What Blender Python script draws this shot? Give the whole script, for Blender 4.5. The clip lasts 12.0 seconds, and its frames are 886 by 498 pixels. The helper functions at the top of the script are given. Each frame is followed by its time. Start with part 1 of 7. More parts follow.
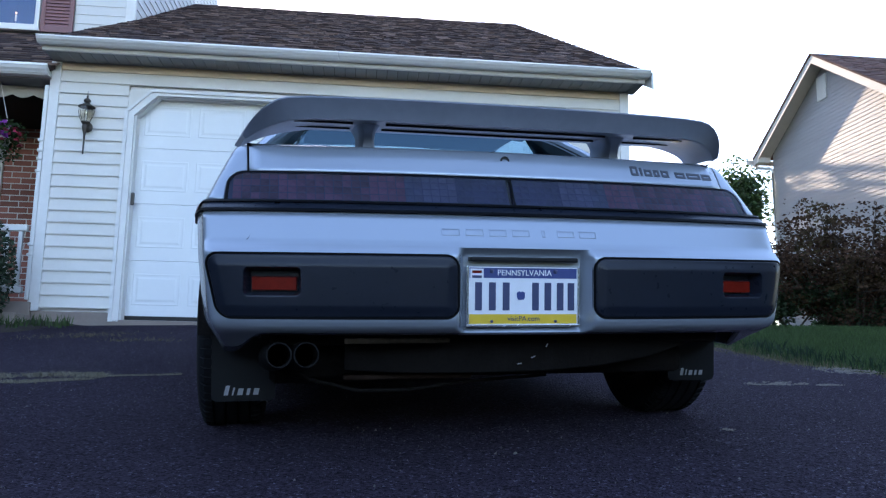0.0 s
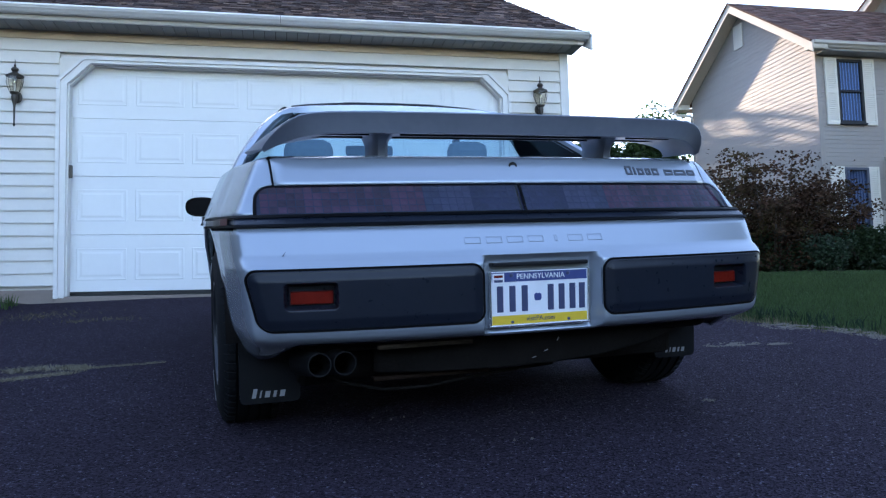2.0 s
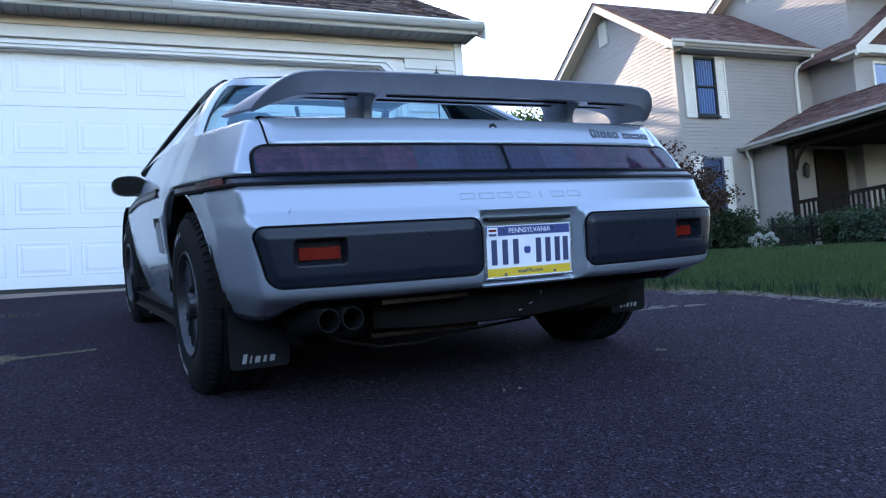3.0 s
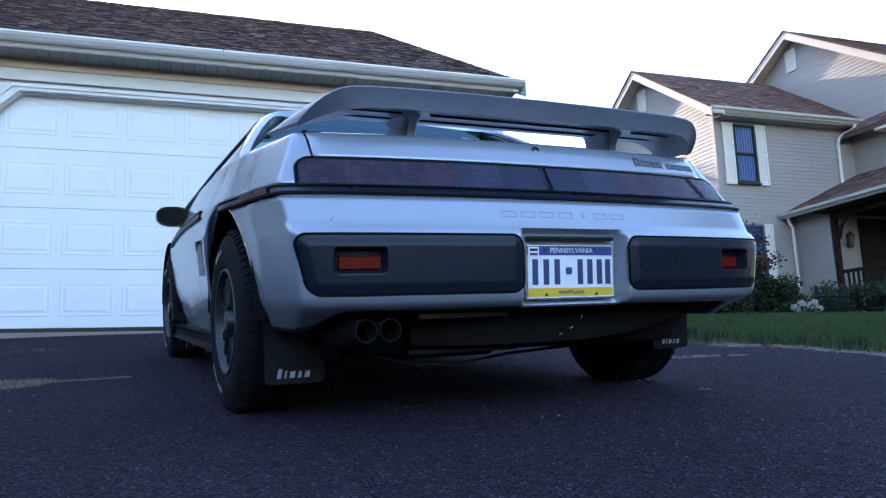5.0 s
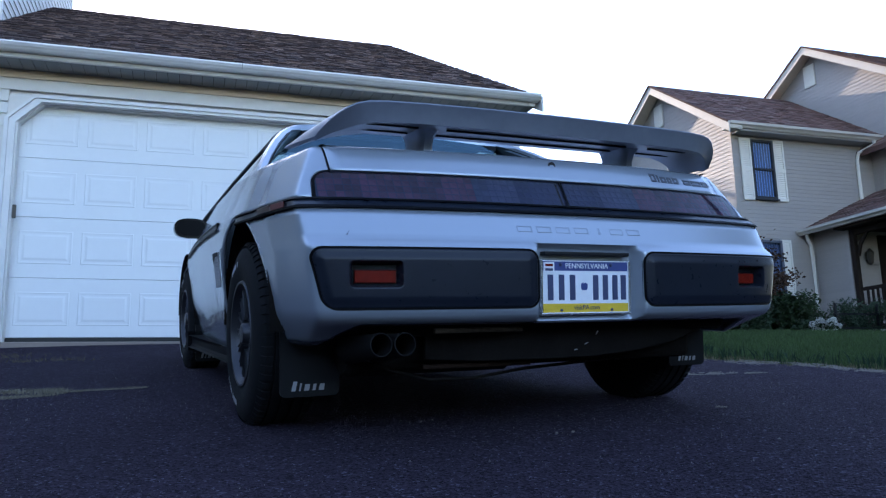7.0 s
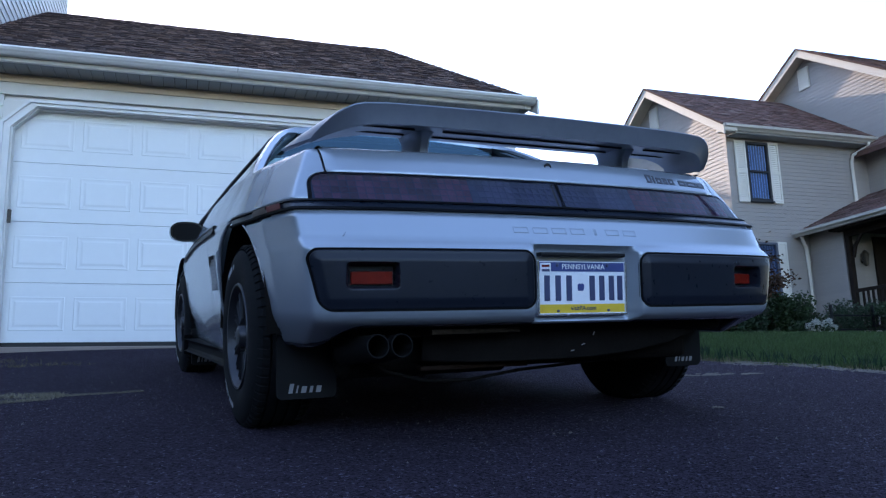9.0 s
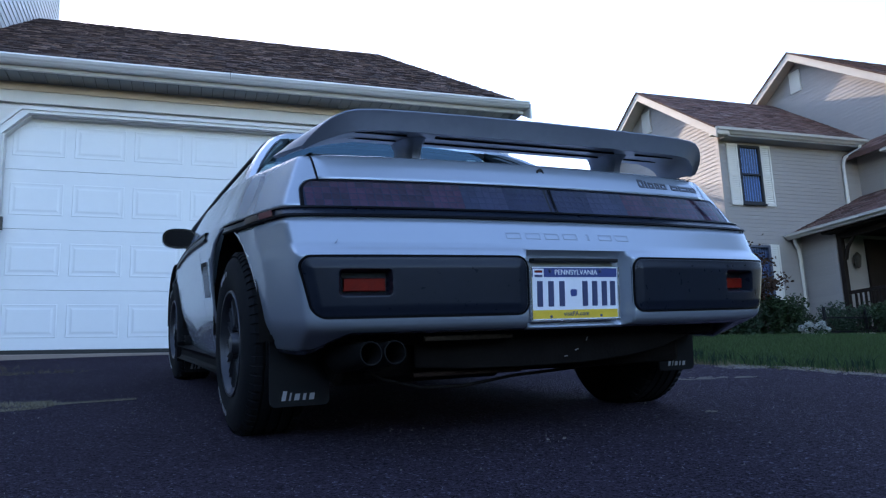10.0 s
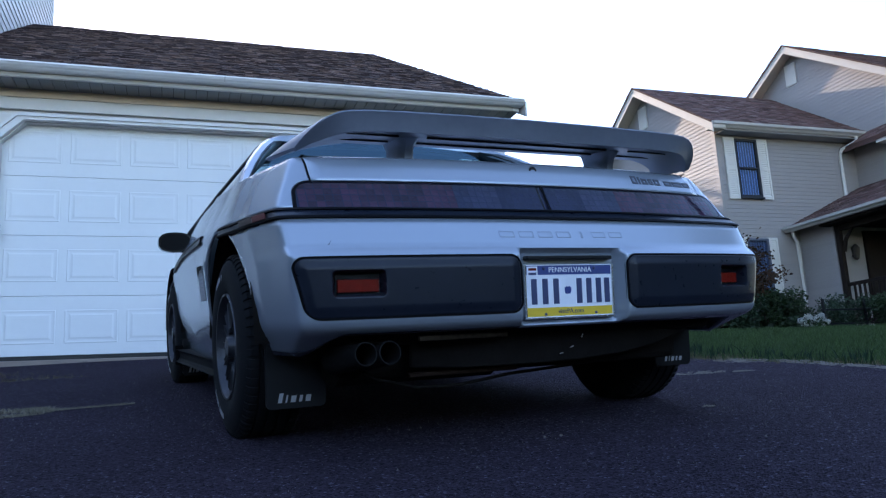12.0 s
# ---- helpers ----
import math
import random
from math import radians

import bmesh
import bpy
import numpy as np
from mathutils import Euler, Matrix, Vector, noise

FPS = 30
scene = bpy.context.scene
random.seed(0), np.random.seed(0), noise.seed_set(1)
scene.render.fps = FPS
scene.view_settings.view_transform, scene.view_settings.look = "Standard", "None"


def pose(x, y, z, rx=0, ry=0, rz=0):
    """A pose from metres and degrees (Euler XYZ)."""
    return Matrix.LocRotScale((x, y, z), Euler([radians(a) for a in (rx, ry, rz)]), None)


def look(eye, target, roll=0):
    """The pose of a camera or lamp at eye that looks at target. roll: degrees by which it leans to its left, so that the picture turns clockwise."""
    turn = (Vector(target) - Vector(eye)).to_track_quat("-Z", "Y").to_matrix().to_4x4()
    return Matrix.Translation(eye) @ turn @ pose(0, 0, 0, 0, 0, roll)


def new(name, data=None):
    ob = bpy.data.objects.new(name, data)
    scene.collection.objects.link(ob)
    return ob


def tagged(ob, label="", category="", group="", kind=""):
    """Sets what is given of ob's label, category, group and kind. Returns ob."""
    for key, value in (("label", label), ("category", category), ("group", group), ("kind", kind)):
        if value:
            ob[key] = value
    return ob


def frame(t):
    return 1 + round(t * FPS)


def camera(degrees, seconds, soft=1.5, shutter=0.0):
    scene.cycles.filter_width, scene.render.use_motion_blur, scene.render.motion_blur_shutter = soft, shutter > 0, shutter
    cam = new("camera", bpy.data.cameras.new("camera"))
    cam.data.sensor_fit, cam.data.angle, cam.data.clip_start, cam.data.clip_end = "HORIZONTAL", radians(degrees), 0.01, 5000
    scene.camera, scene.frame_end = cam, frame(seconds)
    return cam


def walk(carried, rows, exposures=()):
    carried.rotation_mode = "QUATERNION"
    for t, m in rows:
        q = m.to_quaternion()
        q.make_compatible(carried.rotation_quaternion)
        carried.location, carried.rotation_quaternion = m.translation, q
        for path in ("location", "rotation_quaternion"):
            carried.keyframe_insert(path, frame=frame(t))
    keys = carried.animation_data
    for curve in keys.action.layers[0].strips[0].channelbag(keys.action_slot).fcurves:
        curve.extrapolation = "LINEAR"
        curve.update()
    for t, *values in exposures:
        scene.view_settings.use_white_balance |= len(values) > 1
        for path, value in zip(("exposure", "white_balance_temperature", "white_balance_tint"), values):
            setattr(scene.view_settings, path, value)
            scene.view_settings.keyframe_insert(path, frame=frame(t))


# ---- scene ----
cam = camera(59.0, 12.0, soft=1.25)
PATH = [
    (0, (2.065, -7.561, 0.225), (2.27, -5.595, 0.531), 1.0),
    (0.5, (2.056, -7.556, 0.228), (2.256, -5.589, 0.528), 0.7),
    (1, (2.008, -7.559, 0.258), (2.333, -5.607, 0.553), 0.1),
    (1.5, (1.932, -7.564, 0.314), (2.324, -5.621, 0.583), 1.2),
    (2, (1.769, -7.664, 0.379), (2.174, -5.713, 0.547), -1.5),
    (2.5, (1.567, -7.636, 0.391), (2.16, -5.731, 0.527), -2.5),
    (3, (1.396, -7.605, 0.269), (2.126, -5.749, 0.418), -3.9),
    (3.2, (1.364, -7.589, 0.195), (2.072, -5.732, 0.413), -2.6),
    (4.8, (1.389, -7.563, 0.126), (2.048, -5.701, 0.435), -1.9),
    (5, (1.388, -7.561, 0.129), (2.036, -5.696, 0.452), -2.1),
    (5.5, (1.386, -7.561, 0.131), (2.019, -5.694, 0.47), -1.5),
    (6, (1.378, -7.561, 0.134), (2.014, -5.699, 0.493), -1.6),
    (6.5, (1.38, -7.561, 0.134), (1.999, -5.692, 0.489), -0.6),
    (7, (1.386, -7.566, 0.132), (1.996, -5.695, 0.489), -1.4),
    (9, (1.385, -7.565, 0.125), (2.004, -5.699, 0.491), -1.7),
    (9.5, (1.388, -7.566, 0.129), (2.014, -5.701, 0.494), -1.9),
    (10, (1.389, -7.566, 0.131), (2.022, -5.707, 0.507), -2.1),
    (10.5, (1.396, -7.568, 0.131), (2.034, -5.711, 0.508), -2.5),
    (11, (1.399, -7.57, 0.131), (2.037, -5.711, 0.502), -2.9),
    (11.5, (1.401, -7.573, 0.13), (2.036, -5.713, 0.497), -3.3),
    (12, (1.404, -7.574, 0.132), (2.039, -5.714, 0.505), -3.1),
]
walk(cam, [(t, look(eye, target, roll)) for t, eye, target, roll in PATH],
     exposures=[(0.0, 2.36, 6200, 20), (0.5, 2.28, 6200, 20), (1.0, 2.32, 6200, 20), (1.5, 2.41, 6200, 20), (2.5, 2.38, 6200, 20), (3.0, 2.69, 6200, 20), (5.0, 2.54, 6000, 20), (6.0, 2.25, 5900, 20), (12.0, 2.08, 5900, 20)])

# ---------------------------------------------------------------- light
SUN_AZ, SUN_EL = -9.6, 16.5          # degrees from +y towards +x, and above the horizon
world = bpy.data.worlds.new("sky")
scene.world = world
world.use_nodes = True
wn = world.node_tree
sky = wn.nodes.new("ShaderNodeTexSky")
sky.sky_type = "NISHITA"
sky.sun_disc = False
sky.sun_elevation, sky.sun_rotation = radians(SUN_EL), radians(SUN_AZ)
sky.air_density, sky.dust_density, sky.ozone_density = 1.0, 0.45, 1.0
wn.nodes["Background"].inputs["Strength"].default_value = 0.15
wn.links.new(sky.outputs["Color"], wn.nodes["Background"].inputs["Color"])
sun_data = bpy.data.lights.new("sun", "SUN")
sun_data.energy, sun_data.angle, sun_data.color = 1.9, radians(0.5), (1.0, 0.82, 0.58)
sun = new("sun", sun_data)
sd = Vector((math.sin(radians(SUN_AZ)) * math.cos(radians(SUN_EL)), math.cos(radians(SUN_AZ)) * math.cos(radians(SUN_EL)), math.sin(radians(SUN_EL))))
sun.matrix_world = Matrix.Translation(sd * 60) @ sd.to_track_quat("Z", "Y").to_matrix().to_4x4()


# ---------------------------------------------------------------- materials
def mat(name, colour, rough=0.6, metal=0.0, vary=0.12, scale=6.0, bump=0.0, bump_scale=60.0, coat=0.0,
        stain=None, stain_scale=1.5, stain_amount=0.4, rand=0.0, alt=None, spec=0.5, stretch=(1, 1, 1), island=False, uneven=0.15):
    """A surface with colour variation at two scales, fine relief and optional stains."""
    m = bpy.data.materials.new(name)
    m.use_nodes = True
    nt = m.node_tree
    b = nt.nodes["Principled BSDF"]
    b.inputs["Roughness"].default_value, b.inputs["Metallic"].default_value = rough, metal
    b.inputs["Specular IOR Level"].default_value = spec
    b.inputs["Coat Weight"].default_value = coat
    b.inputs["Coat Roughness"].default_value = 0.06
    co = nt.nodes.new("ShaderNodeTexCoord")
    mp = nt.nodes.new("ShaderNodeMapping")
    mp.inputs["Scale"].default_value = stretch
    nt.links.new(co.outputs["Object"], mp.inputs["Vector"])

    def tex(s, detail=4.0):
        n = nt.nodes.new("ShaderNodeTexNoise")
        n.inputs["Scale"].default_value, n.inputs["Detail"].default_value = s, detail
        nt.links.new(mp.outputs["Vector"], n.inputs["Vector"])
        return n

    def mathn(op, a, bb):
        n = nt.nodes.new("ShaderNodeMath")
        n.operation = op
        for k, v in enumerate((a, bb)):
            if isinstance(v, (int, float)):
                n.inputs[k].default_value = v
            else:
                nt.links.new(v, n.inputs[k])
        return n.outputs[0]

    big, fine = tex(scale), tex(scale * 9)
    v = mathn("ADD", mathn("MULTIPLY", mathn("SUBTRACT", big.outputs[0], 0.5), vary * 2), mathn("MULTIPLY", mathn("SUBTRACT", fine.outputs[0], 0.5), vary * 1.4))
    if rand:
        if island:
            rn = nt.nodes.new("ShaderNodeNewGeometry").outputs["Random Per Island"]
        else:
            rn = nt.nodes.new("ShaderNodeObjectInfo").outputs["Random"]
        v = mathn("ADD", v, mathn("MULTIPLY", mathn("SUBTRACT", rn, 0.5), rand * 2))
    v = mathn("ADD", v, 1.0)
    mul = nt.nodes.new("ShaderNodeVectorMath")
    mul.operation = "SCALE"
    mul.inputs[0].default_value = colour
    nt.links.new(v, mul.inputs["Scale"])
    out = mul.outputs[0]
    if alt:
        hop = mathn("FRACT", mathn("MULTIPLY", rn, 7.31), 0.0)
        am = nt.nodes.new("ShaderNodeMix")
        am.data_type = "RGBA"
        nt.links.new(mathn("MULTIPLY", mathn("MULTIPLY", hop, hop), mathn("MULTIPLY", hop, hop)), am.inputs[0])
        nt.links.new(out, am.inputs[6])
        am.inputs[7].default_value = (*alt, 1)
        out = am.outputs[2]
    if stain:
        s = tex(stain_scale, 6.0)
        r = nt.nodes.new("ShaderNodeValToRGB")
        r.color_ramp.elements[0].position, r.color_ramp.elements[1].position = 0.5, 0.72
        nt.links.new(s.outputs[0], r.inputs[0])
        mix = nt.nodes.new("ShaderNodeMix")
        mix.data_type = "RGBA"
        nt.links.new(mathn("MULTIPLY", r.outputs[0], stain_amount), mix.inputs[0])
        nt.links.new(out, mix.inputs[6])
        mix.inputs[7].default_value = (*stain, 1)
        out = mix.outputs[2]
    nt.links.new(out, b.inputs["Base Color"])
    nt.links.new(mathn("ADD", mathn("MULTIPLY", mathn("SUBTRACT", fine.outputs[0], 0.5), uneven), rough), b.inputs["Roughness"])
    if bump:
        t = tex(bump_scale, 3.0)
        bn = nt.nodes.new("ShaderNodeBump")
        bn.inputs["Strength"].default_value, bn.inputs["Distance"].default_value = bump, 0.01
        nt.links.new(t.outputs[0], bn.inputs["Height"])
        nt.links.new(bn.outputs[0], b.inputs["Normal"])
    return m


def glass(name, tint, gloss=0.08, ior=1.5, gloss_tint=(1, 1, 1)):
    """Thin tinted glass: see-through, with a Fresnel gloss."""
    m = bpy.data.materials.new(name)
    m.use_nodes = True
    nt = m.node_tree
    nt.nodes.remove(nt.nodes["Principled BSDF"])
    tr, gl, mix, lw, pw, ma = (nt.nodes.new(n) for n in ("ShaderNodeBsdfTransparent", "ShaderNodeBsdfGlossy", "ShaderNodeMixShader", "ShaderNodeLayerWeight", "ShaderNodeMath", "ShaderNodeMath"))
    f0 = ((ior - 1) / (ior + 1)) ** 2
    lw.inputs["Blend"].default_value = 0.5
    pw.operation, ma.operation = "POWER", "MULTIPLY_ADD"
    pw.inputs[1].default_value = 5.0
    ma.inputs[1].default_value, ma.inputs[2].default_value = 1 - f0, f0
    nt.links.new(lw.outputs["Facing"], pw.inputs[0])
    nt.links.new(pw.outputs[0], ma.inputs[0])
    tr.inputs[0].default_value = (*tint, 1)
    gl.inputs["Color"].default_value = (*gloss_tint, 1)
    gl.inputs["Roughness"].default_value = gloss
    nt.links.new(ma.outputs[0], mix.inputs[0])
    nt.links.new(tr.outputs[0], mix.inputs[1])
    nt.links.new(gl.outputs[0], mix.inputs[2])
    nt.links.new(mix.outputs[0], nt.nodes["Material Output"].inputs[0])
    return m


def glow(name, colour, strength):
    m = bpy.data.materials.new(name)
    m.use_nodes = True
    b = m.node_tree.nodes["Principled BSDF"]
    b.inputs["Emission Color"].default_value, b.inputs["Emission Strength"].default_value = (*colour, 1), strength
    return m


PAINT = mat("silver_paint", (0.375, 0.415, 0.470), 0.27, 0.46, 0.015, 2, coat=0.30, stain=(0.40, 0.42, 0.45), stain_scale=2.5, stain_amount=0.10, uneven=0.0)
WINGPAINT = mat("worn_wing_paint", (0.190, 0.203, 0.245), 0.40, 0.35, 0.14, 5, coat=0.0, stain=(0.26, 0.27, 0.31), stain_scale=6)
PAD = mat("bumper_rubber", (0.0105, 0.0137, 0.0225), 0.30, 0, 0.3, 5, 0.06, 500, stain=(0.018, 0.019, 0.025), stain_scale=3, spec=0.25)
TRIM = mat("black_trim", (0.008, 0.0085, 0.010), 0.38, 0, 0.2, 8, spec=0.28)
UNDER = mat("under_dirt", (0.0105, 0.0088, 0.0078), 0.95, 0, 0.4, 12, 0.2, 90, spec=0.1)
RUST = mat("rusty_steel", (0.022, 0.013, 0.009), 0.9, 0.0, 0.4, 14, 0.3, 120, spec=0.08)
PIPE = mat("exhaust_steel", (0.0075, 0.0070, 0.0070), 0.8, 0.1, 0.3, 14, 0.1, 200, spec=0.2)
TYRE = mat("tyre_rubber", (0.0075, 0.0078, 0.009), 0.8, 0, 0.3, 12, 0.1, 200, spec=0.18)
RIM = mat("rim_alloy", (0.042, 0.043, 0.050), 0.42, 0.5, 0.2, 12)
DARKMIRROR = mat("mirror_face", (0.006, 0.0055, 0.006), 0.3, 0.0, 0.1, 20, spec=0.08)
WHITEBAR = mat("white_lettering", (0.32, 0.32, 0.33), 0.7, 0, 0.15, 30)
BADGE = mat("badge_ink", (0.05, 0.055, 0.07), 0.5, 0, 0.1, 20)
REDLENS = mat("red_lens", (0.165, 0.010, 0.005), 0.28, 0, 0.45, 45, spec=0.2)
MARKER = mat("marker_lens", (0.085, 0.010, 0.010), 0.4, 0, 0.3, 60, spec=0.08)
SMOKE = glass("smoked_lens", (0.37, 0.40, 0.54), 0.05, 1.48)
CELLRED = mat("lens_cell_red", (0.23, 0.058, 0.085), 0.4, 0, 0.25, 40, rand=0.45, island=True)
CELLCLEAR = mat("lens_cell_clear", (0.13, 0.12, 0.17), 0.35, 0, 0.25, 40, rand=0.22, island=True)
CELLNAVY = mat("lens_cell_navy", (0.050, 0.060, 0.12), 0.4, 0, 0.2, 40, rand=0.15, island=True)
CELLDARK = mat("lens_back", (0.060, 0.068, 0.125), 0.5, 0, 0.2, 30)
CARGLASS = glass("car_glass", (0.84, 0.95, 0.97), 0.02, 1.5)
# blue of the reflected sky is put into the gloss colour
REARGLASS = glass("sky_blue_tinted_glass", (0.56, 0.74, 0.82), 0.03, 2.5, (0.50, 0.80, 0.95))
SEAL = mat("matt_black_seal", (0.0025, 0.0026, 0.0035), 0.6, 0, 0.2, 12, spec=0.08)
GLOSSBLACK = mat("gloss_black_plastic", (0.003, 0.003, 0.0035), 0.16, 0, 0.1, 12, spec=0.3)
INTERIOR = mat("dark_trim_cloth", (0.030, 0.031, 0.035), 0.9, 0, 0.2, 30, 0.1, 300)
HEADLINER = mat("grey_headliner", (0.07, 0.075, 0.085), 0.95, 0, 0.1, 20)
SEAT = mat("grey_seat_cloth", (0.13, 0.135, 0.15), 0.95, 0, 0.2, 30, 0.1, 300)
CHROME = mat("bright_frame", (0.62, 0.63, 0.65), 0.25, 0.9, 0.05, 20)
PL_WHITE = mat("plate_white", (0.84, 0.84, 0.86), 0.4, 0, 0.05, 30)
PL_BLUE = mat("plate_blue", (0.045, 0.065, 0.21), 0.4, 0, 0.1, 30)
PL_YELLOW = mat("plate_yellow", (0.74, 0.50, 0.035), 0.4, 0, 0.1, 30)
PL_INK = mat("plate_ink", (0.05, 0.06, 0.13), 0.4, 0, 0.1, 30)
SIDING = mat("cream_siding", (0.68, 0.64, 0.58), 0.5, 0, 0.05, 3, 0.05, 200, rand=0.03, stain=(0.64, 0.58, 0.50), stain_scale=0.9, stain_amount=0.25)
SIDING_Y = mat("yellower_siding", (0.66, 0.52, 0.38), 0.5, 0, 0.06, 3, 0.05, 200, rand=0.03)
SIDING2 = mat("tan_siding", (0.300, 0.270, 0.250), 0.55, 0, 0.05, 3, 0.05, 200, rand=0.03)
SIDING3 = mat("pale_siding", (0.62, 0.60, 0.57), 0.5, 0, 0.05, 3, 0.05, 200, rand=0.03, island=True)
WHITE = mat("white_trim_paint", (0.72, 0.69, 0.655), 0.45, 0, 0.06, 3, 0.03, 150, stain=(0.5, 0.48, 0.44), stain_scale=2.0, stain_amount=0.25)
DOORWHITE = mat("garage_door_paint", (0.745, 0.745, 0.735), 0.42, 0, 0.03, 2, 0.04, 350, stain=(0.66, 0.66, 0.66), stain_scale=1.2, stain_amount=0.15)
ALU = mat("gutter_metal", (0.76, 0.735, 0.71), 0.38, 0.15, 0.06, 4, 0.02, 90, stain=(0.42, 0.40, 0.36), stain_scale=2.0, stain_amount=0.3)
# soffit colour darkened to carry the shade below the eaves
SOFFIT = mat("shaded_soffit_metal", (0.25, 0.255, 0.26), 0.6, 0, 0.08, 5)
SHINGLE = mat("brown_shingle", (0.060, 0.042, 0.041), 0.95, 0, 0.35, 12, 0.6, 260, rand=0.35, island=True, alt=(0.25, 0.17, 0.14), spec=0.2)
SHINGLEP = mat("brown_shingle_tab", (0.060, 0.042, 0.041), 0.95, 0, 0.35, 12, 0.6, 260, rand=0.35, alt=(0.25, 0.17, 0.14), spec=0.2)
SHINGLE2 = mat("red_brown_shingle", (0.125, 0.070, 0.058), 0.95, 0, 0.22, 4, 0.5, 200, rand=0.4, island=True, alt=(0.20, 0.135, 0.115), spec=0.2)
BRICK = mat("red_brick", (0.28, 0.10, 0.070), 0.85, 0, 0.2, 14, 0.3, 160, rand=0.3)
MORTAR = mat("mortar", (0.58, 0.53, 0.48), 0.95, 0, 0.15, 20, 0.3, 150)
CONCRETE = mat("concrete", (0.26, 0.205, 0.172), 0.9, 0, 0.15, 5, 0.3, 120, stain=(0.2, 0.19, 0.17), stain_scale=2.5)
SHUTTER_RED = mat("dusty_rose_shutter", (0.22, 0.105, 0.105), 0.6, 0, 0.08, 10)
SHUTTER_CREAM = mat("cream_shutter", (0.66, 0.62, 0.55), 0.6, 0, 0.06, 10)
RAKE = mat("cream_rake_paint", (0.50, 0.44, 0.37), 0.6, 0, 0.08, 6)
CREAM_TRIM = mat("weathered_cream_trim", (0.46, 0.425, 0.38), 0.6, 0, 0.08, 6)
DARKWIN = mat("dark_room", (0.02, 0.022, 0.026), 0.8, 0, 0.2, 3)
CURTAIN = mat("pale_curtain", (0.60, 0.68, 0.78), 0.9, 0, 0.12, 9)
# bluish tint of the pane stands for the sky reflected in it
PANE = glass("sky_tinted_pane", (0.64, 0.74, 0.90), 0.02, 1.55)
DARKWOOD = mat("dark_porch_wood", (0.020, 0.014, 0.011), 0.8, 0, 0.25, 6, 0.2, 80, stretch=(4, 4, 0.6), spec=0.12)
BRONZE = mat("weathered_bronze", (0.065, 0.055, 0.045), 0.5, 0.6, 0.3, 20, 0.1, 200)
LAMPGLASS = glass("lamp_glass", (0.96, 0.93, 0.86), 0.1)
GRASS_M = mat("grass_blades", (0.045, 0.081, 0.023), 0.8, 0, 0.3, 2, rand=0.4, island=True)
EDGEWEED = mat("edge_weed", (0.012, 0.032, 0.014), 0.8, 0, 0.2, 3, rand=0.3, island=True)
DRYGRASS = mat("dry_weed", (0.15, 0.125, 0.075), 0.9, 0, 0.2, 6, rand=0.4, island=True)
STRAW = mat("bleached_straw", (0.21, 0.185, 0.13), 0.9, 0, 0.2, 6, rand=0.4, island=True)
LEAF = mat("green_leaf", (0.030, 0.062, 0.016), 0.6, 0, 0.2, 6, rand=0.5, island=True)
GARDEN = mat("garden_leaf", (0.030, 0.056, 0.020), 0.6, 0, 0.2, 6, rand=0.5, island=True)
YEW = mat("dark_evergreen", (0.018, 0.040, 0.016), 0.7, 0, 0.2, 6, rand=0.5, island=True)
MAPLE = mat("purple_brown_leaf", (0.068, 0.038, 0.024), 0.85, 0, 0.2, 3, spec=0.1, rand=0.6, island=True, stain=(0.066, 0.060, 0.020), stain_scale=2.2, stain_amount=0.8)
UNSEEN_TREES = mat("unseen_trees", (0.045, 0.058, 0.036), 0.9, 0, 0.35, 0.6, spec=0.1, stain=(0.075, 0.07, 0.05), stain_scale=0.15, stain_amount=0.5)
BARK = mat("bark", (0.055, 0.042, 0.032), 0.9, 0, 0.25, 12, 0.4, 60)
PETAL_W = mat("white_petal", (0.60, 0.60, 0.55), 0.7, 0, 0.1, 20, rand=0.2, island=True)
PETAL_P = mat("purple_petal", (0.34, 0.055, 0.40), 0.6, 0, 0.15, 20, rand=0.4, island=True)
PETAL_R = mat("crimson_petal", (0.30, 0.015, 0.05), 0.6, 0, 0.15, 20, rand=0.4, island=True)
SOIL = mat("dark_soil", (0.035, 0.026, 0.019), 0.95, 0, 0.3, 8, 0.6, 60)


def let_light_through(m, share):
    """Leaves: part of the light passes through the blade."""
    nt = m.node_tree
    b = nt.nodes["Principled BSDF"]
    tr, mix = nt.nodes.new("ShaderNodeBsdfTranslucent"), nt.nodes.new("ShaderNodeMixShader")
    mix.inputs[0].default_value = share
    nt.links.new(b.inputs["Base Color"].links[0].from_socket, tr.inputs[0])
    nt.links.new(b.outputs[0], mix.inputs[1])
    nt.links.new(tr.outputs[0], mix.inputs[2])
    nt.links.new(mix.outputs[0], nt.nodes["Material Output"].inputs[0])


for leafy in (LEAF, GARDEN, GRASS_M, EDGEWEED, DRYGRASS, PETAL_W, PETAL_P):
    let_light_through(leafy, 0.45)
let_light_through(MAPLE, 0.3)


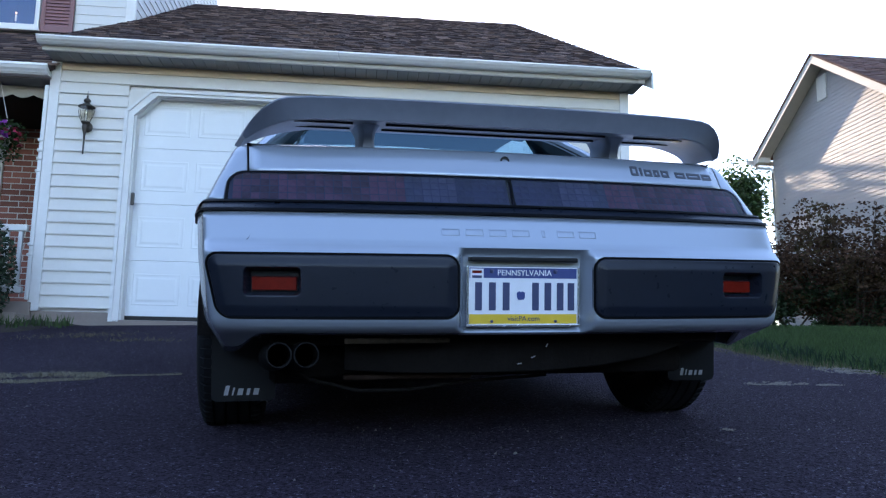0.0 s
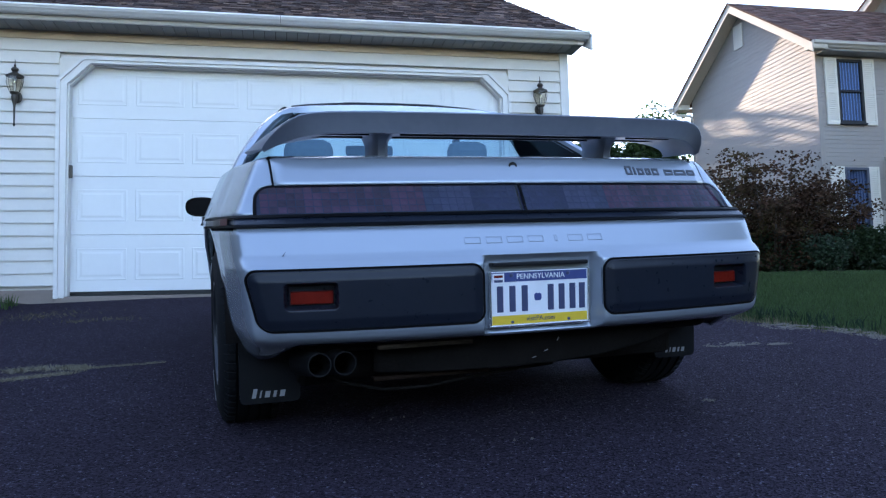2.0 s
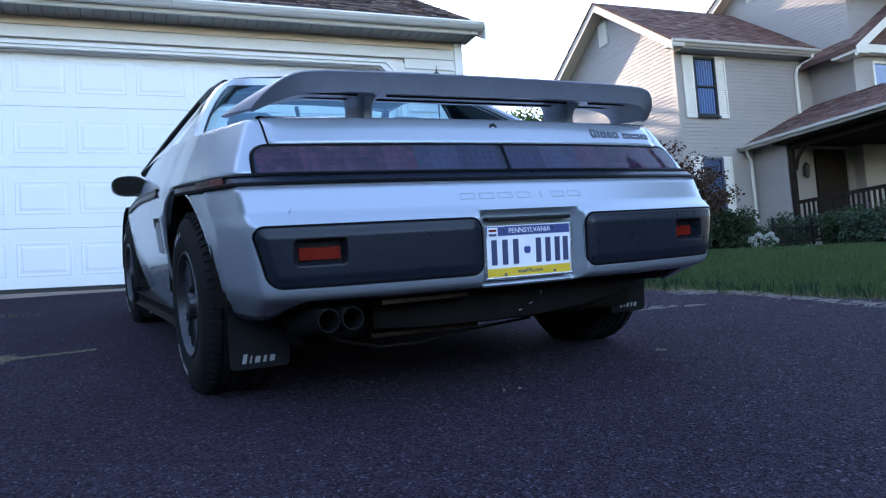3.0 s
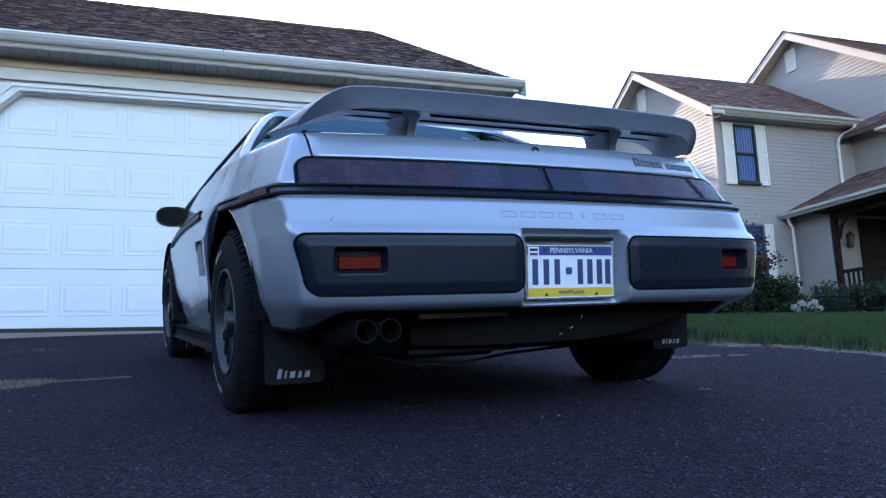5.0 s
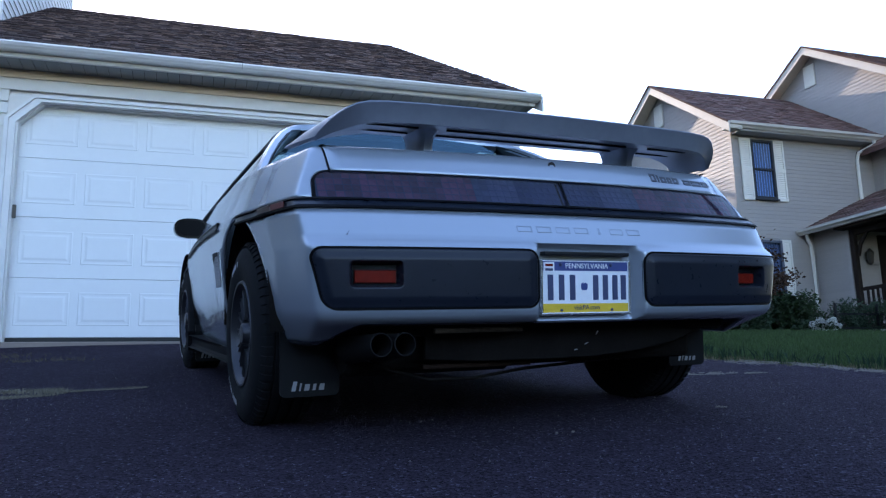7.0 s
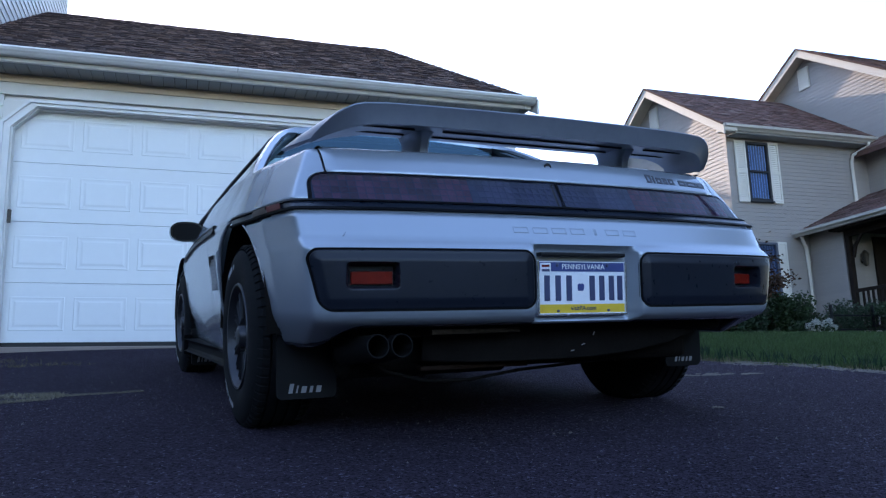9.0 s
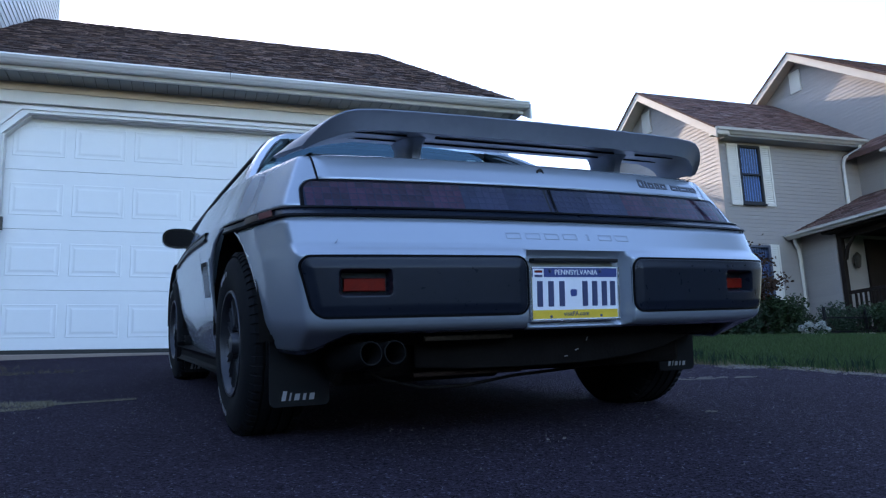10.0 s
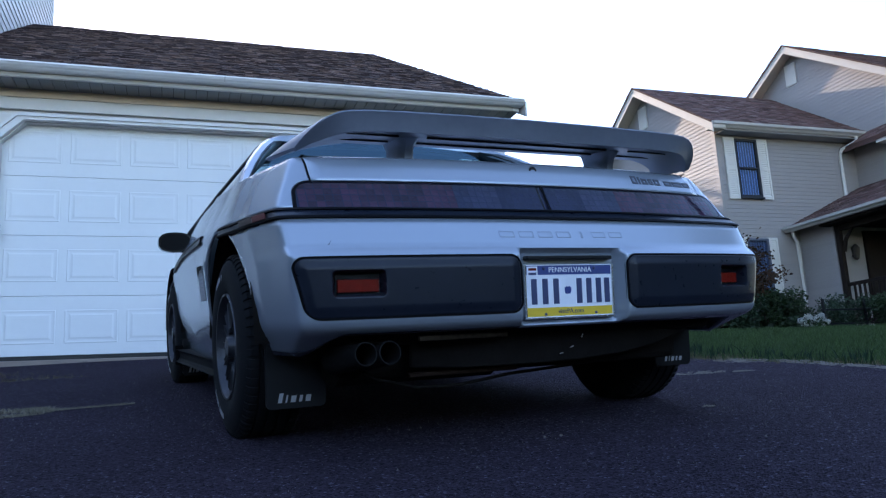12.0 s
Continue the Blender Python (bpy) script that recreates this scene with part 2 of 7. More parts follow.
def ground_material(name, base, chip, spot_scale, bump):
    """Aggregate: base colour with small light and dark stones, and worn patches."""
    m = mat(name, base, 0.95, 0, 0.22, 1.2, spec=0.05)
    nt = m.node_tree
    b = nt.nodes["Principled BSDF"]
    co = nt.nodes["Texture Coordinate"]
    vo = nt.nodes.new("ShaderNodeTexVoronoi")
    vo.inputs["Scale"].default_value = spot_scale
    nt.links.new(co.outputs["Object"], vo.inputs["Vector"])
    sep = nt.nodes.new("ShaderNodeSeparateColor")
    nt.links.new(vo.outputs["Color"], sep.inputs[0])
    ramp = nt.nodes.new("ShaderNodeValToRGB")
    e = ramp.color_ramp.elements
    e[0].position, e[0].color = 0.0, (0.35, 0.35, 0.35, 1)
    e[1].position, e[1].color = 1.0, (1.5, 1.5, 1.5, 1)
    x = ramp.color_ramp.elements.new(0.955)
    x.color = (1.45, 1.45, 1.45, 1)
    y = ramp.color_ramp.elements.new(0.975)
    y.color = chip
    nt.links.new(sep.outputs[0], ramp.inputs[0])
    mul = nt.nodes.new("ShaderNodeMix")
    mul.data_type, mul.blend_type = "RGBA", "MULTIPLY"
    mul.inputs[0].default_value = 1.0
    old = b.inputs["Base Color"].links[0].from_socket
    nt.links.new(old, mul.inputs[6])
    nt.links.new(ramp.outputs[0], mul.inputs[7])
    nt.links.new(mul.outputs[2], b.inputs["Base Color"])
    bn = nt.nodes.new("ShaderNodeBump")
    bn.inputs["Strength"].default_value, bn.inputs["Distance"].default_value = bump, 0.006
    nt.links.new(vo.outputs["Distance"], bn.inputs["Height"])
    nt.links.new(bn.outputs[0], b.inputs["Normal"])
    return m


ASPHALT = ground_material("asphalt", (0.0500, 0.0388, 0.0550), (3.0, 3.6, 3.4, 1), 165, 1.8)
LAWN = ground_material("lawn_soil", (0.026, 0.042, 0.014), (1.6, 1.6, 1.2, 1), 60, 0.8)


# ---------------------------------------------------------------- mesh helpers
def part(name, bm, material, parent=None, label="", smooth=False):
    me = bpy.data.meshes.new(name)
    bmesh.ops.recalc_face_normals(bm, faces=bm.faces[:])
    if smooth:
        for e in bm.edges:
            e.smooth = e.calc_face_angle(0.0) < radians(38)
    bm.to_mesh(me)
    bm.free()
    return link(name, me, material, parent, label, smooth)


def link(name, me, material, parent=None, label="", smooth=False):
    if material and not me.materials:
        me.materials.append(material)
    if smooth:
        me.shade_smooth()
    ob = new(name, me)
    ob.parent = parent
    if label:
        ob["label"] = label
    return ob


def raw(name, verts, faces, material, parent=None, label="", smooth=False):
    me = bpy.data.meshes.new(name)
    me.from_pydata([tuple(v) for v in verts], [], faces)
    me.update()
    return link(name, me, material, parent, label, smooth)


def thing(name, m=None, label="", category="", group="", kind=""):
    e = new(name)
    e.empty_display_size = 0.1
    if m is not None:
        e.matrix_world = m
    return tagged(e, label, category, group, kind)


def box(bm, x0, x1, y0, y1, z0, z1, bevel=0.0):
    r = bmesh.ops.create_cube(bm, size=1.0)
    vs = r["verts"]
    for v in vs:
        v.co = Vector(((x0 + x1) / 2 + v.co.x * (x1 - x0), (y0 + y1) / 2 + v.co.y * (y1 - y0), (z0 + z1) / 2 + v.co.z * (z1 - z0)))
    if bevel:
        es = {e for v in vs for e in v.link_edges}
        bmesh.ops.bevel(bm, geom=list(es), offset=bevel, segments=2, affect="EDGES", profile=0.5)
    return vs


def boxpart(name, x0, x1, y0, y1, z0, z1, material, parent=None, bevel=0.0, label=""):
    bm = bmesh.new()
    box(bm, x0, x1, y0, y1, z0, z1, bevel)
    return part(name, bm, material, parent, label)


def extrude(bm, outline, axis, a, b):
    """A prism: a closed outline of pairs, drawn across the axis from a to b."""
    def at(p, k):
        return {"x": (k, p[0], p[1]), "y": (p[0], k, p[1]), "z": (p[0], p[1], k)}[axis]
    lo = [bm.verts.new(at(p, a)) for p in outline]
    hi = [bm.verts.new(at(p, b)) for p in outline]
    n = len(outline)
    bm.faces.new(lo)
    bm.faces.new(hi[::-1])
    for k in range(n):
        bm.faces.new((lo[k], lo[(k + 1) % n], hi[(k + 1) % n], hi[k]))


def tube(bm, path, radii, sides=10, cap=True):
    """A tapered tube along a path."""
    rings = []
    path = [Vector(p) for p in path]
    for k, p in enumerate(path):
        d = (path[min(k + 1, len(path) - 1)] - path[max(k - 1, 0)]).normalized()
        q = d.to_track_quat("Z", "Y")
        r = radii[k] if isinstance(radii, (list, tuple)) else radii
        rings.append([bm.verts.new(p + q @ Vector((r * math.cos(a), r * math.sin(a), 0))) for a in (2 * math.pi * j / sides for j in range(sides))])
    for a, b in zip(rings, rings[1:]):
        for j in range(sides):
            bm.faces.new((a[j], a[(j + 1) % sides], b[(j + 1) % sides], b[j]))
    if cap:
        bm.faces.new(rings[0][::-1])
        bm.faces.new(rings[-1])


def revolve(bm, profile, axis="z", centre=(0, 0, 0), sides=40, close=False, cap=True):
    """Turn (radius, height) pairs round an axis."""
    c = Vector(centre)
    rings = []
    for r, h in profile:
        ring = []
        for k in range(sides):
            a = 2 * math.pi * k / sides
            p = {"z": (r * math.cos(a), r * math.sin(a), h), "x": (h, r * math.cos(a), r * math.sin(a)), "y": (r * math.cos(a), h, r * math.sin(a))}[axis]
            ring.append(bm.verts.new(c + Vector(p)))
        rings.append(ring)
    pairs = list(zip(rings, rings[1:])) + ([(rings[-1], rings[0])] if close else [])
    for a, b in pairs:
        for k in range(sides):
            bm.faces.new((a[k], a[(k + 1) % sides], b[(k + 1) % sides], b[k]))
    if cap and not close:
        for ring in (rings[0], rings[-1]):
            if (ring[0].co - ring[1].co).length > 1e-4:
                bm.faces.new(ring)


def grid(bm, rows):
    """Quads between rows of points; the rows have one length."""
    vs = [[bm.verts.new(p) for p in row] for row in rows]
    for a, b in zip(vs, vs[1:]):
        for k in range(len(a) - 1):
            bm.faces.new((a[k], a[k + 1], b[k + 1], b[k]))
    return vs


def smooth_curve(table, t):
    """Look-up in pairs by a smooth curve that keeps their order."""
    n = len(table)
    if t <= table[0][0]:
        return table[0][1]
    if t >= table[-1][0]:
        return table[-1][1]
    k = next(i for i in range(n - 1) if t <= table[i + 1][0])

    def slope(i):
        if i == 0 or i == n - 1:
            j = min(i, n - 2)
            return (table[j + 1][1] - table[j][1]) / (table[j + 1][0] - table[j][0])
        a = (table[i][1] - table[i - 1][1]) / (table[i][0] - table[i - 1][0])
        b = (table[i + 1][1] - table[i][1]) / (table[i + 1][0] - table[i][0])
        return 0.0 if a * b <= 0 else 2 * a * b / (a + b)

    (x0, y0), (x1, y1) = table[k], table[k + 1]
    h = x1 - x0
    u = (t - x0) / h
    return y0 * (1 + 2 * u) * (1 - u) ** 2 + y1 * u * u * (3 - 2 * u) + h * (slope(k) * u * (1 - u) ** 2 - slope(k + 1) * u * u * (1 - u))


def lerp(table, t):
    """Piecewise-linear look-up in pairs."""
    if t <= table[0][0]:
        return table[0][1]
    for (a, va), (b, vb) in zip(table, table[1:]):
        if t <= b:
            return va + (vb - va) * (t - a) / (b - a)
    return table[-1][1]


def words(text, size, material, parent, m, name, depth=0.0006):
    """Flat lettering in the built-in font, as a mesh."""
    cu = bpy.data.curves.new(name, "FONT")
    cu.body, cu.size, cu.align_x, cu.align_y, cu.extrude = text, size, "CENTER", "CENTER", depth
    tmp = new(name + "_tmp", cu)
    bpy.context.view_layer.update()
    me = bpy.data.meshes.new_from_object(tmp.evaluated_get(bpy.context.evaluated_depsgraph_get()))
    bpy.data.objects.remove(tmp)
    me.materials.clear()
    ob = link(name, me, material, parent)
    ob.matrix_basis = m
    return ob


# ---------------------------------------------------------------- ground
def land(x, y):
    """Height of the ground: the drive climbs to the garage, the lawn levels out behind."""
    yy = max(y, -14.0) + (0.02 * (y + 14.0) if y < -14 else 0)
    h = 0.116 * (min(yy, 0.0) + 5.351) + 0.05 * min(max(yy, 0.0), 6.0)
    return h + 0.0204 * (min(max(x, -4.0), 7.0) - 2.458)


DRIVE_EDGE = [(-12.0, 8.5), (-8.0, 6.3), (-4.3, 5.06), (-3.2, 4.62), (-2.0, 4.58), (0.0, 4.62)]


def ragged(y, s=1.0):
    return lerp(DRIVE_EDGE, y) + 0.07 * noise.noise((y * 0.7, 3.1, 0)) + 0.05 * noise.noise((y * 3.0 * s, 8.0, 0))


def axis_steps(near0, near1, step, far):
    a = [near0 + step * k for k in range(int((near1 - near0) / step) + 1)]
    lo, hi, d = [], [], step
    while near0 - sum(lo) > -far:
        d *= 1.5
        lo.append(d)
    d = step
    while near1 + sum(hi) < far:
        d *= 1.5
        hi.append(d)
    left, x = [], near0
    for d in lo:
        x -= d
        left.append(x)
    right, x = [], a[-1]
    for d in hi:
        x += d
        right.append(x)
    return left[::-1] + a + right


xs, ys = axis_steps(-6, 16, 0.5, 900), axis_steps(-14, 9, 0.5, 900)
gv = [(x, y, land(x, y) - 0.02) for y in ys for x in xs]
gf = [(j * len(xs) + i, j * len(xs) + i + 1, (j + 1) * len(xs) + i + 1, (j + 1) * len(xs) + i) for j in range(len(ys) - 1) for i in range(len(xs) - 1)]
tagged(raw("ground", gv, gf, LAWN, smooth=True), "green lawn soil sloping up between the houses", "ground", kind="structure")

# the drive: a thick sheet of asphalt with a broken edge
bm = bmesh.new()
rows = []
for j in range(130):
    y = -13.0 + j * 0.1
    r = ragged(y)
    l = -6.0
    rows.append([(x, y, land(x, y) + 0.006 * noise.noise((x * 0.9, y * 0.9, 0)) + 0.06 * max(0.0, y + 0.5)) for x in [l + (r - l) * k / 60 for k in range(61)]] + [(r + 0.03, y, land(r, y) - 0.05)])
grid(bm, rows)
tagged(part("road", bm, ASPHALT, smooth=True), "dark asphalt driveway with light stone chips and a crumbling edge", "driveway", kind="structure")

# a plain unseen tree line, added across the street and behind the garage house:
#  it closes the place, blocks low sky light and darkens reflections
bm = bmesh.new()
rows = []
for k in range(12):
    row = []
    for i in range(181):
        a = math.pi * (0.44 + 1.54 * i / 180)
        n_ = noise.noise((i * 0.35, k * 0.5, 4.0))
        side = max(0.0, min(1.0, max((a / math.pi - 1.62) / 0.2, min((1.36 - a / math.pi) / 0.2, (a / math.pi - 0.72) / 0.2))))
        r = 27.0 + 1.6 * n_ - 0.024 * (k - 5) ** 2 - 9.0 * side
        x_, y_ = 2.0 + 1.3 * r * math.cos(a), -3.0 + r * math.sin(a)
        # raised at the sides and behind the house to hold back sky light
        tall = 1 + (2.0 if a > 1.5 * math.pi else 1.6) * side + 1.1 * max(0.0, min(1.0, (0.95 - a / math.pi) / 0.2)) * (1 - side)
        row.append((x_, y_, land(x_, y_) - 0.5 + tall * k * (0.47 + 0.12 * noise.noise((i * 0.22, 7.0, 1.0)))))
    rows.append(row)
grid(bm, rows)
tagged(part("backdrop", bm, UNSEEN_TREES, None, "", True), "unseen line of trees added round the place to block sky light", "trees", kind="structure")

# ---------------------------------------------------------------- the car
# Car space: x to its right, y forward from the rear axle, z up from the ground.
yaw = radians(7.1)
cf = Vector((-math.sin(yaw), math.cos(yaw), 0.1126)).normalized()
cr = Vector((math.cos(yaw), math.sin(yaw), 0.0343))
cu_ = cr.cross(cf).normalized()
cr = cf.cross(cu_)
CAR = Matrix.Translation((2.413, -4.723, 0.0719)) @ Matrix((cr, cf, cu_)).transposed().to_4x4()
car = thing("car", CAR, "silver two-seat sports coupe with a rear wing, parked on the driveway", "car")

REAR_Y = [(0.28, -0.605), (0.315, -0.685), (0.335, -0.738), (0.348, -0.772), (0.36, -0.786), (0.373, -0.792), (0.38, -0.793), (0.545, -0.790), (0.56, -0.776), (0.575, -0.752), (0.60, -0.738),
          (0.655, -0.708), (0.672, -0.690), (0.688, -0.662), (0.77, -0.612), (0.785, -0.601), (0.83, -0.574), (0.848, -0.558), (0.857, -0.538), (0.862, -0.50)]
HALF_W = [(0.2, 0.7888), (0.28, 0.8036), (0.34, 0.8233), (0.38, 0.8361), (0.545, 0.8558), (0.6, 0.8618), (0.672, 0.8657), (0.69, 0.8578), (0.77, 0.8235), (0.83, 0.7960), (0.848, 0.7860), (0.857, 0.7740), (0.862, 0.7560)]
PLAN = [(0.0, 0.0), (0.223, 0.003), (0.456, 0.014), (0.66, 0.032), (0.811, 0.052), (0.8925, 0.068), (0.936, 0.081), (0.953, 0.090), (0.960, 0.097), (0.966, 0.113), (0.972, 0.145), (0.980, 0.195), (0.990, 0.265), (1.0, 0.34)]
TOP_Z = [(-0.5, 0.862), (0.0, 0.866), (0.12, 0.868), (0.45, 0.882), (1.0, 0.885), (1.6, 0.870), (2.0, 0.845), (2.6, 0.745), (3.0, 0.640), (3.2, 0.56)]
SIDE_IN = [(-0.3, 0.0), (0.3, 0.0), (1.2, 0.045), (2.0, 0.10), (2.6, 0.14), (2.9, 0.165), (3.05, 0.22), (3.15, 0.30), (3.20, 0.55), (3.22, 0.80)]


def rear_point(f, z, off=0.0):
    """A point of the tail at the share f of the half width (0 centre, 1 side) and the height z, pushed out by off."""
    w, y0 = smooth_curve(HALF_W, z), lerp(REAR_Y, z)
    s = 1 if f >= 0 else -1
    f = abs(f)
    x, y = w * f, y0 + smooth_curve(PLAN, f)
    g = 0.004
    tx, ty = w * 2 * g, smooth_curve(PLAN, min(f + g, 1)) - smooth_curve(PLAN, max(f - g, 0))
    n = Vector((ty, -tx, 0)).normalized() if f < 0.999 else Vector((1, 0, 0))
    return Vector((s * (x + n.x * off), y + n.y * off, z))


def tail_at(x, z, off=0.0):
    """The same by the distance x from the middle."""
    return rear_point(max(-1.0, min(1.0, x / smooth_curve(HALF_W, z))), z, off)


def full_width(z):
    """Half width of the flanks between the wheels: a square shoulder under the deck edge."""
    w = 1.026 * smooth_curve(HALF_W, z)
    return max(w, 0.880 - 0.098 * (z - 0.69) / 0.172) if z > 0.69 else w


def side_point(y, z, off=0.0):
    """A point of the flank at y, for a height z given at the tail."""
    sc = (lerp(TOP_Z, y) - 0.20) / (0.862 - 0.20)
    zz = 0.20 + (z - 0.20) * sc
    return Vector((full_width(z) - lerp(SIDE_IN, y) + off, y, zz))


def rrect(x, z, cx, cz, hx, hz, r):
    """Signed distance to a rounded rectangle."""
    qx, qz = abs(x - cx) - (hx - r), abs(z - cz) - (hz - r)
    return math.hypot(max(qx, 0), max(qz, 0)) + min(max(qx, qz), 0) - r


def soft(a, b, t):
    t = max(0.0, min(1.0, (t - a) / (b - a)))
    return t * t * (3 - 2 * t)


PAD_BOX = (0.5045, 0.4625, 0.3175, 0.0810, 0.034)      # middle x and z, half width, half height, corner radius


def pad_sd(x, z):
    """Distance to the outline of a bumper pad (either side); the outer end leans in below."""
    x = abs(x)
    lean = 0.035 * (0.54 - z) / 0.15
    return rrect(x + lean * soft(0.55, 0.80, x), z, *PAD_BOX)


def bumper_offset(x, z):
    d = pad_sd(x, z)
    o = -0.055 * soft(-0.014, -0.024, d) + 0.0012 * math.exp(-((d - 0.006) / 0.006) ** 2)
    p = rrect(x, z, 0, 0.452, 0.170, 0.098, 0.012)
    o += -0.050 * soft(0.022, -0.006, p)
    dip = 0.006 * math.exp(-((x) / 0.2) ** 4) * soft(0.40, 0.36, z)
    return o + dip


fs = [0.0125 * k for k in range(15)] + [0.19 + 0.005 * k for k in range(9)] + [0.2375 + 0.0125 * k for k in range(49)] + [0.843 + 0.0045 * k for k in range(29)] + [0.978, 0.985, 0.991, 0.995, 0.998, 1.0]
fs = [-f for f in fs[:0:-1]] + fs
zs_low = [0.28, 0.30, 0.32, 0.335, 0.35, 0.36] + [0.366 + 0.006 * k for k in range(32)] + [0.565, 0.575, 0.585, 0.60, 0.615, 0.635, 0.655]
ARCH_Y = -0.36


def flank_tail(z):
    """y positions from the rounded corner forward to the wheel arch."""
    y1 = lerp(REAR_Y, z) + 0.34
    return [y1 + (0.10 - y1) * k / 18 for k in range(1, 19)]


def flank_x(y, z):
    """Half width of the flank behind the door: it swells a little towards the arch."""
    y1 = lerp(REAR_Y, z) + 0.34
    k = soft(y1 - 0.02, -0.02, y)
    return smooth_curve(HALF_W, z) * (1 - k) + full_width(z) * k


def tail_row(z, offset=None):
    left = [Vector((-flank_x(y, z), y, z)) for y in flank_tail(z)[::-1]]
    mid = []
    for f in fs:
        # the underside is cut away between the wheels
        lip = 0.336 - 0.056 * soft(0.66, 0.76, abs(f * smooth_curve(HALF_W, z)))
        zc = z if z >= 0.366 else lip + (z - 0.28) / 0.086 * (0.366 - lip)
        mid.append(rear_point(f, zc, offset(f * smooth_curve(HALF_W, zc), zc) if offset else 0))
    right = [Vector((flank_x(y, z), y, z)) for y in flank_tail(z)]
    return left + mid + right


def cut_arches(ob, wheels):
    """Open round wheel arches through the flanks of a mesh."""
    for (y, z, r) in wheels:
        bm = bmesh.new()
        revolve(bm, [(r, -1.2), (r, 1.2)], "x", (0, y, z), 48)
        me = bpy.data.meshes.new("cutter")
        bmesh.ops.recalc_face_normals(bm, faces=bm.faces[:])
        bm.to_mesh(me)
        bm.free()
        cut = new("cutter", me)
        cut.matrix_world = ob.matrix_world
        mod = ob.modifiers.new("arch", "BOOLEAN")
        mod.object, mod.operation, mod.solver = cut, "DIFFERENCE", "EXACT"
        cut.parent = ob.parent
        cut.matrix_basis = Matrix()
        bpy.context.view_layer.update()
        me2 = bpy.data.meshes.new_from_object(ob.evaluated_get(bpy.context.evaluated_depsgraph_get()))
        ob.modifiers.clear()
        ob.data = me2
        bpy.data.objects.remove(cut)
    ob.data.shade_smooth()


REAR_ARCH, FRONT_ARCH = (-0.005, 0.315, 0.372), (2.365, 0.31, 0.36)

bm = bmesh.new()
grid(bm, [tail_row(z, bumper_offset) for z in zs_low])
fascia = part("bumper_cover", bm, PAINT, car, "silver painted bumper cover with fine scratches", True)
sol = fascia.modifiers.new("thick", "SOLIDIFY")
sol.thickness, sol.offset = 0.012, -1.0
cut_arches(fascia, [REAR_ARCH])

# upper tail: quarter panels round the tail lamps
def seam(z):
    """Half width of the boot lid: its shut line leans in towards the top."""
    return 0.721 + 0.003 * max(0.0, min(1.0, (z - 0.772) / 0.076))


zs_up = [0.688, 0.70, 0.72, 0.740, 0.750, 0.758, 0.764, 0.769, 0.772, 0.776, 0.785, 0.80, 0.815, 0.83, 0.84, 0.848, 0.853, 0.857, 0.860, 0.862]
for s in (-1, 1):
    bm = bmesh.new()
    rows = []
    for z in zs_up:
        w = smooth_curve(HALF_W, z)
        f0 = (seam(z) + 0.0035) / w if z > 0.772 else (0.784 - 0.008 * (z - 0.689) / 0.083 - 0.046 * (1 - math.sqrt(max(0.0, 1 - max(0.0, (z - 0.735) / 0.040) ** 2)))) / w
        ff = [f0 + (1 - f0) * k / 28 for k in range(29)]
        row = [rear_point(f, z) for f in ff] + [Vector((flank_x(y, z), y, z)) for y in flank_tail(z)]
        row += [Vector((flank_x(y, z) - 0.004, y, z)) for y in (0.2, 0.3, 0.4, 0.5)]
        row = [Vector((p.x, p.y, (z + (lerp(TOP_Z, p.y) - 0.862) * soft(0.69, 0.862, z)) * (1 - soft(-0.15, 0.1, p.y)) + side_point(p.y, z).z * soft(-0.15, 0.1, p.y))) for p in row]
        rows.append([Vector((s * p.x, p.y, p.z)) for p in row])
    # the rounded top, carried inwards to the deck
    top = rows[-1]
    for inw, up_ in ((0.006, 0.0022), (0.018, 0.0038), (0.06, 0.0045)):
        rows.append([Vector((p.x - s * inw * soft(-0.56, -0.50, p.y), p.y + 0.2 * inw * soft(-0.40, -0.55, p.y), p.z + up_)) for p in top])
    grid(bm, rows)
    q = part("quarter_panel", bm, PAINT, car, "", True)
    md = q.modifiers.new("thick", "SOLIDIFY")
    md.thickness, md.offset = 0.010, -1.0
    cut_arches(q, [REAR_ARCH])

# boot lid with the badge face above the lamps
bm = bmesh.new()
rows = []
lid_f = [-1 + 2 * k / 40 for k in range(41)]
for z in (0.774, 0.785, 0.80, 0.815, 0.83, 0.84, 0.848, 0.853, 0.857, 0.860):
    rows.append([tail_at(f * (seam(z) - 0.0025), z) for f in lid_f])
for y in (-0.49, -0.44, -0.36, -0.25, -0.10, 0.05, 0.20, 0.33, 0.40):
    rows.append([Vector((x, y + 0.04 * (abs(x) / 0.745) ** 2 * soft(-0.2, -0.5, y), lerp(TOP_Z, y) + 0.001 + (0.003 + 0.010 * (1 - (x / 0.745) ** 2)) * soft(-0.52, -0.15, y))) for x in (0.7195 * f for f in lid_f)])
grid(bm, rows)
lid = part("boot_lid", bm, PAINT, car, "", True)
md = lid.modifiers.new("thick", "SOLIDIFY")
md.thickness, md.offset = 0.012, -1.0

# shut lines beside the lid
for s in (-1, 1):
    bm = bmesh.new()
    rows = []
    for z in (0.772, 0.80, 0.83, 0.848, 0.857):
        rows.append([tail_at(s * (seam(z) - 0.005), z, -0.003), tail_at(s * (seam(z) + 0.006), z, -0.003)])
    for y in (-0.48, -0.3, 0.0):
        rows.append([Vector((s * (0.717 - 0.03 * soft(-0.5, 0, y)), y, lerp(TOP_Z, y) - 0.002)), Vector((s * (0.728 - 0.03 * soft(-0.5, 0, y)), y, lerp(TOP_Z, y) - 0.002))])
    grid(bm, rows)
    part("shut_line_seal", bm, SEAL, car)

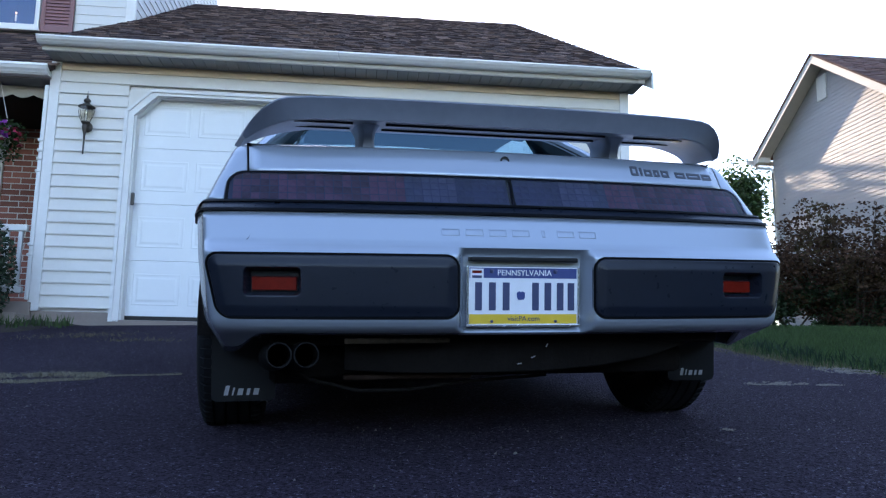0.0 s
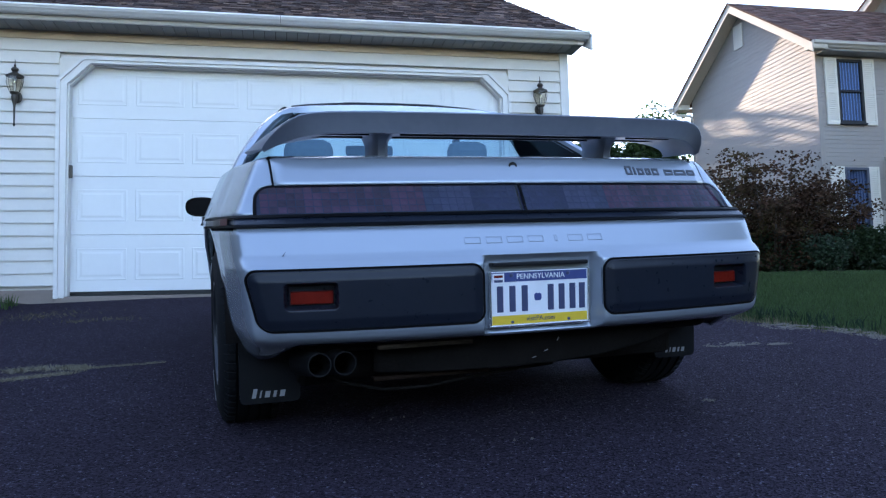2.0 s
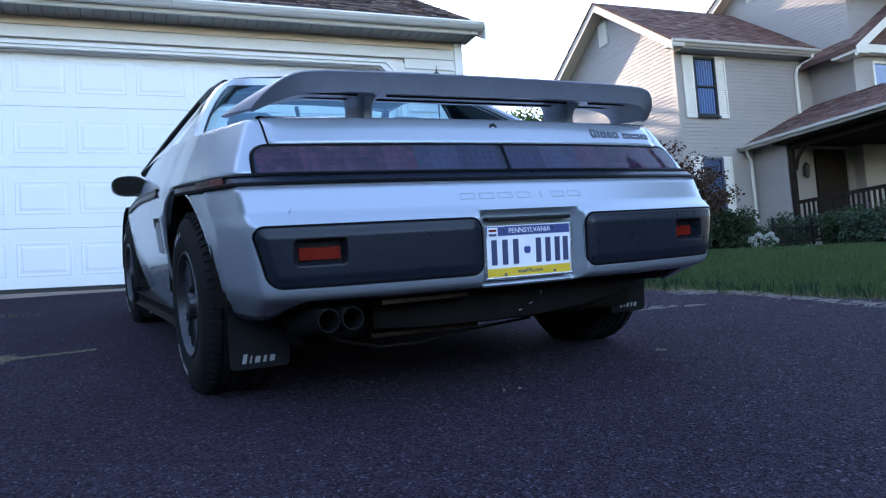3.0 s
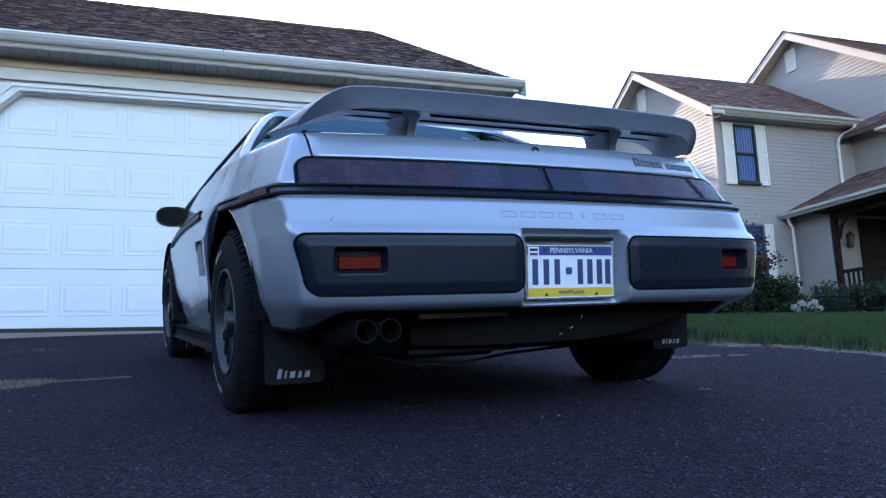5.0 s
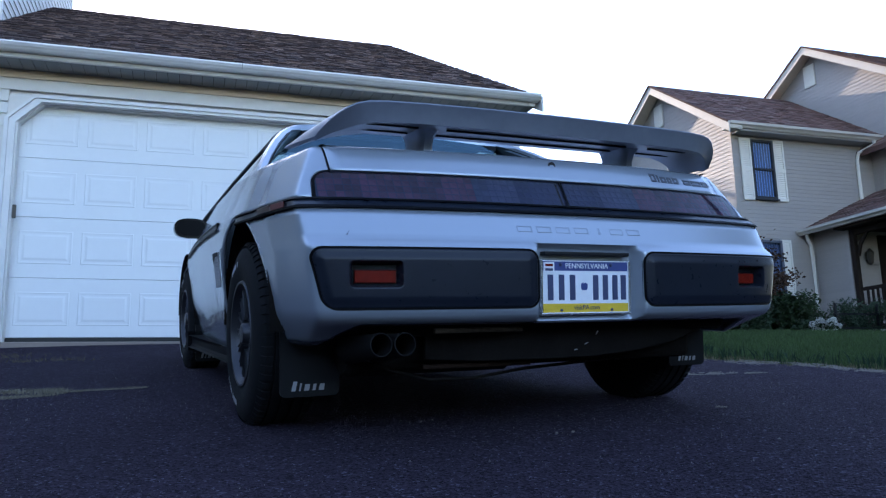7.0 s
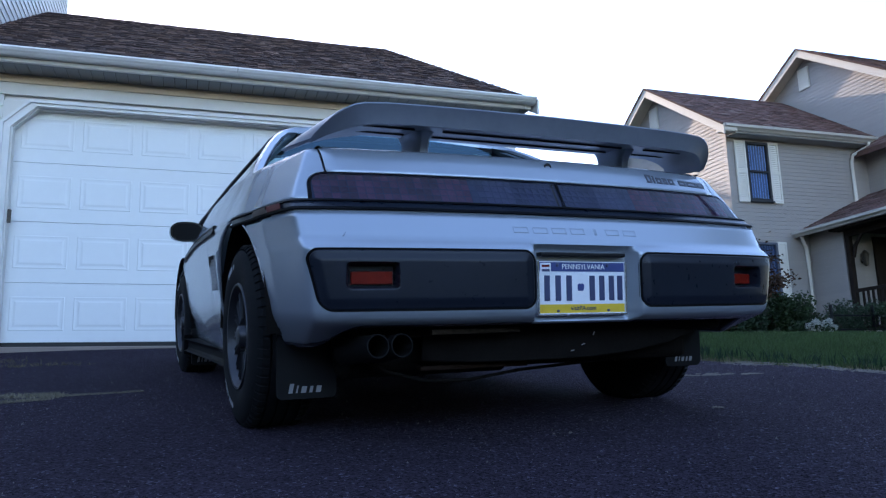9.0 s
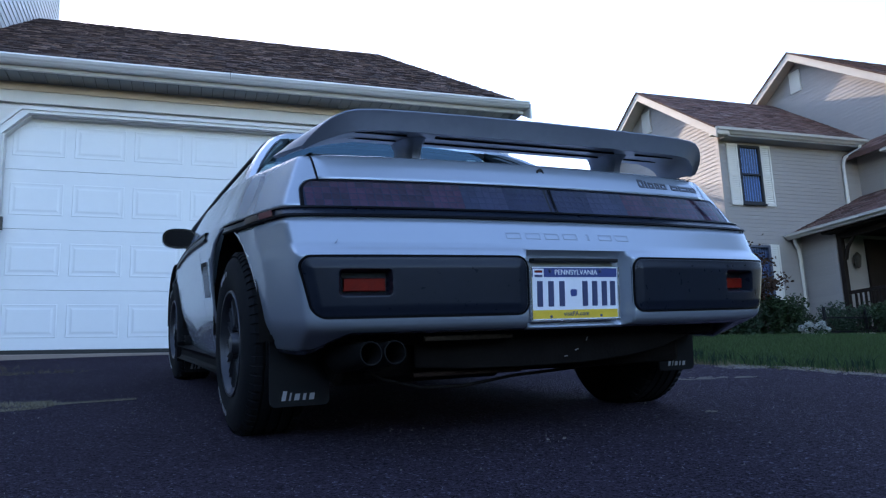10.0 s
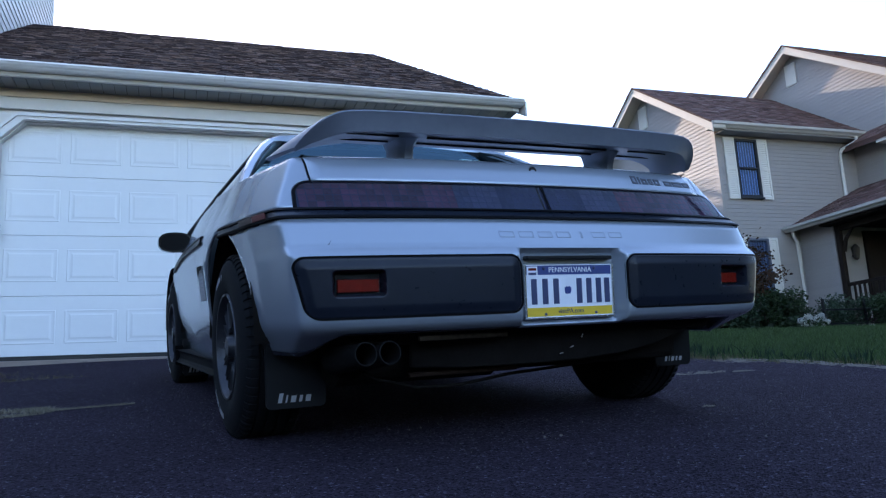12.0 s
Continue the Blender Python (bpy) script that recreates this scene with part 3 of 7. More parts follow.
# black band round the tail, in three ribs
for z0, z1, off, m_, nm in ((0.655, 0.663, 0.008, SEAL, "belt_rib"), (0.663, 0.681, 0.002, PAD, "belt_strip"), (0.681, 0.690, 0.008, SEAL, "belt_rib")):
    bm = bmesh.new()
    rows = []
    for z, o in ((z0, 0), (z0 + 0.001, off), (z1 - 0.001, off), (z1, 0)):
        w = smooth_curve(HALF_W, z)
        left = [Vector((-flank_x(y, z) - o, y, z)) for y in flank_tail(z)[:13][::-1]]
        mid = [rear_point(f, z, o) for f in fs]
        right = [Vector((flank_x(y, z) + o, y, z)) for y in flank_tail(z)[:13]]
        rows.append(left + mid + right)
    grid(bm, rows)
    part(nm, bm, m_, car, "black rubber beltline band", True)
for s in (-1, 1):
    for z0, z1, off, m_ in ((0.655, 0.664, 0.010, TRIM), (0.664, 0.679, 0.006, PAD), (0.679, 0.690, 0.010, TRIM)):
        for ya, yb in ((0.37, 0.62), (0.63, 1.72), (1.73, 1.99), (2.73, 3.05)):
            bm = bmesh.new()
            rows = []
            for z, o in ((z0, 0), (z0 + 0.001, off), (z1 - 0.001, off), (z1, 0)):
                pts = [side_point(ya + (yb - ya) * k / 6, z, o) for k in range(7)]
                rows.append([Vector((s * p.x, p.y, p.z)) for p in pts])
            grid(bm, rows)
            part("side_moulding", bm, m_, car, "", True)

# red and amber side markers set into the band
AMBER = mat("amber_lens", (0.028, 0.013, 0.008), 0.35, 0, 0.3, 60, spec=0.1)
for s in (-1, 1):
    for kind_, m_ in (("red", MARKER), ("amber", AMBER)):
        bm = bmesh.new()
        rows = []
        for z, o in ((0.661, 0.006), (0.663, 0.0090), (0.682, 0.0090), (0.684, 0.006)):
            if kind_ == "red":
                run = [rear_point(f, z, o) for f in (0.973, 0.977, 0.981, 0.985, 0.989)]
            else:
                run = [rear_point(f, z, o) for f in (0.990, 0.994, 0.998)] + [Vector((flank_x(y, z) + o, y, z)) for y in flank_tail(z)[:2]]
            rows.append([Vector((s * p.x, p.y, p.z)) for p in run])
        grid(bm, rows)
        part("side_marker", bm, m_, car, kind_ + " side marker lens")

# the rest of the body: flanks, nose and hood as one shell
bm = bmesh.new()
fy = [0.05, 0.12, 0.2, 0.28, 0.36, 0.45, 0.6, 0.8, 1.0, 1.2, 1.4, 1.6, 1.75, 1.9, 2.05, 2.2, 2.35, 2.5, 2.65, 2.8, 2.9, 3.0, 3.08, 3.15, 3.19, 3.215, 3.22]
fz = [0.20, 0.24, 0.30, 0.36, 0.42, 0.48, 0.54, 0.60, 0.64, 0.672, 0.70, 0.74, 0.77, 0.80, 0.83, 0.848, 0.857, 0.862]
for s in (-1, 1):
    grid(bm, [[Vector((s * max(side_point(y, z).x - 0.006 * soft(0.20, 0.08, y), 0.03), y, side_point(y, z).z)) for y in fy] for z in fz])
# hood and cowl
k0 = fy.index(1.9)
rows = []
for y in fy[k0:]:
    w = max(side_point(y, 0.862).x, 0.03)
    zz = lerp(TOP_Z, y)
    rows.append([Vector((w * t, y, zz + 0.02 * (1 - t * t))) for t in (-1, -0.75, -0.5, -0.25, 0, 0.25, 0.5, 0.75, 1)])
grid(bm, rows)
bmesh.ops.remove_doubles(bm, verts=bm.verts[:], dist=0.0008)
shell = part("body_shell", bm, PAINT, car, "silver doors, front wings and hood", True)
md = shell.modifiers.new("thick", "SOLIDIFY")
md.thickness, md.offset = 0.008, -1.0
cut_arches(shell, [REAR_ARCH, FRONT_ARCH])

# door shut lines, handle pocket and side air intake on both flanks
for s in (-1, 1):
    for y in (0.625, 1.725):
        bm = bmesh.new()
        a = [side_point(y - 0.003, z, 0.0015) for z in fz]
        b = [side_point(y + 0.003, z, 0.0015) for z in fz]
        grid(bm, [[Vector((s * p.x, p.y, p.z)) for p in a], [Vector((s * p.x, p.y, p.z)) for p in b]])
        part("door_gap", bm, TRIM, car)
    bm = bmesh.new()
    grid(bm, [[Vector((s * p.x, p.y, p.z)) for p in (side_point(y, z, 0.0015) for y in (0.40, 0.46, 0.52, 0.585))] for z in (0.45, 0.49, 0.53, 0.58)])
    vent = part("side_intake", bm, WINGPAINT, car, "silver side air intake with dark slats")
    for k in range(8):
        bm = bmesh.new()
        grid(bm, [[Vector((s * p.x, p.y, p.z)) for p in (side_point(y, z, o) for y in (0.412, 0.46, 0.505, 0.55))] for z, o in ((0.457 + 0.0145 * k, 0.002), (0.459 + 0.0145 * k, 0.003), (0.4605 + 0.0145 * k, 0.002))])
        part("slat", bm, PAD, vent)
    # shade under the intake's upper edge, laid on as a black strip
    bm = bmesh.new()
    grid(bm, [[Vector((s * p.x, p.y, p.z)) for p in (side_point(0.405, za, 0.004), side_point(0.50, za, 0.004), side_point(0.585, zb, 0.004))] for za, zb in ((0.566, 0.540), (0.582, 0.582))])
    part("intake_shade", bm, SEAL, vent, "black strip for the shade under the intake's upper edge")
    bm = bmesh.new()
    box(bm, s * 0.815, s * 0.838, 0.72, 0.86, 0.708, 0.732, 0.006)
    part("door_handle", bm, TRIM, car)
    bm = bmesh.new()
    box(bm, s * 0.730, s * 0.775, 0.40, 1.95, 0.150, 0.215, 0.02)
    part("sill", bm, SEAL, car)

# inner wheel housings and floor
bm = bmesh.new()
box(bm, -0.60, 0.60, -0.52, 3.0, 0.20, 0.29, 0.02)
part("floor_pan", bm, UNDER, car)
bm = bmesh.new()
box(bm, -0.66, 0.66, -0.63, -0.40, 0.30, 0.46, 0.02)
box(bm, -0.60, 0.60, -0.40, 0.42, 0.29, 0.80, 0.02)
part("engine_bay", bm, UNDER, car)
for s in (-1, 1):
    for wy, r, z in ((REAR_ARCH[0], 0.395, 0.315), (FRONT_ARCH[0], 0.385, 0.31)):
        bm = bmesh.new()
        pts = [(wy + r * math.cos(a), z + r * math.sin(a)) for a in (math.pi * k / 14 for k in range(15))]
        grid(bm, [[(s * x, p[0], p[1]) for p in pts] for x in ((0.60, 0.70, 0.80, 0.855) if wy < 1 else (0.5, 0.6, 0.7, 0.76))])
        vs = [bm.verts.new((s * (0.60 if wy < 1 else 0.5), p[0], p[1])) for p in pts]
        bm.faces.new(vs)
        part("wheel_housing", bm, UNDER, car)

# bumper pads, with recessed reflectors
for s in (-1, 1):
    bm = bmesh.new()
    rows = []
    cx_, cz_, hx_, hz_, rad = PAD_BOX
    for i in range(81):
        u = i / 80
        z = cz_ - math.cos(math.pi * u) * (hz_ + 0.0028) * 0.5 + (2 * u - 1) * (hz_ + 0.0028) * 0.5
        qz = min(rad, max(0.0, abs(z - cz_) - (hz_ + 0.003 - rad)))
        inset = rad - math.sqrt(rad * rad - qz * qz)
        x0, x1 = cx_ - hx_ - 0.003 + inset, cx_ + hx_ + 0.003 - inset - 0.035 * (0.54 - z) / 0.15
        row = []
        for k in range(221):
            v = k / 220
            x = x0 + (x1 - x0) * (v - 0.035 * math.sin(2 * math.pi * v))
            d = pad_sd(x, z)
            h = rrect(x, z, 0.654, 0.473, 0.0665, 0.0325, 0.010)
            o = -0.008 + 0.012 * soft(0.003, -0.006, d) + 0.007 * soft(-0.004, -0.034, d) - 0.043 * soft(0.003, -0.006, h)
            row.append(tail_at(s * x, z, o))
        rows.append(row)
    grid(bm, rows)
    pad = part("bumper_pad", bm, PAD, car, "black rubber bumper pad, slightly scuffed", True)
    # black gap round the pad
    def outline(grow):
        out = []
        r_ = rad + grow
        for qx, qz, a0 in ((1, -1, -90), (1, 1, 0), (-1, 1, 90), (-1, -1, 180)):
            for k in range(13):
                a = radians(a0 + 7.5 * k)
                px_, pz_ = cx_ + qx * (hx_ - rad) + r_ * math.cos(a), cz_ + qz * (hz_ - rad) + r_ * math.sin(a)
                out.append((px_, pz_))
        dense = []
        for (ax, az), (bx, bz) in zip(out, out[1:] + out[:1]):
            m_ = max(1, int(math.hypot(bx - ax, bz - az) / 0.02))
            dense += [(ax + (bx - ax) * j / m_, az + (bz - az) * j / m_) for j in range(m_)]
        dense.append(dense[0])
        return [(px_ - 0.035 * (0.54 - pz_) / 0.15 * soft(0.55, 0.80, px_), pz_) for px_, pz_ in dense]
    ring_in, ring_out = outline(-0.0035), outline(0.0026)
    bm = bmesh.new()
    steps = len(ring_out)
    ring_in = [ring_in[min(len(ring_in) - 1, round(j * (len(ring_in) - 1) / (steps - 1)))] for j in range(steps)]
    grid(bm, [[tail_at(s * px_, pz_, o_) for px_, pz_ in rg] for rg, o_ in ((ring_in, 0.0005), (ring_in, 0.0016), (ring_out, 0.0022), (ring_out, -0.002))])
    part("pad_gasket", bm, SEAL, pad)
    bm = bmesh.new()
    rows = []
    for z in (0.450, 0.452, 0.483, 0.485):
        rows.append([tail_at(s * x, z, -0.026 if z in (0.450, 0.485) or k in (0, 7) else -0.020) for k, x in enumerate((0.597, 0.599, 0.62, 0.64, 0.66, 0.68, 0.708, 0.710))])
    grid(bm, rows)
    part("reflector", bm, REDLENS, pad, "red reflector lens in a deep recess")

# tail lamps: smoked cover over a grid of cells
for s in (-1, 1):
    xa, xb = 0.0040, 0.775
    def lamp_edge(z):
        return xb - 0.008 * (z - 0.689) / 0.083 - 0.046 * (1 - math.sqrt(max(0.0, 1 - max(0.0, (z - 0.733) / 0.040) ** 2)))
    bm = bmesh.new()
    zz = [0.689 + 0.044 * k / 5 for k in range(5)] + [0.733 + 0.039 * math.sin(math.pi / 2 * k / 9) for k in range(10)]
    grid(bm, [[tail_at(s * (xa + (lamp_edge(z) - xa) * k / 30), z, 0.003) for k in range(31)] for z in zz])
    cover = part("tail_lamp", bm, SMOKE, car, "smoked full-width tail lamp over a red cell grid", True)
    bm = bmesh.new()
    grid(bm, [[tail_at(s * (xa + (0.78 - xa) * k / 30), z, -0.022) for k in range(31)] for z in zz])
    part("lamp_back", bm, CELLDARK, cover, "", True)
    for x0, x1, m_, nm in ((0.30, 0.766, CELLRED, "red_cells"), (0.155, 0.30, CELLCLEAR, "clear_cells"), (0.012, 0.155, CELLNAVY, "navy_cells")):
        vs, fc = [], []
        nx = round((x1 - x0) / 0.0245)
        step = (x1 - x0) / nx
        for i in range(nx):
            for j in range(4):
                x, z = x0 + i * step, 0.692 + j * 0.0195
                c = [tail_at(s * (x + a), z + b, -0.015) for a, b in ((0.0008, 0.0008), (step - 0.0008, 0.0008), (step - 0.0008, 0.0187), (0.0008, 0.0187))]
                m4 = sum(c, Vector()) / 4 + Vector((0, -0.003, 0))
                n0 = len(vs)
                vs += c + [m4]
                fc += [(n0, n0 + 1, n0 + 4), (n0 + 1, n0 + 2, n0 + 4), (n0 + 2, n0 + 3, n0 + 4), (n0 + 3, n0, n0 + 4)]
        tagged(raw(nm, vs, fc, m_, cover), kind="stuff")
    # black border of the lamp
    bm = bmesh.new()
    edge = [(xa - 0.0035, z) for z in zz] + [(xa + (lamp_edge(0.772) - xa) * k / 20, 0.7725) for k in range(21)] + [(lamp_edge(z) + 0.006, z) for z in zz[::-1]]
    inner = [(xa + 0.0008, z) for z in zz] + [(xa + (lamp_edge(0.772) - 0.002 - xa) * k / 20, 0.7685) for k in range(21)] + [(lamp_edge(z) - 0.002, min(z, 0.7685)) for z in zz[::-1]]
    grid(bm, [[tail_at(s * x, z, 0.0035) for x, z in edge], [tail_at(s * x, z, 0.0055) for x, z in inner]])
    part("lamp_seal", bm, SEAL, cover)

# black divider between the lamps
bm = bmesh.new()
grid(bm, [[tail_at(x + 0.004 - 0.1 * (z - 0.689), z, 0.0045) for x in (-0.0026, 0.0026)] for z in (0.689, 0.71, 0.73, 0.75, 0.772)])
part("lamp_divider", bm, SEAL, car)

# lock in the lid
bm = bmesh.new()
revolve(bm, [(0.0, -0.5735), (0.008, -0.5735), (0.0085, -0.577), (0.0135, -0.577), (0.0140, -0.560)], "y", (0, 0, 0.826), 20)
part("boot_lock", bm, TRIM, car, "round dark boot lock")

# badge bars and the raised bars on the bumper cover
x = 0.400
for w_, h_ in ((0.025, 0.030), (0.0075, 0.027), (0.025, 0.022), (0.020, 0.022), (0.026, 0.022), (0, 0), (0.036, 0.019), (0.050, 0.019), (0.036, 0.019)):
    if not w_:
        x += 0.017
        continue
    t_ = 0.0066
    for x0, x1, z0, z1 in (((x, x + w_, 0.800, 0.800 + t_), (x, x + w_, 0.800 + h_ - t_, 0.800 + h_), (x, x + t_, 0.800 + t_, 0.800 + h_ - t_), (x + w_ - t_, x + w_, 0.800 + t_, 0.800 + h_ - t_)) if w_ > 0.01 else ((x, x + w_, 0.800, 0.800 + h_),)):
        bm = bmesh.new()
        grid(bm, [[tail_at(x0 + (x1 - x0) * i / 3, zz_, 0.0022) for i in range(4)] for zz_ in (z0, z1)])
        bar = part("badge_bar", bm, BADGE, car, "dark grey badge bar")
        md = bar.modifiers.new("thick", "SOLIDIFY")
        md.thickness = 0.0012
    x += w_ + 0.0075
for k in range(7):
    x0 = -0.222 + k * 0.0645
    w_ = 0.050 if k not in (4,) else 0.010
    x0 += 0.0 if k != 4 else 0.02
    bm = bmesh.new()
    o = [(x0, 0.597), (x0 + w_, 0.597), (x0 + w_, 0.616), (x0, 0.616)]
    i_ = [(x0 + 0.0022, 0.5990), (x0 + w_ - 0.0022, 0.5990), (x0 + w_ - 0.0022, 0.6140), (x0 + 0.0022, 0.6140)]
    ov = [bm.verts.new(tail_at(px, pz, 0.0005)) for px, pz in o]
    iv = [bm.verts.new(tail_at(px, pz, 0.0016)) for px, pz in i_]
    for q in range(4):
        bm.faces.new((ov[q], ov[(q + 1) % 4], iv[(q + 1) % 4], iv[q]))
    part("raised_bar", bm, PAINT, car, "embossed silver bar outline")

# small dark scuff on the bumper cover
bm = bmesh.new()
grid(bm, [[tail_at(-0.722, 0.578, 0.0012), tail_at(-0.716, 0.579, 0.0012)], [tail_at(-0.717, 0.583, 0.0012), tail_at(-0.714, 0.584, 0.0012)], [tail_at(-0.711, 0.590, 0.0012), tail_at(-0.710, 0.590, 0.0012)]])
part("scuff_mark", bm, BADGE, car, "small dark scuff on the bumper")

# number plate with its frame
plate = thing("license_plate", None)
plate.parent = car
plate["label"] = "white licence plate with blue and yellow bands"
py = -0.752
boxpart("plate_sheet", -0.1525, 0.1525, py, py + 0.004, 0.364, 0.516, PL_WHITE, plate, 0.0012)
boxpart("blue_band", -0.150, 0.150, py - 0.0008, py + 0.001, 0.4865, 0.5135, PL_BLUE, plate)
boxpart("yellow_band", -0.150, 0.150, py - 0.0008, py + 0.001, 0.366, 0.391, PL_YELLOW, plate)
flat = Matrix.Rotation(radians(90), 4, "X")
words("PENNSYLVANIA", 0.0215, PL_WHITE, plate, Matrix.Translation((0.002, py - 0.0016, 0.500)) @ flat, "state_name")
words("visitPA.com", 0.0190, PL_INK, plate, Matrix.Translation((0.0, py - 0.0016, 0.379)) @ flat, "web_address")
for k, cx in enumerate((-0.125, -0.087, -0.049, 0.033, 0.068, 0.103, 0.134)):
    boxpart("number_bar", cx - 0.0095, cx + 0.0095, py - 0.0018, py + 0.001, 0.401, 0.475, PL_INK, plate, 0.001)
bm = bmesh.new()
extrude(bm, [(-0.016, 0.430), (0.000, 0.430), (0.003, 0.437), (0.003, 0.448), (-0.004, 0.452), (-0.008, 0.449), (-0.012, 0.452), (-0.019, 0.448), (-0.019, 0.437)], "y", py - 0.0018, py + 0.001)
part("keystone_mark", bm, PL_BLUE, plate)
boxpart("sticker", -0.148, -0.112, py - 0.0022, py + 0.001, 0.481, 0.511, PL_WHITE, plate, 0.0, "pale registration sticker")
for zz in (0.503, 0.490):
    boxpart("sticker_bar", -0.143, -0.117, py - 0.0028, py, zz - 0.004, zz + 0.003, REDLENS if zz > 0.5 else PL_INK, plate)
for cx, cz in ((-0.089, 0.505), (0.089, 0.505), (-0.089, 0.372), (0.089, 0.372)):
    bm = bmesh.new()
    revolve(bm, [(0.0, py - 0.005), (0.004, py - 0.004), (0.0065 if cz > 0.5 else 0.004, py)], "y", (cx, 0, cz), 14)
    part("screw", bm, PL_INK, plate)
for x0, x1, z0, z1 in ((-0.158, -0.1525, 0.3645, 0.518), (0.1525, 0.158, 0.3645, 0.518), (-0.158, 0.158, 0.358, 0.3645)):
    boxpart("plate_frame", x0, x1, py - 0.005, py + 0.004, z0, z1, CHROME, plate, 0.0015)
boxpart("plate_lamp_bar", -0.150, 0.150, py - 0.012, py + 0.02, 0.530, 0.542, TRIM, plate, 0.003)

# glasshouse
def strip(name, pts, width, thick, material, inward, label=""):
    """A flat bar along points, of a width towards the middle plane and a thickness."""
    bm = bmesh.new()
    rows = []
    pts = [Vector(p) for p in pts]
    for k, p in enumerate(pts):
        d = (pts[min(k + 1, len(pts) - 1)] - pts[max(k - 1, 0)]).normalized()
        side = Vector(inward).cross(d).cross(d).normalized()
        if side.dot(Vector(inward)) < 0:
            side = -side
        n = d.cross(side).normalized()
        rows.append([p, p + side * width, p + side * width + n * thick, p + n * thick, p])
    grid(bm, rows)
    bmesh.ops.holes_fill(bm, edges=bm.edges[:])
    return part(name, bm, material, car, label, True)


for s in (-1, 1):
    hoop = [(s * 0.781, 0.111, 0.868), (s * 0.755, 0.19, 0.915), (s * 0.715, 0.29, 0.975), (s * 0.665, 0.40, 1.04), (s * 0.61, 0.51, 1.100), (s * 0.565, 0.59, 1.138), (s * 0.50, 0.67, 1.174), (s * 0.40, 0.70, 1.189), (s * 0.2, 0.71, 1.199), (0, 0.713, 1.202)]
    rows = []
    for x, y, z in hoop:
        k = soft(1.145, 1.19, z)
        rows.append([Vector((x, y, z)), Vector((x - s * 0.018 * (1 - k), y - 0.002, z - 0.006 - 0.024 * k)), Vector((x - s * 0.022 * (1 - k), y + 0.02, z - 0.026)), Vector((x - s * 0.004, y + 0.10 + 0.05 * k, z + 0.010 * k - 0.004)), Vector((x + s * 0.004, y + 0.03, z + 0.006)), Vector((x, y, z))])
    bm = bmesh.new()
    grid(bm, rows)
    part("roof_hoop", bm, PAINT, car, "silver roof hoop sweeping down to the deck", True)
    # sail: painted outside, black inside, closed down to the deck
    low = [(s * 0.783, 0.111, 0.860), (s * 0.772, 0.22, 0.862), (s * 0.762, 0.34, 0.866), (s * 0.755, 0.46, 0.872), (s * 0.750, 0.58, 0.878), (s * 0.748, 0.70, 0.882), (s * 0.745, 0.80, 0.885)]
    up = [Vector(h) + Vector((0, 0.02, 0.002)) for h in hoop[:7]]
    bm = bmesh.new()
    grid(bm, [[u for u in up], [Vector(l_) for l_ in low]])
    part("sail_panel", bm, PAINT, car, "", True)
    bm = bmesh.new()
    grid(bm, [[u + Vector((-s * 0.030, 0, -0.012)) for u in up], [Vector(l_) + Vector((-s * 0.035, 0, 0.0)) for l_ in low]])
    part("sail_lining", bm, TRIM, car, "black inner face of the sail", True)
    bm = bmesh.new()
    grid(bm, [[Vector((x - s * 0.012, y + 0.004, z - 0.028)), Vector((x - s * 0.012, y + 0.010, z - 0.052)), Vector((x - s * 0.012, y + 0.04, z - 0.054))] for x, y, z in hoop[6:]])
    part("window_seal", bm, TRIM, car, "", True)
    # A pillar and door frame
    bm = bmesh.new()
    tube(bm, [(s * 0.50, 1.30, 1.174), (s * 0.60, 1.62, 1.03), (s * 0.70, 1.98, 0.865)], 0.022, 8)
    part("windscreen_pillar", bm, TRIM, car)
    bm = bmesh.new()
    tube(bm, [(s * 0.505, 0.80, 1.180), (s * 0.51, 1.05, 1.185), (s * 0.505, 1.30, 1.174)], 0.018, 8)
    part("roof_rail", bm, TRIM, car)
    bm = bmesh.new()
    grid(bm, [[(s * 0.52, 0.78, 1.165), (s * 0.52, 1.05, 1.172), (s * 0.51, 1.28, 1.158), (s * 0.60, 1.60, 1.02), (s * 0.69, 1.92, 0.88)],
              [(s * 0.735, 0.55, 0.90), (s * 0.74, 0.95, 0.89), (s * 0.74, 1.3, 0.885), (s * 0.735, 1.65, 0.875), (s * 0.72, 1.95, 0.865)]])
    part("side_window", bm, CARGLASS, car)
    bm = bmesh.new()
    grid(bm, [[(s * (0.74 + 0.01 * k), y, lerp(TOP_Z, y) - 0.002 + 0.012 * (1 - k)) for y in (0.5, 0.9, 1.3, 1.7, 1.98)] for k in (0, 1)])
    part("window_ledge", bm, TRIM, car)

# roof skin and the black seal across it
bm = bmesh.new()
grid(bm, [[(x, y, 1.205 + dz - 0.030 * (abs(x) / 0.5) ** 3 - 0.004) for x in (-0.51, -0.45, -0.3, -0.1, 0.1, 0.3, 0.45, 0.51)] for y, dz in ((0.74, 0.0), (0.9, 0.008), (1.1, 0.006), (1.32, -0.015))])
roof = part("roof_skin", bm, PAINT, car, "", True)
md = roof.modifiers.new("thick", "SOLIDIFY")
md.thickness = 0.012
bm = bmesh.new()
tube(bm, [(x, 0.82, 1.222 - 0.030 * (abs(x) / 0.5) ** 3) for x in (-0.47, -0.40, -0.2, 0, 0.2, 0.40, 0.47)], 0.009, 8)
part("sunroof_seal", bm, TRIM, car, "black seal across the roof")
bm = bmesh.new()
grid(bm, [[(x, y, 1.174 - 0.02 * (abs(x) / 0.5) ** 3) for x in (-0.49, -0.3, 0, 0.3, 0.49)] for y in (0.74, 1.0, 1.30)])
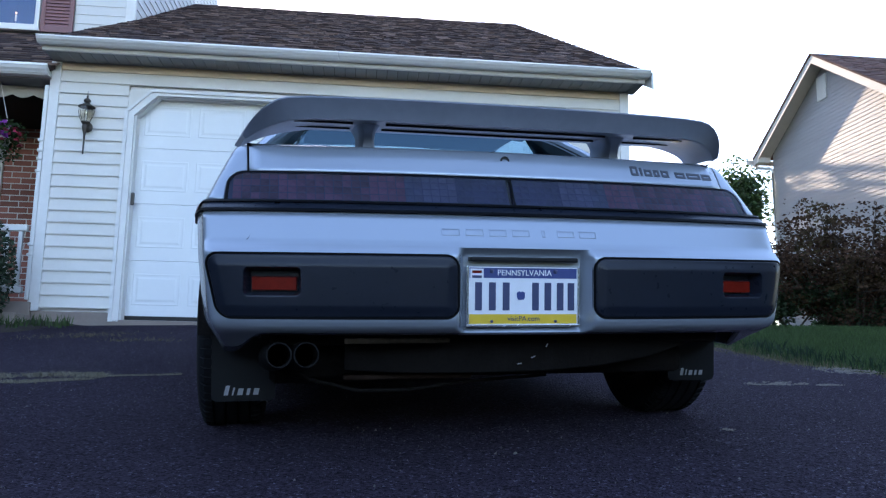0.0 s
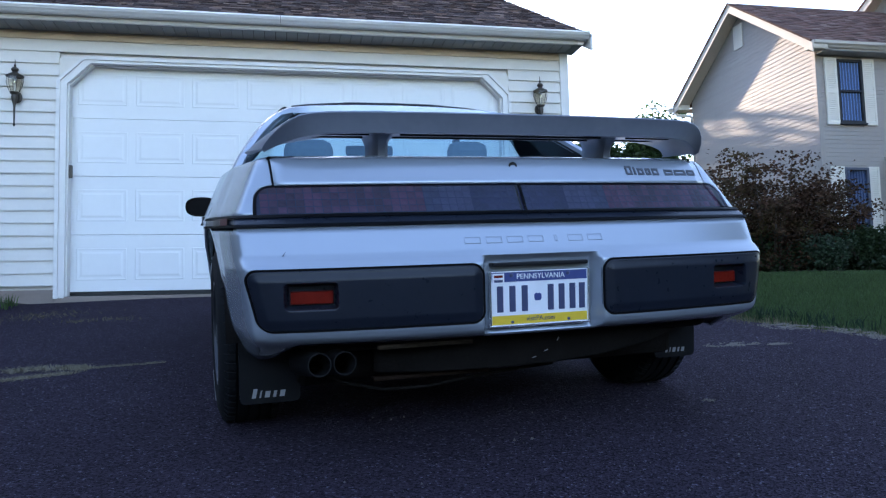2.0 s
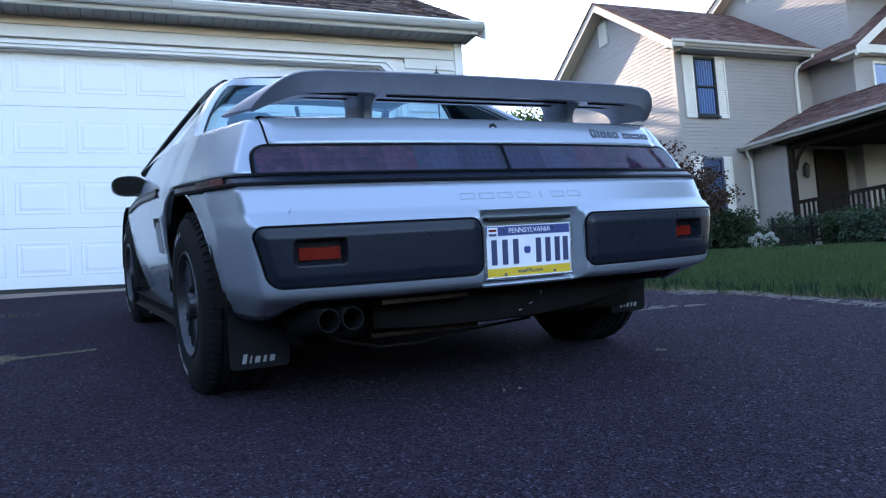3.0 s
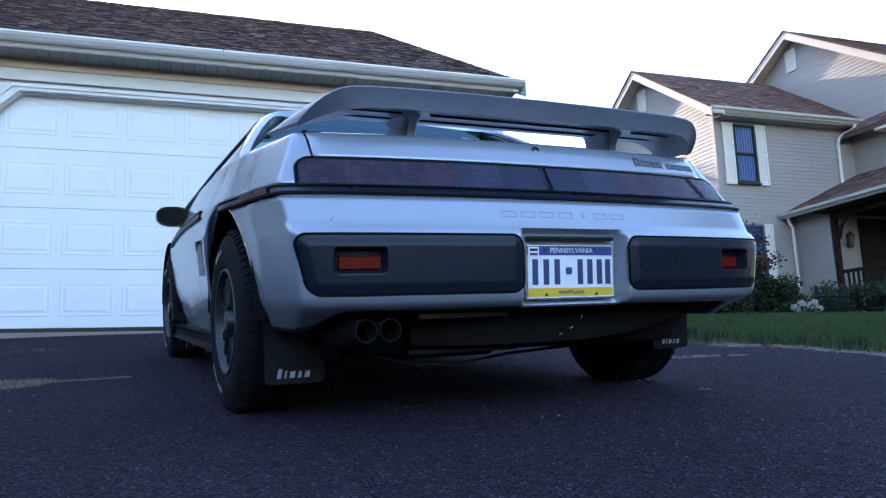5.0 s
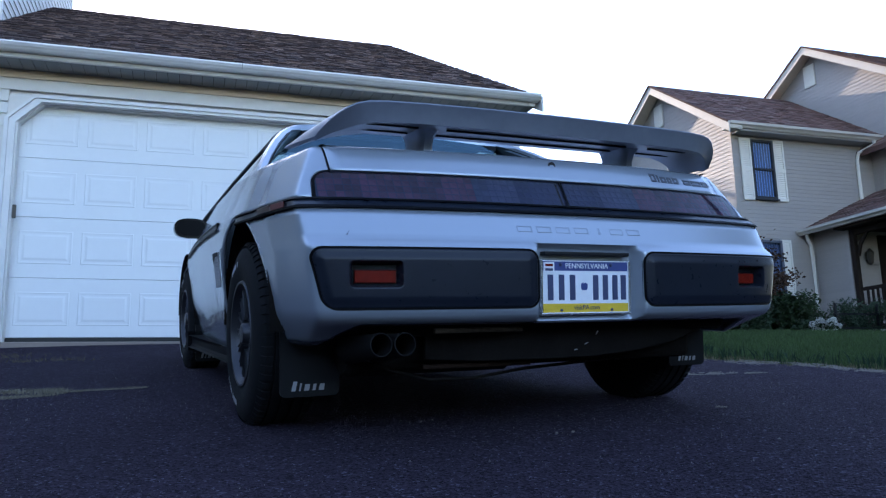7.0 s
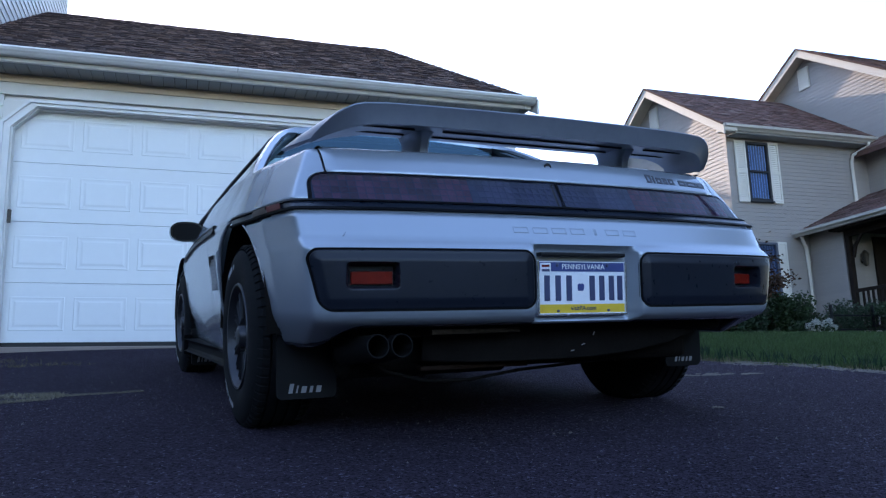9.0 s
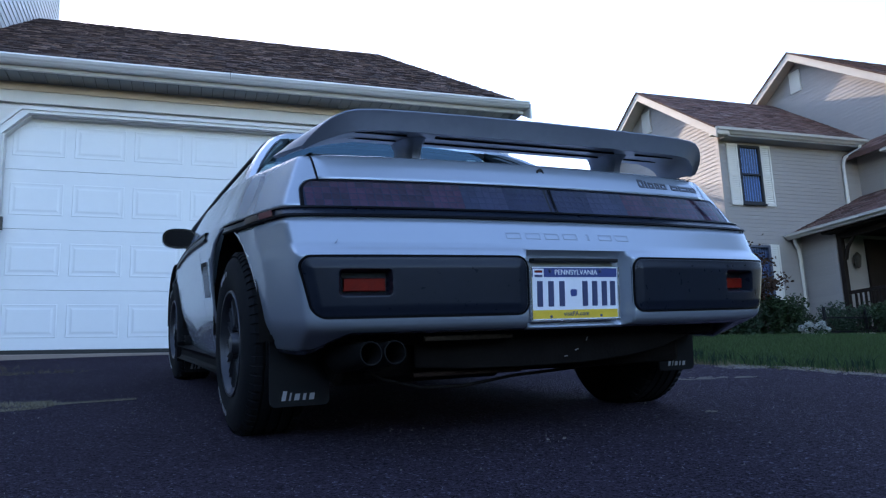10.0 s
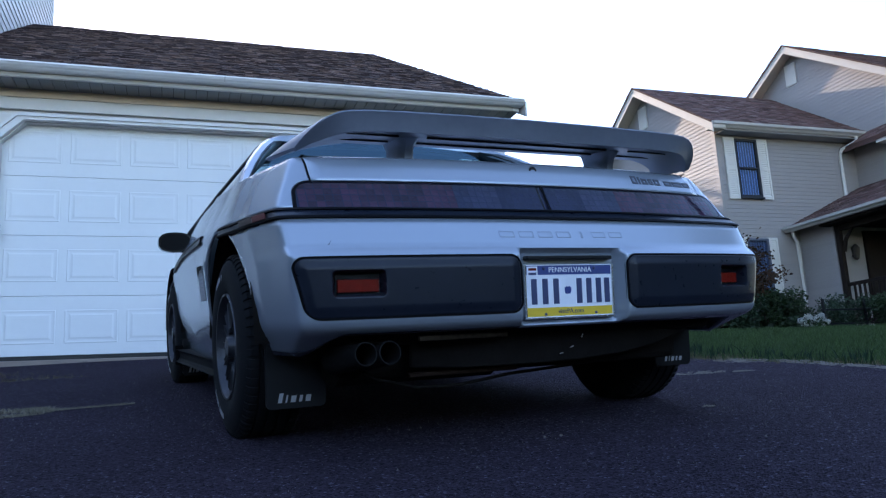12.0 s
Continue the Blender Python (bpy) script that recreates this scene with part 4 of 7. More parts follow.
part("headliner", bm, HEADLINER, car, "pale grey headliner")
# windows front and rear
bm = bmesh.new()
grid(bm, [[(x, 0.52, 0.895) for x in (-0.71, -0.35, 0, 0.35, 0.71)], [(x, 0.62, 1.05) for x in (-0.60, -0.3, 0, 0.3, 0.60)], [(x, 0.71, 1.176) for x in (-0.50, -0.25, 0, 0.25, 0.50)]])
part("rear_window", bm, REARGLASS, car, "rear window, its gloss tinted blue for the sky it reflects", True)
bm = bmesh.new()
grid(bm, [[(x, 1.98 + 0.10 * (1 - (x / 0.7) ** 2), 0.865) for x in (-0.70, -0.35, 0, 0.35, 0.70)], [(x, 1.32 + 0.05 * (1 - (x / 0.5) ** 2), 1.180) for x in (-0.50, -0.25, 0, 0.25, 0.50)]])
part("windscreen", bm, CARGLASS, car, "", True)
# cabin
boxpart("bulkhead", -0.70, 0.70, 0.49, 0.51, 0.35, 0.890, INTERIOR, car)
boxpart("dashboard", -0.70, 0.70, 1.70, 2.0, 0.55, 0.84, INTERIOR, car, 0.03)
for s in (-1, 1):
    bm = bmesh.new()
    box(bm, s * 0.14, s * 0.60, 0.66, 0.80, 0.35, 0.90, 0.05)
    seat = part("seat", bm, SEAT, car, "grey cloth bucket seat")
    bm = bmesh.new()
    box(bm, *((-0.52, -0.30) if s < 0 else (0.25, 0.45)), 0.70, 0.80, 0.88, 1.045, 0.045)
    part("headrest", bm, SEAT, seat)
bm = bmesh.new()
box(bm, -0.11, 0.15, 1.36, 1.39, 1.030, 1.085, 0.012)
tube(bm, [(0.02, 1.38, 1.08), (0, 1.37, 1.175)], 0.010, 8)
part("inside_mirror", bm, TRIM, car, "black rear-view mirror")

# door mirrors
for s in (-1, 1):
    bm = bmesh.new()
    prof = [(0.0, 1.0), (0.05, 1.0), (0.09, 0.75), (0.115, 0.2)]
    rows = []
    for d, sc in prof:
        rows.append([(s * (0.858 + 0.080 * sc * math.copysign(abs(math.cos(a)) ** 0.75, math.cos(a))), 1.36 + d, 0.766 + 0.049 * sc * math.copysign(abs(math.sin(a)) ** 0.75, math.sin(a))) for a in (2 * math.pi * k / 24 for k in range(25))])
    grid(bm, rows)
    bmesh.ops.remove_doubles(bm, verts=bm.verts[:], dist=0.0005)
    bmesh.ops.holes_fill(bm, edges=bm.edges[:])
    tube(bm, [(s * 0.845, 1.42, 0.765), (s * 0.81, 1.46, 0.745), (s * 0.76, 1.50, 0.75)], [0.022, 0.028, 0.034], 8)
    mir = part("door_mirror", bm, GLOSSBLACK, car, "gloss black door mirror", True)
    bm = bmesh.new()
    extrude(bm, [(s * (0.858 + 0.070 * math.copysign(abs(math.cos(a)) ** 0.75, math.cos(a))), 0.766 + 0.041 * math.copysign(abs(math.sin(a)) ** 0.75, math.sin(a))) for a in (2 * math.pi * k / 24 for k in range(24))], "y", 1.357, 1.361)
    part("mirror_glass", bm, DARKMIRROR, mir)

# rear wing
# half sections from the middle to the tip: rear top, rear bottom, front bottom, front top
WING = [((0.0, -0.612, 0.981), (0.0, -0.598, 0.921), (0.0, -0.366, 0.929), (0.0, -0.359, 0.947)),
        ((0.25, -0.607, 0.981), (0.25, -0.593, 0.921), (0.25, -0.366, 0.929), (0.25, -0.359, 0.947)),
        ((0.45, -0.598, 0.98), (0.45, -0.584, 0.921), (0.45, -0.365, 0.928), (0.45, -0.359, 0.947)),
        ((0.56, -0.588, 0.979), (0.56, -0.574, 0.92), (0.56, -0.364, 0.927), (0.56, -0.359, 0.947)),
        ((0.62, -0.578, 0.976), (0.605, -0.565, 0.917), (0.6, -0.354, 0.922), (0.62, -0.349, 0.944)),
        ((0.65, -0.569, 0.97), (0.625, -0.556, 0.914), (0.625, -0.3424, 0.9195), (0.655, -0.3364, 0.9425)),
        ((0.672, -0.558, 0.96), (0.643, -0.546, 0.91), (0.648, -0.3315, 0.9156), (0.682, -0.3245, 0.9376)),
        ((0.692, -0.543, 0.947), (0.662, -0.53, 0.905), (0.672, -0.3177, 0.9115), (0.706, -0.3097, 0.9315)),
        ((0.71, -0.525, 0.931), (0.682, -0.512, 0.899), (0.695, -0.3021, 0.9065), (0.728, -0.2921, 0.9225)),
        ((0.726, -0.502, 0.914), (0.704, -0.49, 0.892), (0.718, -0.2807, 0.9003), (0.748, -0.2697, 0.9133)),
        ((0.739, -0.476, 0.897), (0.722, -0.466, 0.884), (0.742, -0.2536, 0.8929), (0.763, -0.2416, 0.9029)),
        ((0.746, -0.458, 0.884), (0.736, -0.452, 0.877), (0.76, -0.218, 0.8873), (0.775, -0.209, 0.8943))]
bm = bmesh.new()
rows = []
for s, lst in ((-1, WING[:0:-1]), (1, WING)):
    for section in lst:
        ra, rb, fb, fa = (Vector((s * x + 0.004 + (0.013 * soft(0.40, 0.75, x) if s > 0 else 0.0), y, z)) for x, y, z in section)
        back = Vector((0, -0.005, 0))
        rows.append([ra + (fa - ra) * 0.03, ra + back * 0.4, ra.lerp(rb, 0.07) + back, ra.lerp(rb, 0.5) + back * 0.2, rb + back * 0.4, rb.lerp(fb, 0.04) + Vector((0, 0, -0.002)), rb.lerp(fb, 0.14) + Vector((0, 0, 0.004)),
                     rb.lerp(fb, 0.6) + Vector((0, 0, 0.002)), fb, fb.lerp(fa, 0.5) + Vector((0, 0.004, 0)), fa, fa.lerp(ra, 0.25) + (ra - rb) * 0.16, fa.lerp(ra, 0.6) + (ra - rb) * 0.14, fa.lerp(ra, 0.9) + (ra - rb) * 0.06, ra + (fa - ra) * 0.03])
grid(bm, rows)
bmesh.ops.remove_doubles(bm, verts=bm.verts[:], dist=0.0003)
bmesh.ops.holes_fill(bm, edges=bm.edges[:])
wing = part("rear_wing", bm, WINGPAINT, car, "grey weathered rear wing on two struts", True)
for s in (-1, 1):
    bm = bmesh.new()
    rows = []
    for z, hx, ya, yb in ((0.862, 0.026, -0.475, -0.33), (0.880, 0.023, -0.475, -0.33), (0.905, 0.024, -0.485, -0.335), (0.925, 0.034, -0.50, -0.335), (0.938, 0.05, -0.52, -0.335)):
        ring = []
        for k in range(17):
            a = 2 * math.pi * k / 16
            cxy = (max(-1, min(1, 1.3 * math.cos(a))), max(-1, min(1, 1.15 * math.sin(a))))
            ring.append(Vector((s * 0.387 + hx * cxy[0], (ya + yb) / 2 + (yb - ya) / 2 * cxy[1], z)))
        rows.append(ring)
    grid(bm, rows)
    bmesh.ops.remove_doubles(bm, verts=bm.verts[:], dist=0.0003)
    bmesh.ops.holes_fill(bm, edges=bm.edges[:])
    part("wing_strut", bm, WINGPAINT, wing, "", True)
for xa, xb in ((-0.60, -0.435), (-0.34, 0.34), (0.435, 0.60)):
    for yy, zz in ((-0.520, 0.9235), (-0.43, 0.9255)):
        boxpart("wing_slot", xa, xb, yy, yy + 0.006, zz - 0.003, zz + 0.004, TRIM, wing)

# mud flaps
def flap(x0, x1, y, z0, z1, bars_at, size=1.0):
    bm = bmesh.new()
    pts = []
    for cx, cz, a0 in ((x1 - 0.018, z0 + 0.018, -90), (x1 - 0.004, z1 - 0.004, 0), (x0 + 0.004, z1 - 0.004, 90), (x0 + 0.018, z0 + 0.018, 180)):
        r = 0.018 if cz < (z0 + z1) / 2 else 0.004
        pts += [(cx + r * math.cos(radians(a0 + 90 * k / 4)), cz + r * math.sin(radians(a0 + 90 * k / 4))) for k in range(5)]
    extrude(bm, pts, "y", y, y + 0.006)
    f = part("mud_flap", bm, TRIM, car, "black rubber mud flap with a white mark")
    x = bars_at
    for w_, h_ in ((0.012, 0.028), (0.005, 0.022), (0.015, 0.019), (0.009, 0.019), (0.015, 0.019)):
        w_, h_ = w_ * size, h_ * size
        bm = bmesh.new()
        lean = 0.22 * h_
        extrude(bm, [(x, z0 + 0.018), (x + w_, z0 + 0.018), (x + w_ + lean, z0 + 0.018 + h_), (x + lean, z0 + 0.018 + h_)], "y", y - 0.0012, y + 0.001)
        part("mark_bar", bm, WHITEBAR, f)
        x += w_ + 0.0105 * size
    for bx in (x0 + 0.05, x1 - 0.05):
        bm = bmesh.new()
        revolve(bm, [(0.0, y - 0.004), (0.005, y - 0.003), (0.006, y)], "y", (bx, 0, z1 - 0.035), 10)
        part("bolt", bm, PAD, f)


flap(-0.818, -0.636, -0.365, 0.120, 0.345, -0.783)
flap(0.638, 0.806, -0.365, 0.152, 0.345, 0.680, 0.82)
flap(-0.755, -0.605, 1.95, 0.065, 0.27, -0.725)
flap(0.605, 0.755, 1.95, 0.065, 0.27, 0.635)

# wheels
def wheel(cx, cy, s, r=0.315, width=0.215):
    """A wheel at the flank s; its outer face points away from the car."""
    w = thing("wheel")
    w.parent = car
    w.matrix_basis = Matrix.Translation((cx, cy, 0.297)) @ Matrix.Diagonal((1.0, 0.965, 0.965, 1.0))
    h = width / 2
    prof = [(0.176, -h + 0.014), (0.195, -h + 0.005), (0.235, -h), (0.268, -h + 0.004), (0.290, -h + 0.012), (0.305, -h + 0.024), (r - 0.002, -h + 0.038), (r, -h + 0.048)]
    for g in (-0.055, -0.018, 0.018, 0.055):
        prof += [(r, g - 0.005), (r - 0.009, g - 0.004), (r - 0.009, g + 0.004), (r, g + 0.005)]
    prof += [(r, h - 0.048), (r - 0.002, h - 0.038), (0.305, h - 0.024), (0.290, h - 0.012), (0.268, h - 0.004), (0.235, h), (0.195, h - 0.005), (0.176, h - 0.014)]
    bm = bmesh.new()
    revolve(bm, prof, "x", (0, 0, 0), 72, cap=False)
    part("tyre", bm, TYRE, w, "black tyre with white sidewall bars", True)
    # shoulder blocks
    vs, fc = [], []
    for k in range(64):
        a = 2 * math.pi * k / 64
        for e in (-1, 1):
            c, sn = math.cos(a), math.sin(a)
            dc, dn = math.cos(a + 0.062), math.sin(a + 0.062)
            n0 = len(vs)
            xa, xb = e * 0.058, e * (h - 0.016)
            for (x_, rr) in ((xa, r + 0.003), (e * 0.080, r + 0.001), (xb, 0.303)):
                vs += [(x_, rr * c, rr * sn), (x_, rr * dc, rr * dn)]
            for (x_, rr) in ((xa, r - 0.008), (e * 0.080, r - 0.012), (xb, 0.291)):
                vs += [(x_, rr * c, rr * sn), (x_, rr * dc, rr * dn)]
            fc += [(n0, n0 + 1, n0 + 3, n0 + 2), (n0 + 2, n0 + 3, n0 + 5, n0 + 4)]
            fc += [(n0, n0 + 2, n0 + 8, n0 + 6), (n0 + 2, n0 + 4, n0 + 10, n0 + 8), (n0 + 1, n0 + 3, n0 + 9, n0 + 7), (n0 + 3, n0 + 5, n0 + 11, n0 + 9)]
    tagged(raw("tread", vs, fc, TYRE, w), kind="stuff")
    bm = bmesh.new()
    o = s * h
    revolve(bm, [(0.184, o - s * 0.012), (0.181, o - s * 0.004), (0.174, o - s * 0.005), (0.169, o - s * 0.018), (0.164, o - s * 0.024), (0.160, o - s * 0.085), (0.150, -o)], "x", (0, 0, 0), 48, cap=False)
    rim = part("rim", bm, RIM, w, "dark grey alloy rim with narrow fins", True)
    bm = bmesh.new()
    revolve(bm, [(0.0, o - s * 0.008), (0.032, o - s * 0.009), (0.036, o - s * 0.016), (0.040, o - s * 0.040), (0.070, o - s * 0.044), (0.074, o - s * 0.060)], "x", (0, 0, 0), 32, cap=False)
    part("hub_cap", bm, RIM, rim, "", True)
    for k in range(16):
        bm = bmesh.new()
        box(bm, o - s * 0.060, o - s * 0.028, -0.010, 0.010, 0.064, 0.166, 0.004)
        for v in bm.verts:
            v.co.y *= 0.55 + 0.45 * (v.co.z - 0.064) / 0.102
        bmesh.ops.rotate(bm, verts=bm.verts[:], cent=(0, 0, 0), matrix=Matrix.Rotation(2 * math.pi * k / 16, 3, "X"))
        part("spoke", bm, RIM, rim)
    bm = bmesh.new()
    revolve(bm, [(0.0, o - s * 0.09), (0.157, o - s * 0.09), (0.157, o - s * 0.10), (0.0, o - s * 0.10)], "x", (0, 0, 0), 32)
    part("brake_disc", bm, UNDER, w)
    # white sidewall bars in an arc
    for a0, n in ((math.pi * 1.5 + 0.50, 11), (math.pi * 0.5 - 0.30, 7)):
        for k in range(n):
            if k == 5:
                continue
            bm = bmesh.new()
            box(bm, o - s * 0.001, o + s * 0.0012, -0.0022, 0.0022, 0.232, 0.250)
            bmesh.ops.rotate(bm, verts=bm.verts[:], cent=(0, 0, 0), matrix=Matrix.Rotation(a0 - math.pi / 2 + 0.068 * (k - n / 2), 3, "X"))
            part("sidewall_bar", bm, WHITEBAR, w)
    return w


for cx, cy, s in ((-0.764, 0.0, -1), (0.764, 0.0, 1), (-0.665, 2.365, -1), (0.665, 2.365, 1)):
    wheel(cx, cy, s)

# exhaust, silencer, underside
ex = thing("exhaust")
ex.parent = car
for cx in (-0.635, -0.567):
    bm = bmesh.new()
    axis = [(Vector((cx, -0.729, 0.288)).lerp(Vector((cx - 0.012, -0.50, 0.262)), t), r) for t, r in ((1.0, 0.040), (0.5, 0.038), (0.3, 0.0335), (0.02, 0.0325), (0.0, 0.0318), (0.0, 0.0290), (0.35, 0.0285))]
    q = (axis[0][0] - axis[4][0]).normalized().to_track_quat("Z", "Y")
    grid(bm, [[c + q @ Vector((r * math.cos(a), r * math.sin(a), 0)) for a in (2 * math.pi * k / 28 for k in range(29))] for c, r in axis])
    bmesh.ops.remove_doubles(bm, verts=bm.verts[:], dist=0.0002)
    part("tail_pipe", bm, PIPE, ex, "dark steel tail pipe", True)
bm = bmesh.new()
revolve(bm, [(0.0, -0.66), (0.07, -0.655), (0.082, -0.64), (0.082, -0.12), (0.07, -0.105), (0.0, -0.10)], "x", (0, -0.44, 0.262), 28)
part("silencer", bm, UNDER, ex, "", True)
bm = bmesh.new()
tube(bm, [(-0.63, -0.55, 0.255), (-0.55, -0.56, 0.205), (-0.42, -0.56, 0.172), (-0.28, -0.56, 0.170), (-0.10, -0.55, 0.190), (0.15, -0.52, 0.20)], 0.005, 8)
part("hanger_loop", bm, UNDER, ex, "", True)
bm = bmesh.new()
grid(bm, [[Vector((x, -0.655 + 0.10 * (0.36 - z) + 0.05 * (x / 0.62) ** 2, z0 + (z - 0.235))) for x, z0 in ((-0.46, 0.235), (-0.3, 0.226), (-0.1, 0.224), (0.1, 0.226), (0.28, 0.238), (0.44, 0.262), (0.54, 0.290), (0.62, 0.318))] for z in (0.235, 0.24, 0.28, 0.32, 0.36)])
vl = part("lower_valance", bm, UNDER, car, "black underside skirt behind the bumper", True)
md = vl.modifiers.new("thick", "SOLIDIFY")
md.thickness = 0.02
boxpart("rusty_lip", -0.47, -0.19, -0.705, -0.690, 0.312, 0.326, mat("tan_rust", (0.030, 0.021, 0.014), 0.9, 0, 0.9, 9, 0.3, 120, spec=0.08), car, 0.003, "tan rusty strip below the bumper")
bm = bmesh.new()
tube(bm, [(-0.62, 0.0, 0.24), (-0.3, -0.02, 0.21), (0.3, -0.02, 0.21), (0.62, 0.0, 0.24)], 0.022, 10)
part("cross_member", bm, UNDER, car)
for s in (-1, 1):
    bm = bmesh.new()
    tube(bm, [(s * 0.66, -0.05, 0.28), (s * 0.48, -0.12, 0.22), (s * 0.30, -0.2, 0.24)], 0.018, 8)
    tube(bm, [(s * 0.52, -0.16, 0.20), (s * 0.52, -0.10, 0.26)], 0.03, 10)
    part("suspension_arm", bm, PIPE, car)
boxpart("rear_subframe", -0.46, -0.10, -0.60, -0.57, 0.205, 0.219, RUST, car, 0.004)
bm = bmesh.new()
box(bm, 0.405, 0.445, -0.40, -0.36, 0.185, 0.26, 0.006)
part("bracket", bm, RUST, car)
bm = bmesh.new()
tube(bm, [(0.05, -0.42, 0.20), (0.25, -0.42, 0.195), (0.44, -0.41, 0.20), (0.56, -0.38, 0.225)], 0.006, 8)
part("brake_cable", bm, PAD, car, "", True)
for cx, cz, a in ((0.050, 0.300, 30), (0.010, 0.268, 70), (-0.03, 0.25, 80)):
    bm = bmesh.new()
    box(bm, -0.001, 0.001, -0.663, -0.6605, -0.006, 0.006)
    bmesh.ops.rotate(bm, verts=bm.verts[:], cent=(0, -0.66, 0), matrix=Matrix.Rotation(radians(a), 3, "Y"))
    bmesh.ops.translate(bm, verts=bm.verts[:], vec=(cx + 0.05, 0, cz))
    part("paint_scrape", bm, WHITEBAR, car)

# ---------------------------------------------------------------- garage house
house = thing("house", None, "two-storey cream-sided house with an attached double garage and brown shingle roof", "house")
WL, WR, EAVE_Y, EAVE_Z, RIDGE_Y, RIDGE_Z = -0.940, 4.735, -0.36, 3.19, 4.39, 5.84
DOOR_L, DOOR_R, DOOR_B, DOOR_T = -0.125, 3.99, 0.655, 2.863
PITCH = 0.1145
boxpart("wall_core", WL + 0.02, WR - 0.02, 0.03, 0.20, 2.80, 3.12, WHITE, house)
boxpart("wall_core", WL + 0.02, DOOR_L - 0.06, 0.03, 0.20, 0.40, 2.80, WHITE, house)
boxpart("wall_core", DOOR_R + 0.06, WR - 0.02, 0.03, 0.20, 0.40, 2.80, WHITE, house)
boxpart("foundation", WL, DOOR_L - 0.09, -0.01, 0.2, 0.30, 0.70, CONCRETE, house, 0.01)
boxpart("foundation", DOOR_R + 0.09, WR, -0.01, 0.2, 0.30, 0.70, CONCRETE, house, 0.01)
# side and back walls, closing the garage
bm = bmesh.new()
extrude(bm, [(0.2, 0.4), (8.9, 0.4), (8.9, 3.1), (4.39, 5.72), (0.2, 3.35)], "x", WR - 0.28, WR - 0.16)
part("side_wall", bm, SIDING3, house)
boxpart("back_wall", -6.5, WR - 0.2, 8.8, 8.95, 0.4, 3.2, SIDING3, house)
boxpart("garage_floor", WL, WR, 0.02, 8.8, 0.45, 0.63, CONCRETE, house)

# garage door: four sections of raised panels
gd = thing("garage_door")
gd.parent = house
gd["label"] = "white sectional garage door with raised panels, closed"
SEC = (DOOR_T - DOOR_B) / 4
NP = 8
for k in range(4):
    z0 = DOOR_B + 0.025 + k * SEC if k == 0 else DOOR_B + k * SEC + 0.0015
    z1 = DOOR_B + (k + 1) * SEC - 0.0015 + (-0.02 if k == 3 else 0)
    bm = bmesh.new()
    box(bm, DOOR_L - 0.05, DOOR_R + 0.05, 0.095, 0.135, z0, z1, 0.003)
    sec = part("door_section", bm, DOORWHITE, gd)
    pw = (DOOR_R - DOOR_L) / NP
    for i in range(NP):
        x0, x1 = DOOR_L + i * pw + 0.036, DOOR_L + (i + 1) * pw - 0.036
        a0, a1 = DOOR_B + k * SEC + 0.128, DOOR_B + (k + 1) * SEC - 0.124
        bm = bmesh.new()
        ring = []
        for inset, yy in ((0, 0.0955), (0.006, 0.0915), (0.022, 0.0935), (0.034, 0.0935), (0.052, 0.0895)):
            ring.append([(x0 + inset, yy, a0 + inset), (x1 - inset, yy, a0 + inset), (x1 - inset, yy, a1 - inset), (x0 + inset, yy, a1 - inset), (x0 + inset, yy, a0 + inset)])
        vs = grid(bm, ring)
        bm.faces.new([v for v in vs[-1][:4]])
        part("raised_panel", bm, DOORWHITE, sec)
boxpart("bottom_seal", DOOR_L - 0.05, DOOR_R + 0.05, 0.098, 0.13, DOOR_B - 0.012, DOOR_B + 0.024, TRIM, gd)
boxpart("door_latch", DOOR_L - 0.008, DOOR_L + 0.022, -0.03, -0.005, 1.72, 1.84, BRONZE, gd, 0.004)

# frame round the door, with cut corners
CH = 0.235
def door_frame(x_in, x_out, t_in, t_out, y0, y1, name):
    L, R = DOOR_L, DOOR_R
    left_in, left_out = L - x_in, L - x_out
    right_in, right_out = R + x_in, R + x_out
    cin = CH - 0.03
    for outline in (
        [(left_out, DOOR_B - 0.04), (left_in, DOOR_B - 0.04), (left_in, t_in - cin), (left_out, t_out - CH)],
        [(right_in, DOOR_B - 0.04), (right_out, DOOR_B - 0.04), (right_out, t_out - CH), (right_in, t_in - cin)],
        [(left_out, t_out - CH), (left_in, t_in - cin), (left_in + cin, t_in), (left_out + CH, t_out)],
        [(right_in, t_in - cin), (right_out, t_out - CH), (right_out - CH, t_out), (right_in - cin, t_in)],
        [(left_out + CH, t_out), (left_in + cin, t_in), (right_in - cin, t_in), (right_out - CH, t_out)]):
        bm = bmesh.new()
        extrude(bm, outline, "y", y0, y1)
        part(name, bm, WHITE, house)


door_frame(0.030, 0.105, 2.803, 2.850, -0.045, 0.012, "door_casing")
door_frame(0.085, 0.118, 2.831, 2.864, -0.062, -0.044, "casing_bead")
door_frame(0.014, 0.036, 2.822, 2.842, -0.015, 0.094, "door_stop")
# corner fillers of the opening behind the cut corners
for a, b, c in (((DOOR_L - 0.05, 2.80), (DOOR_L - 0.05, 2.80 - CH), (DOOR_L - 0.05 + CH, 2.80)), ((DOOR_R + 0.05, 2.80), (DOOR_R + 0.05 - CH, 2.80), (DOOR_R + 0.05, 2.80 - CH))):
    bm = bmesh.new()
    extrude(bm, [a, b, c], "y", 0.012, 0.088)
    part("corner_filler", bm, WHITE, house)

# corner boards, frieze
boxpart("corner_board", WL - 0.022, WL + 0.068, -0.030, 0.05, 0.70, 3.10, WHITE, house, 0.004)
boxpart("corner_board", WR - 0.075, WR + 0.02, -0.030, 0.05, 0.70, 3.10, WHITE, house, 0.004)

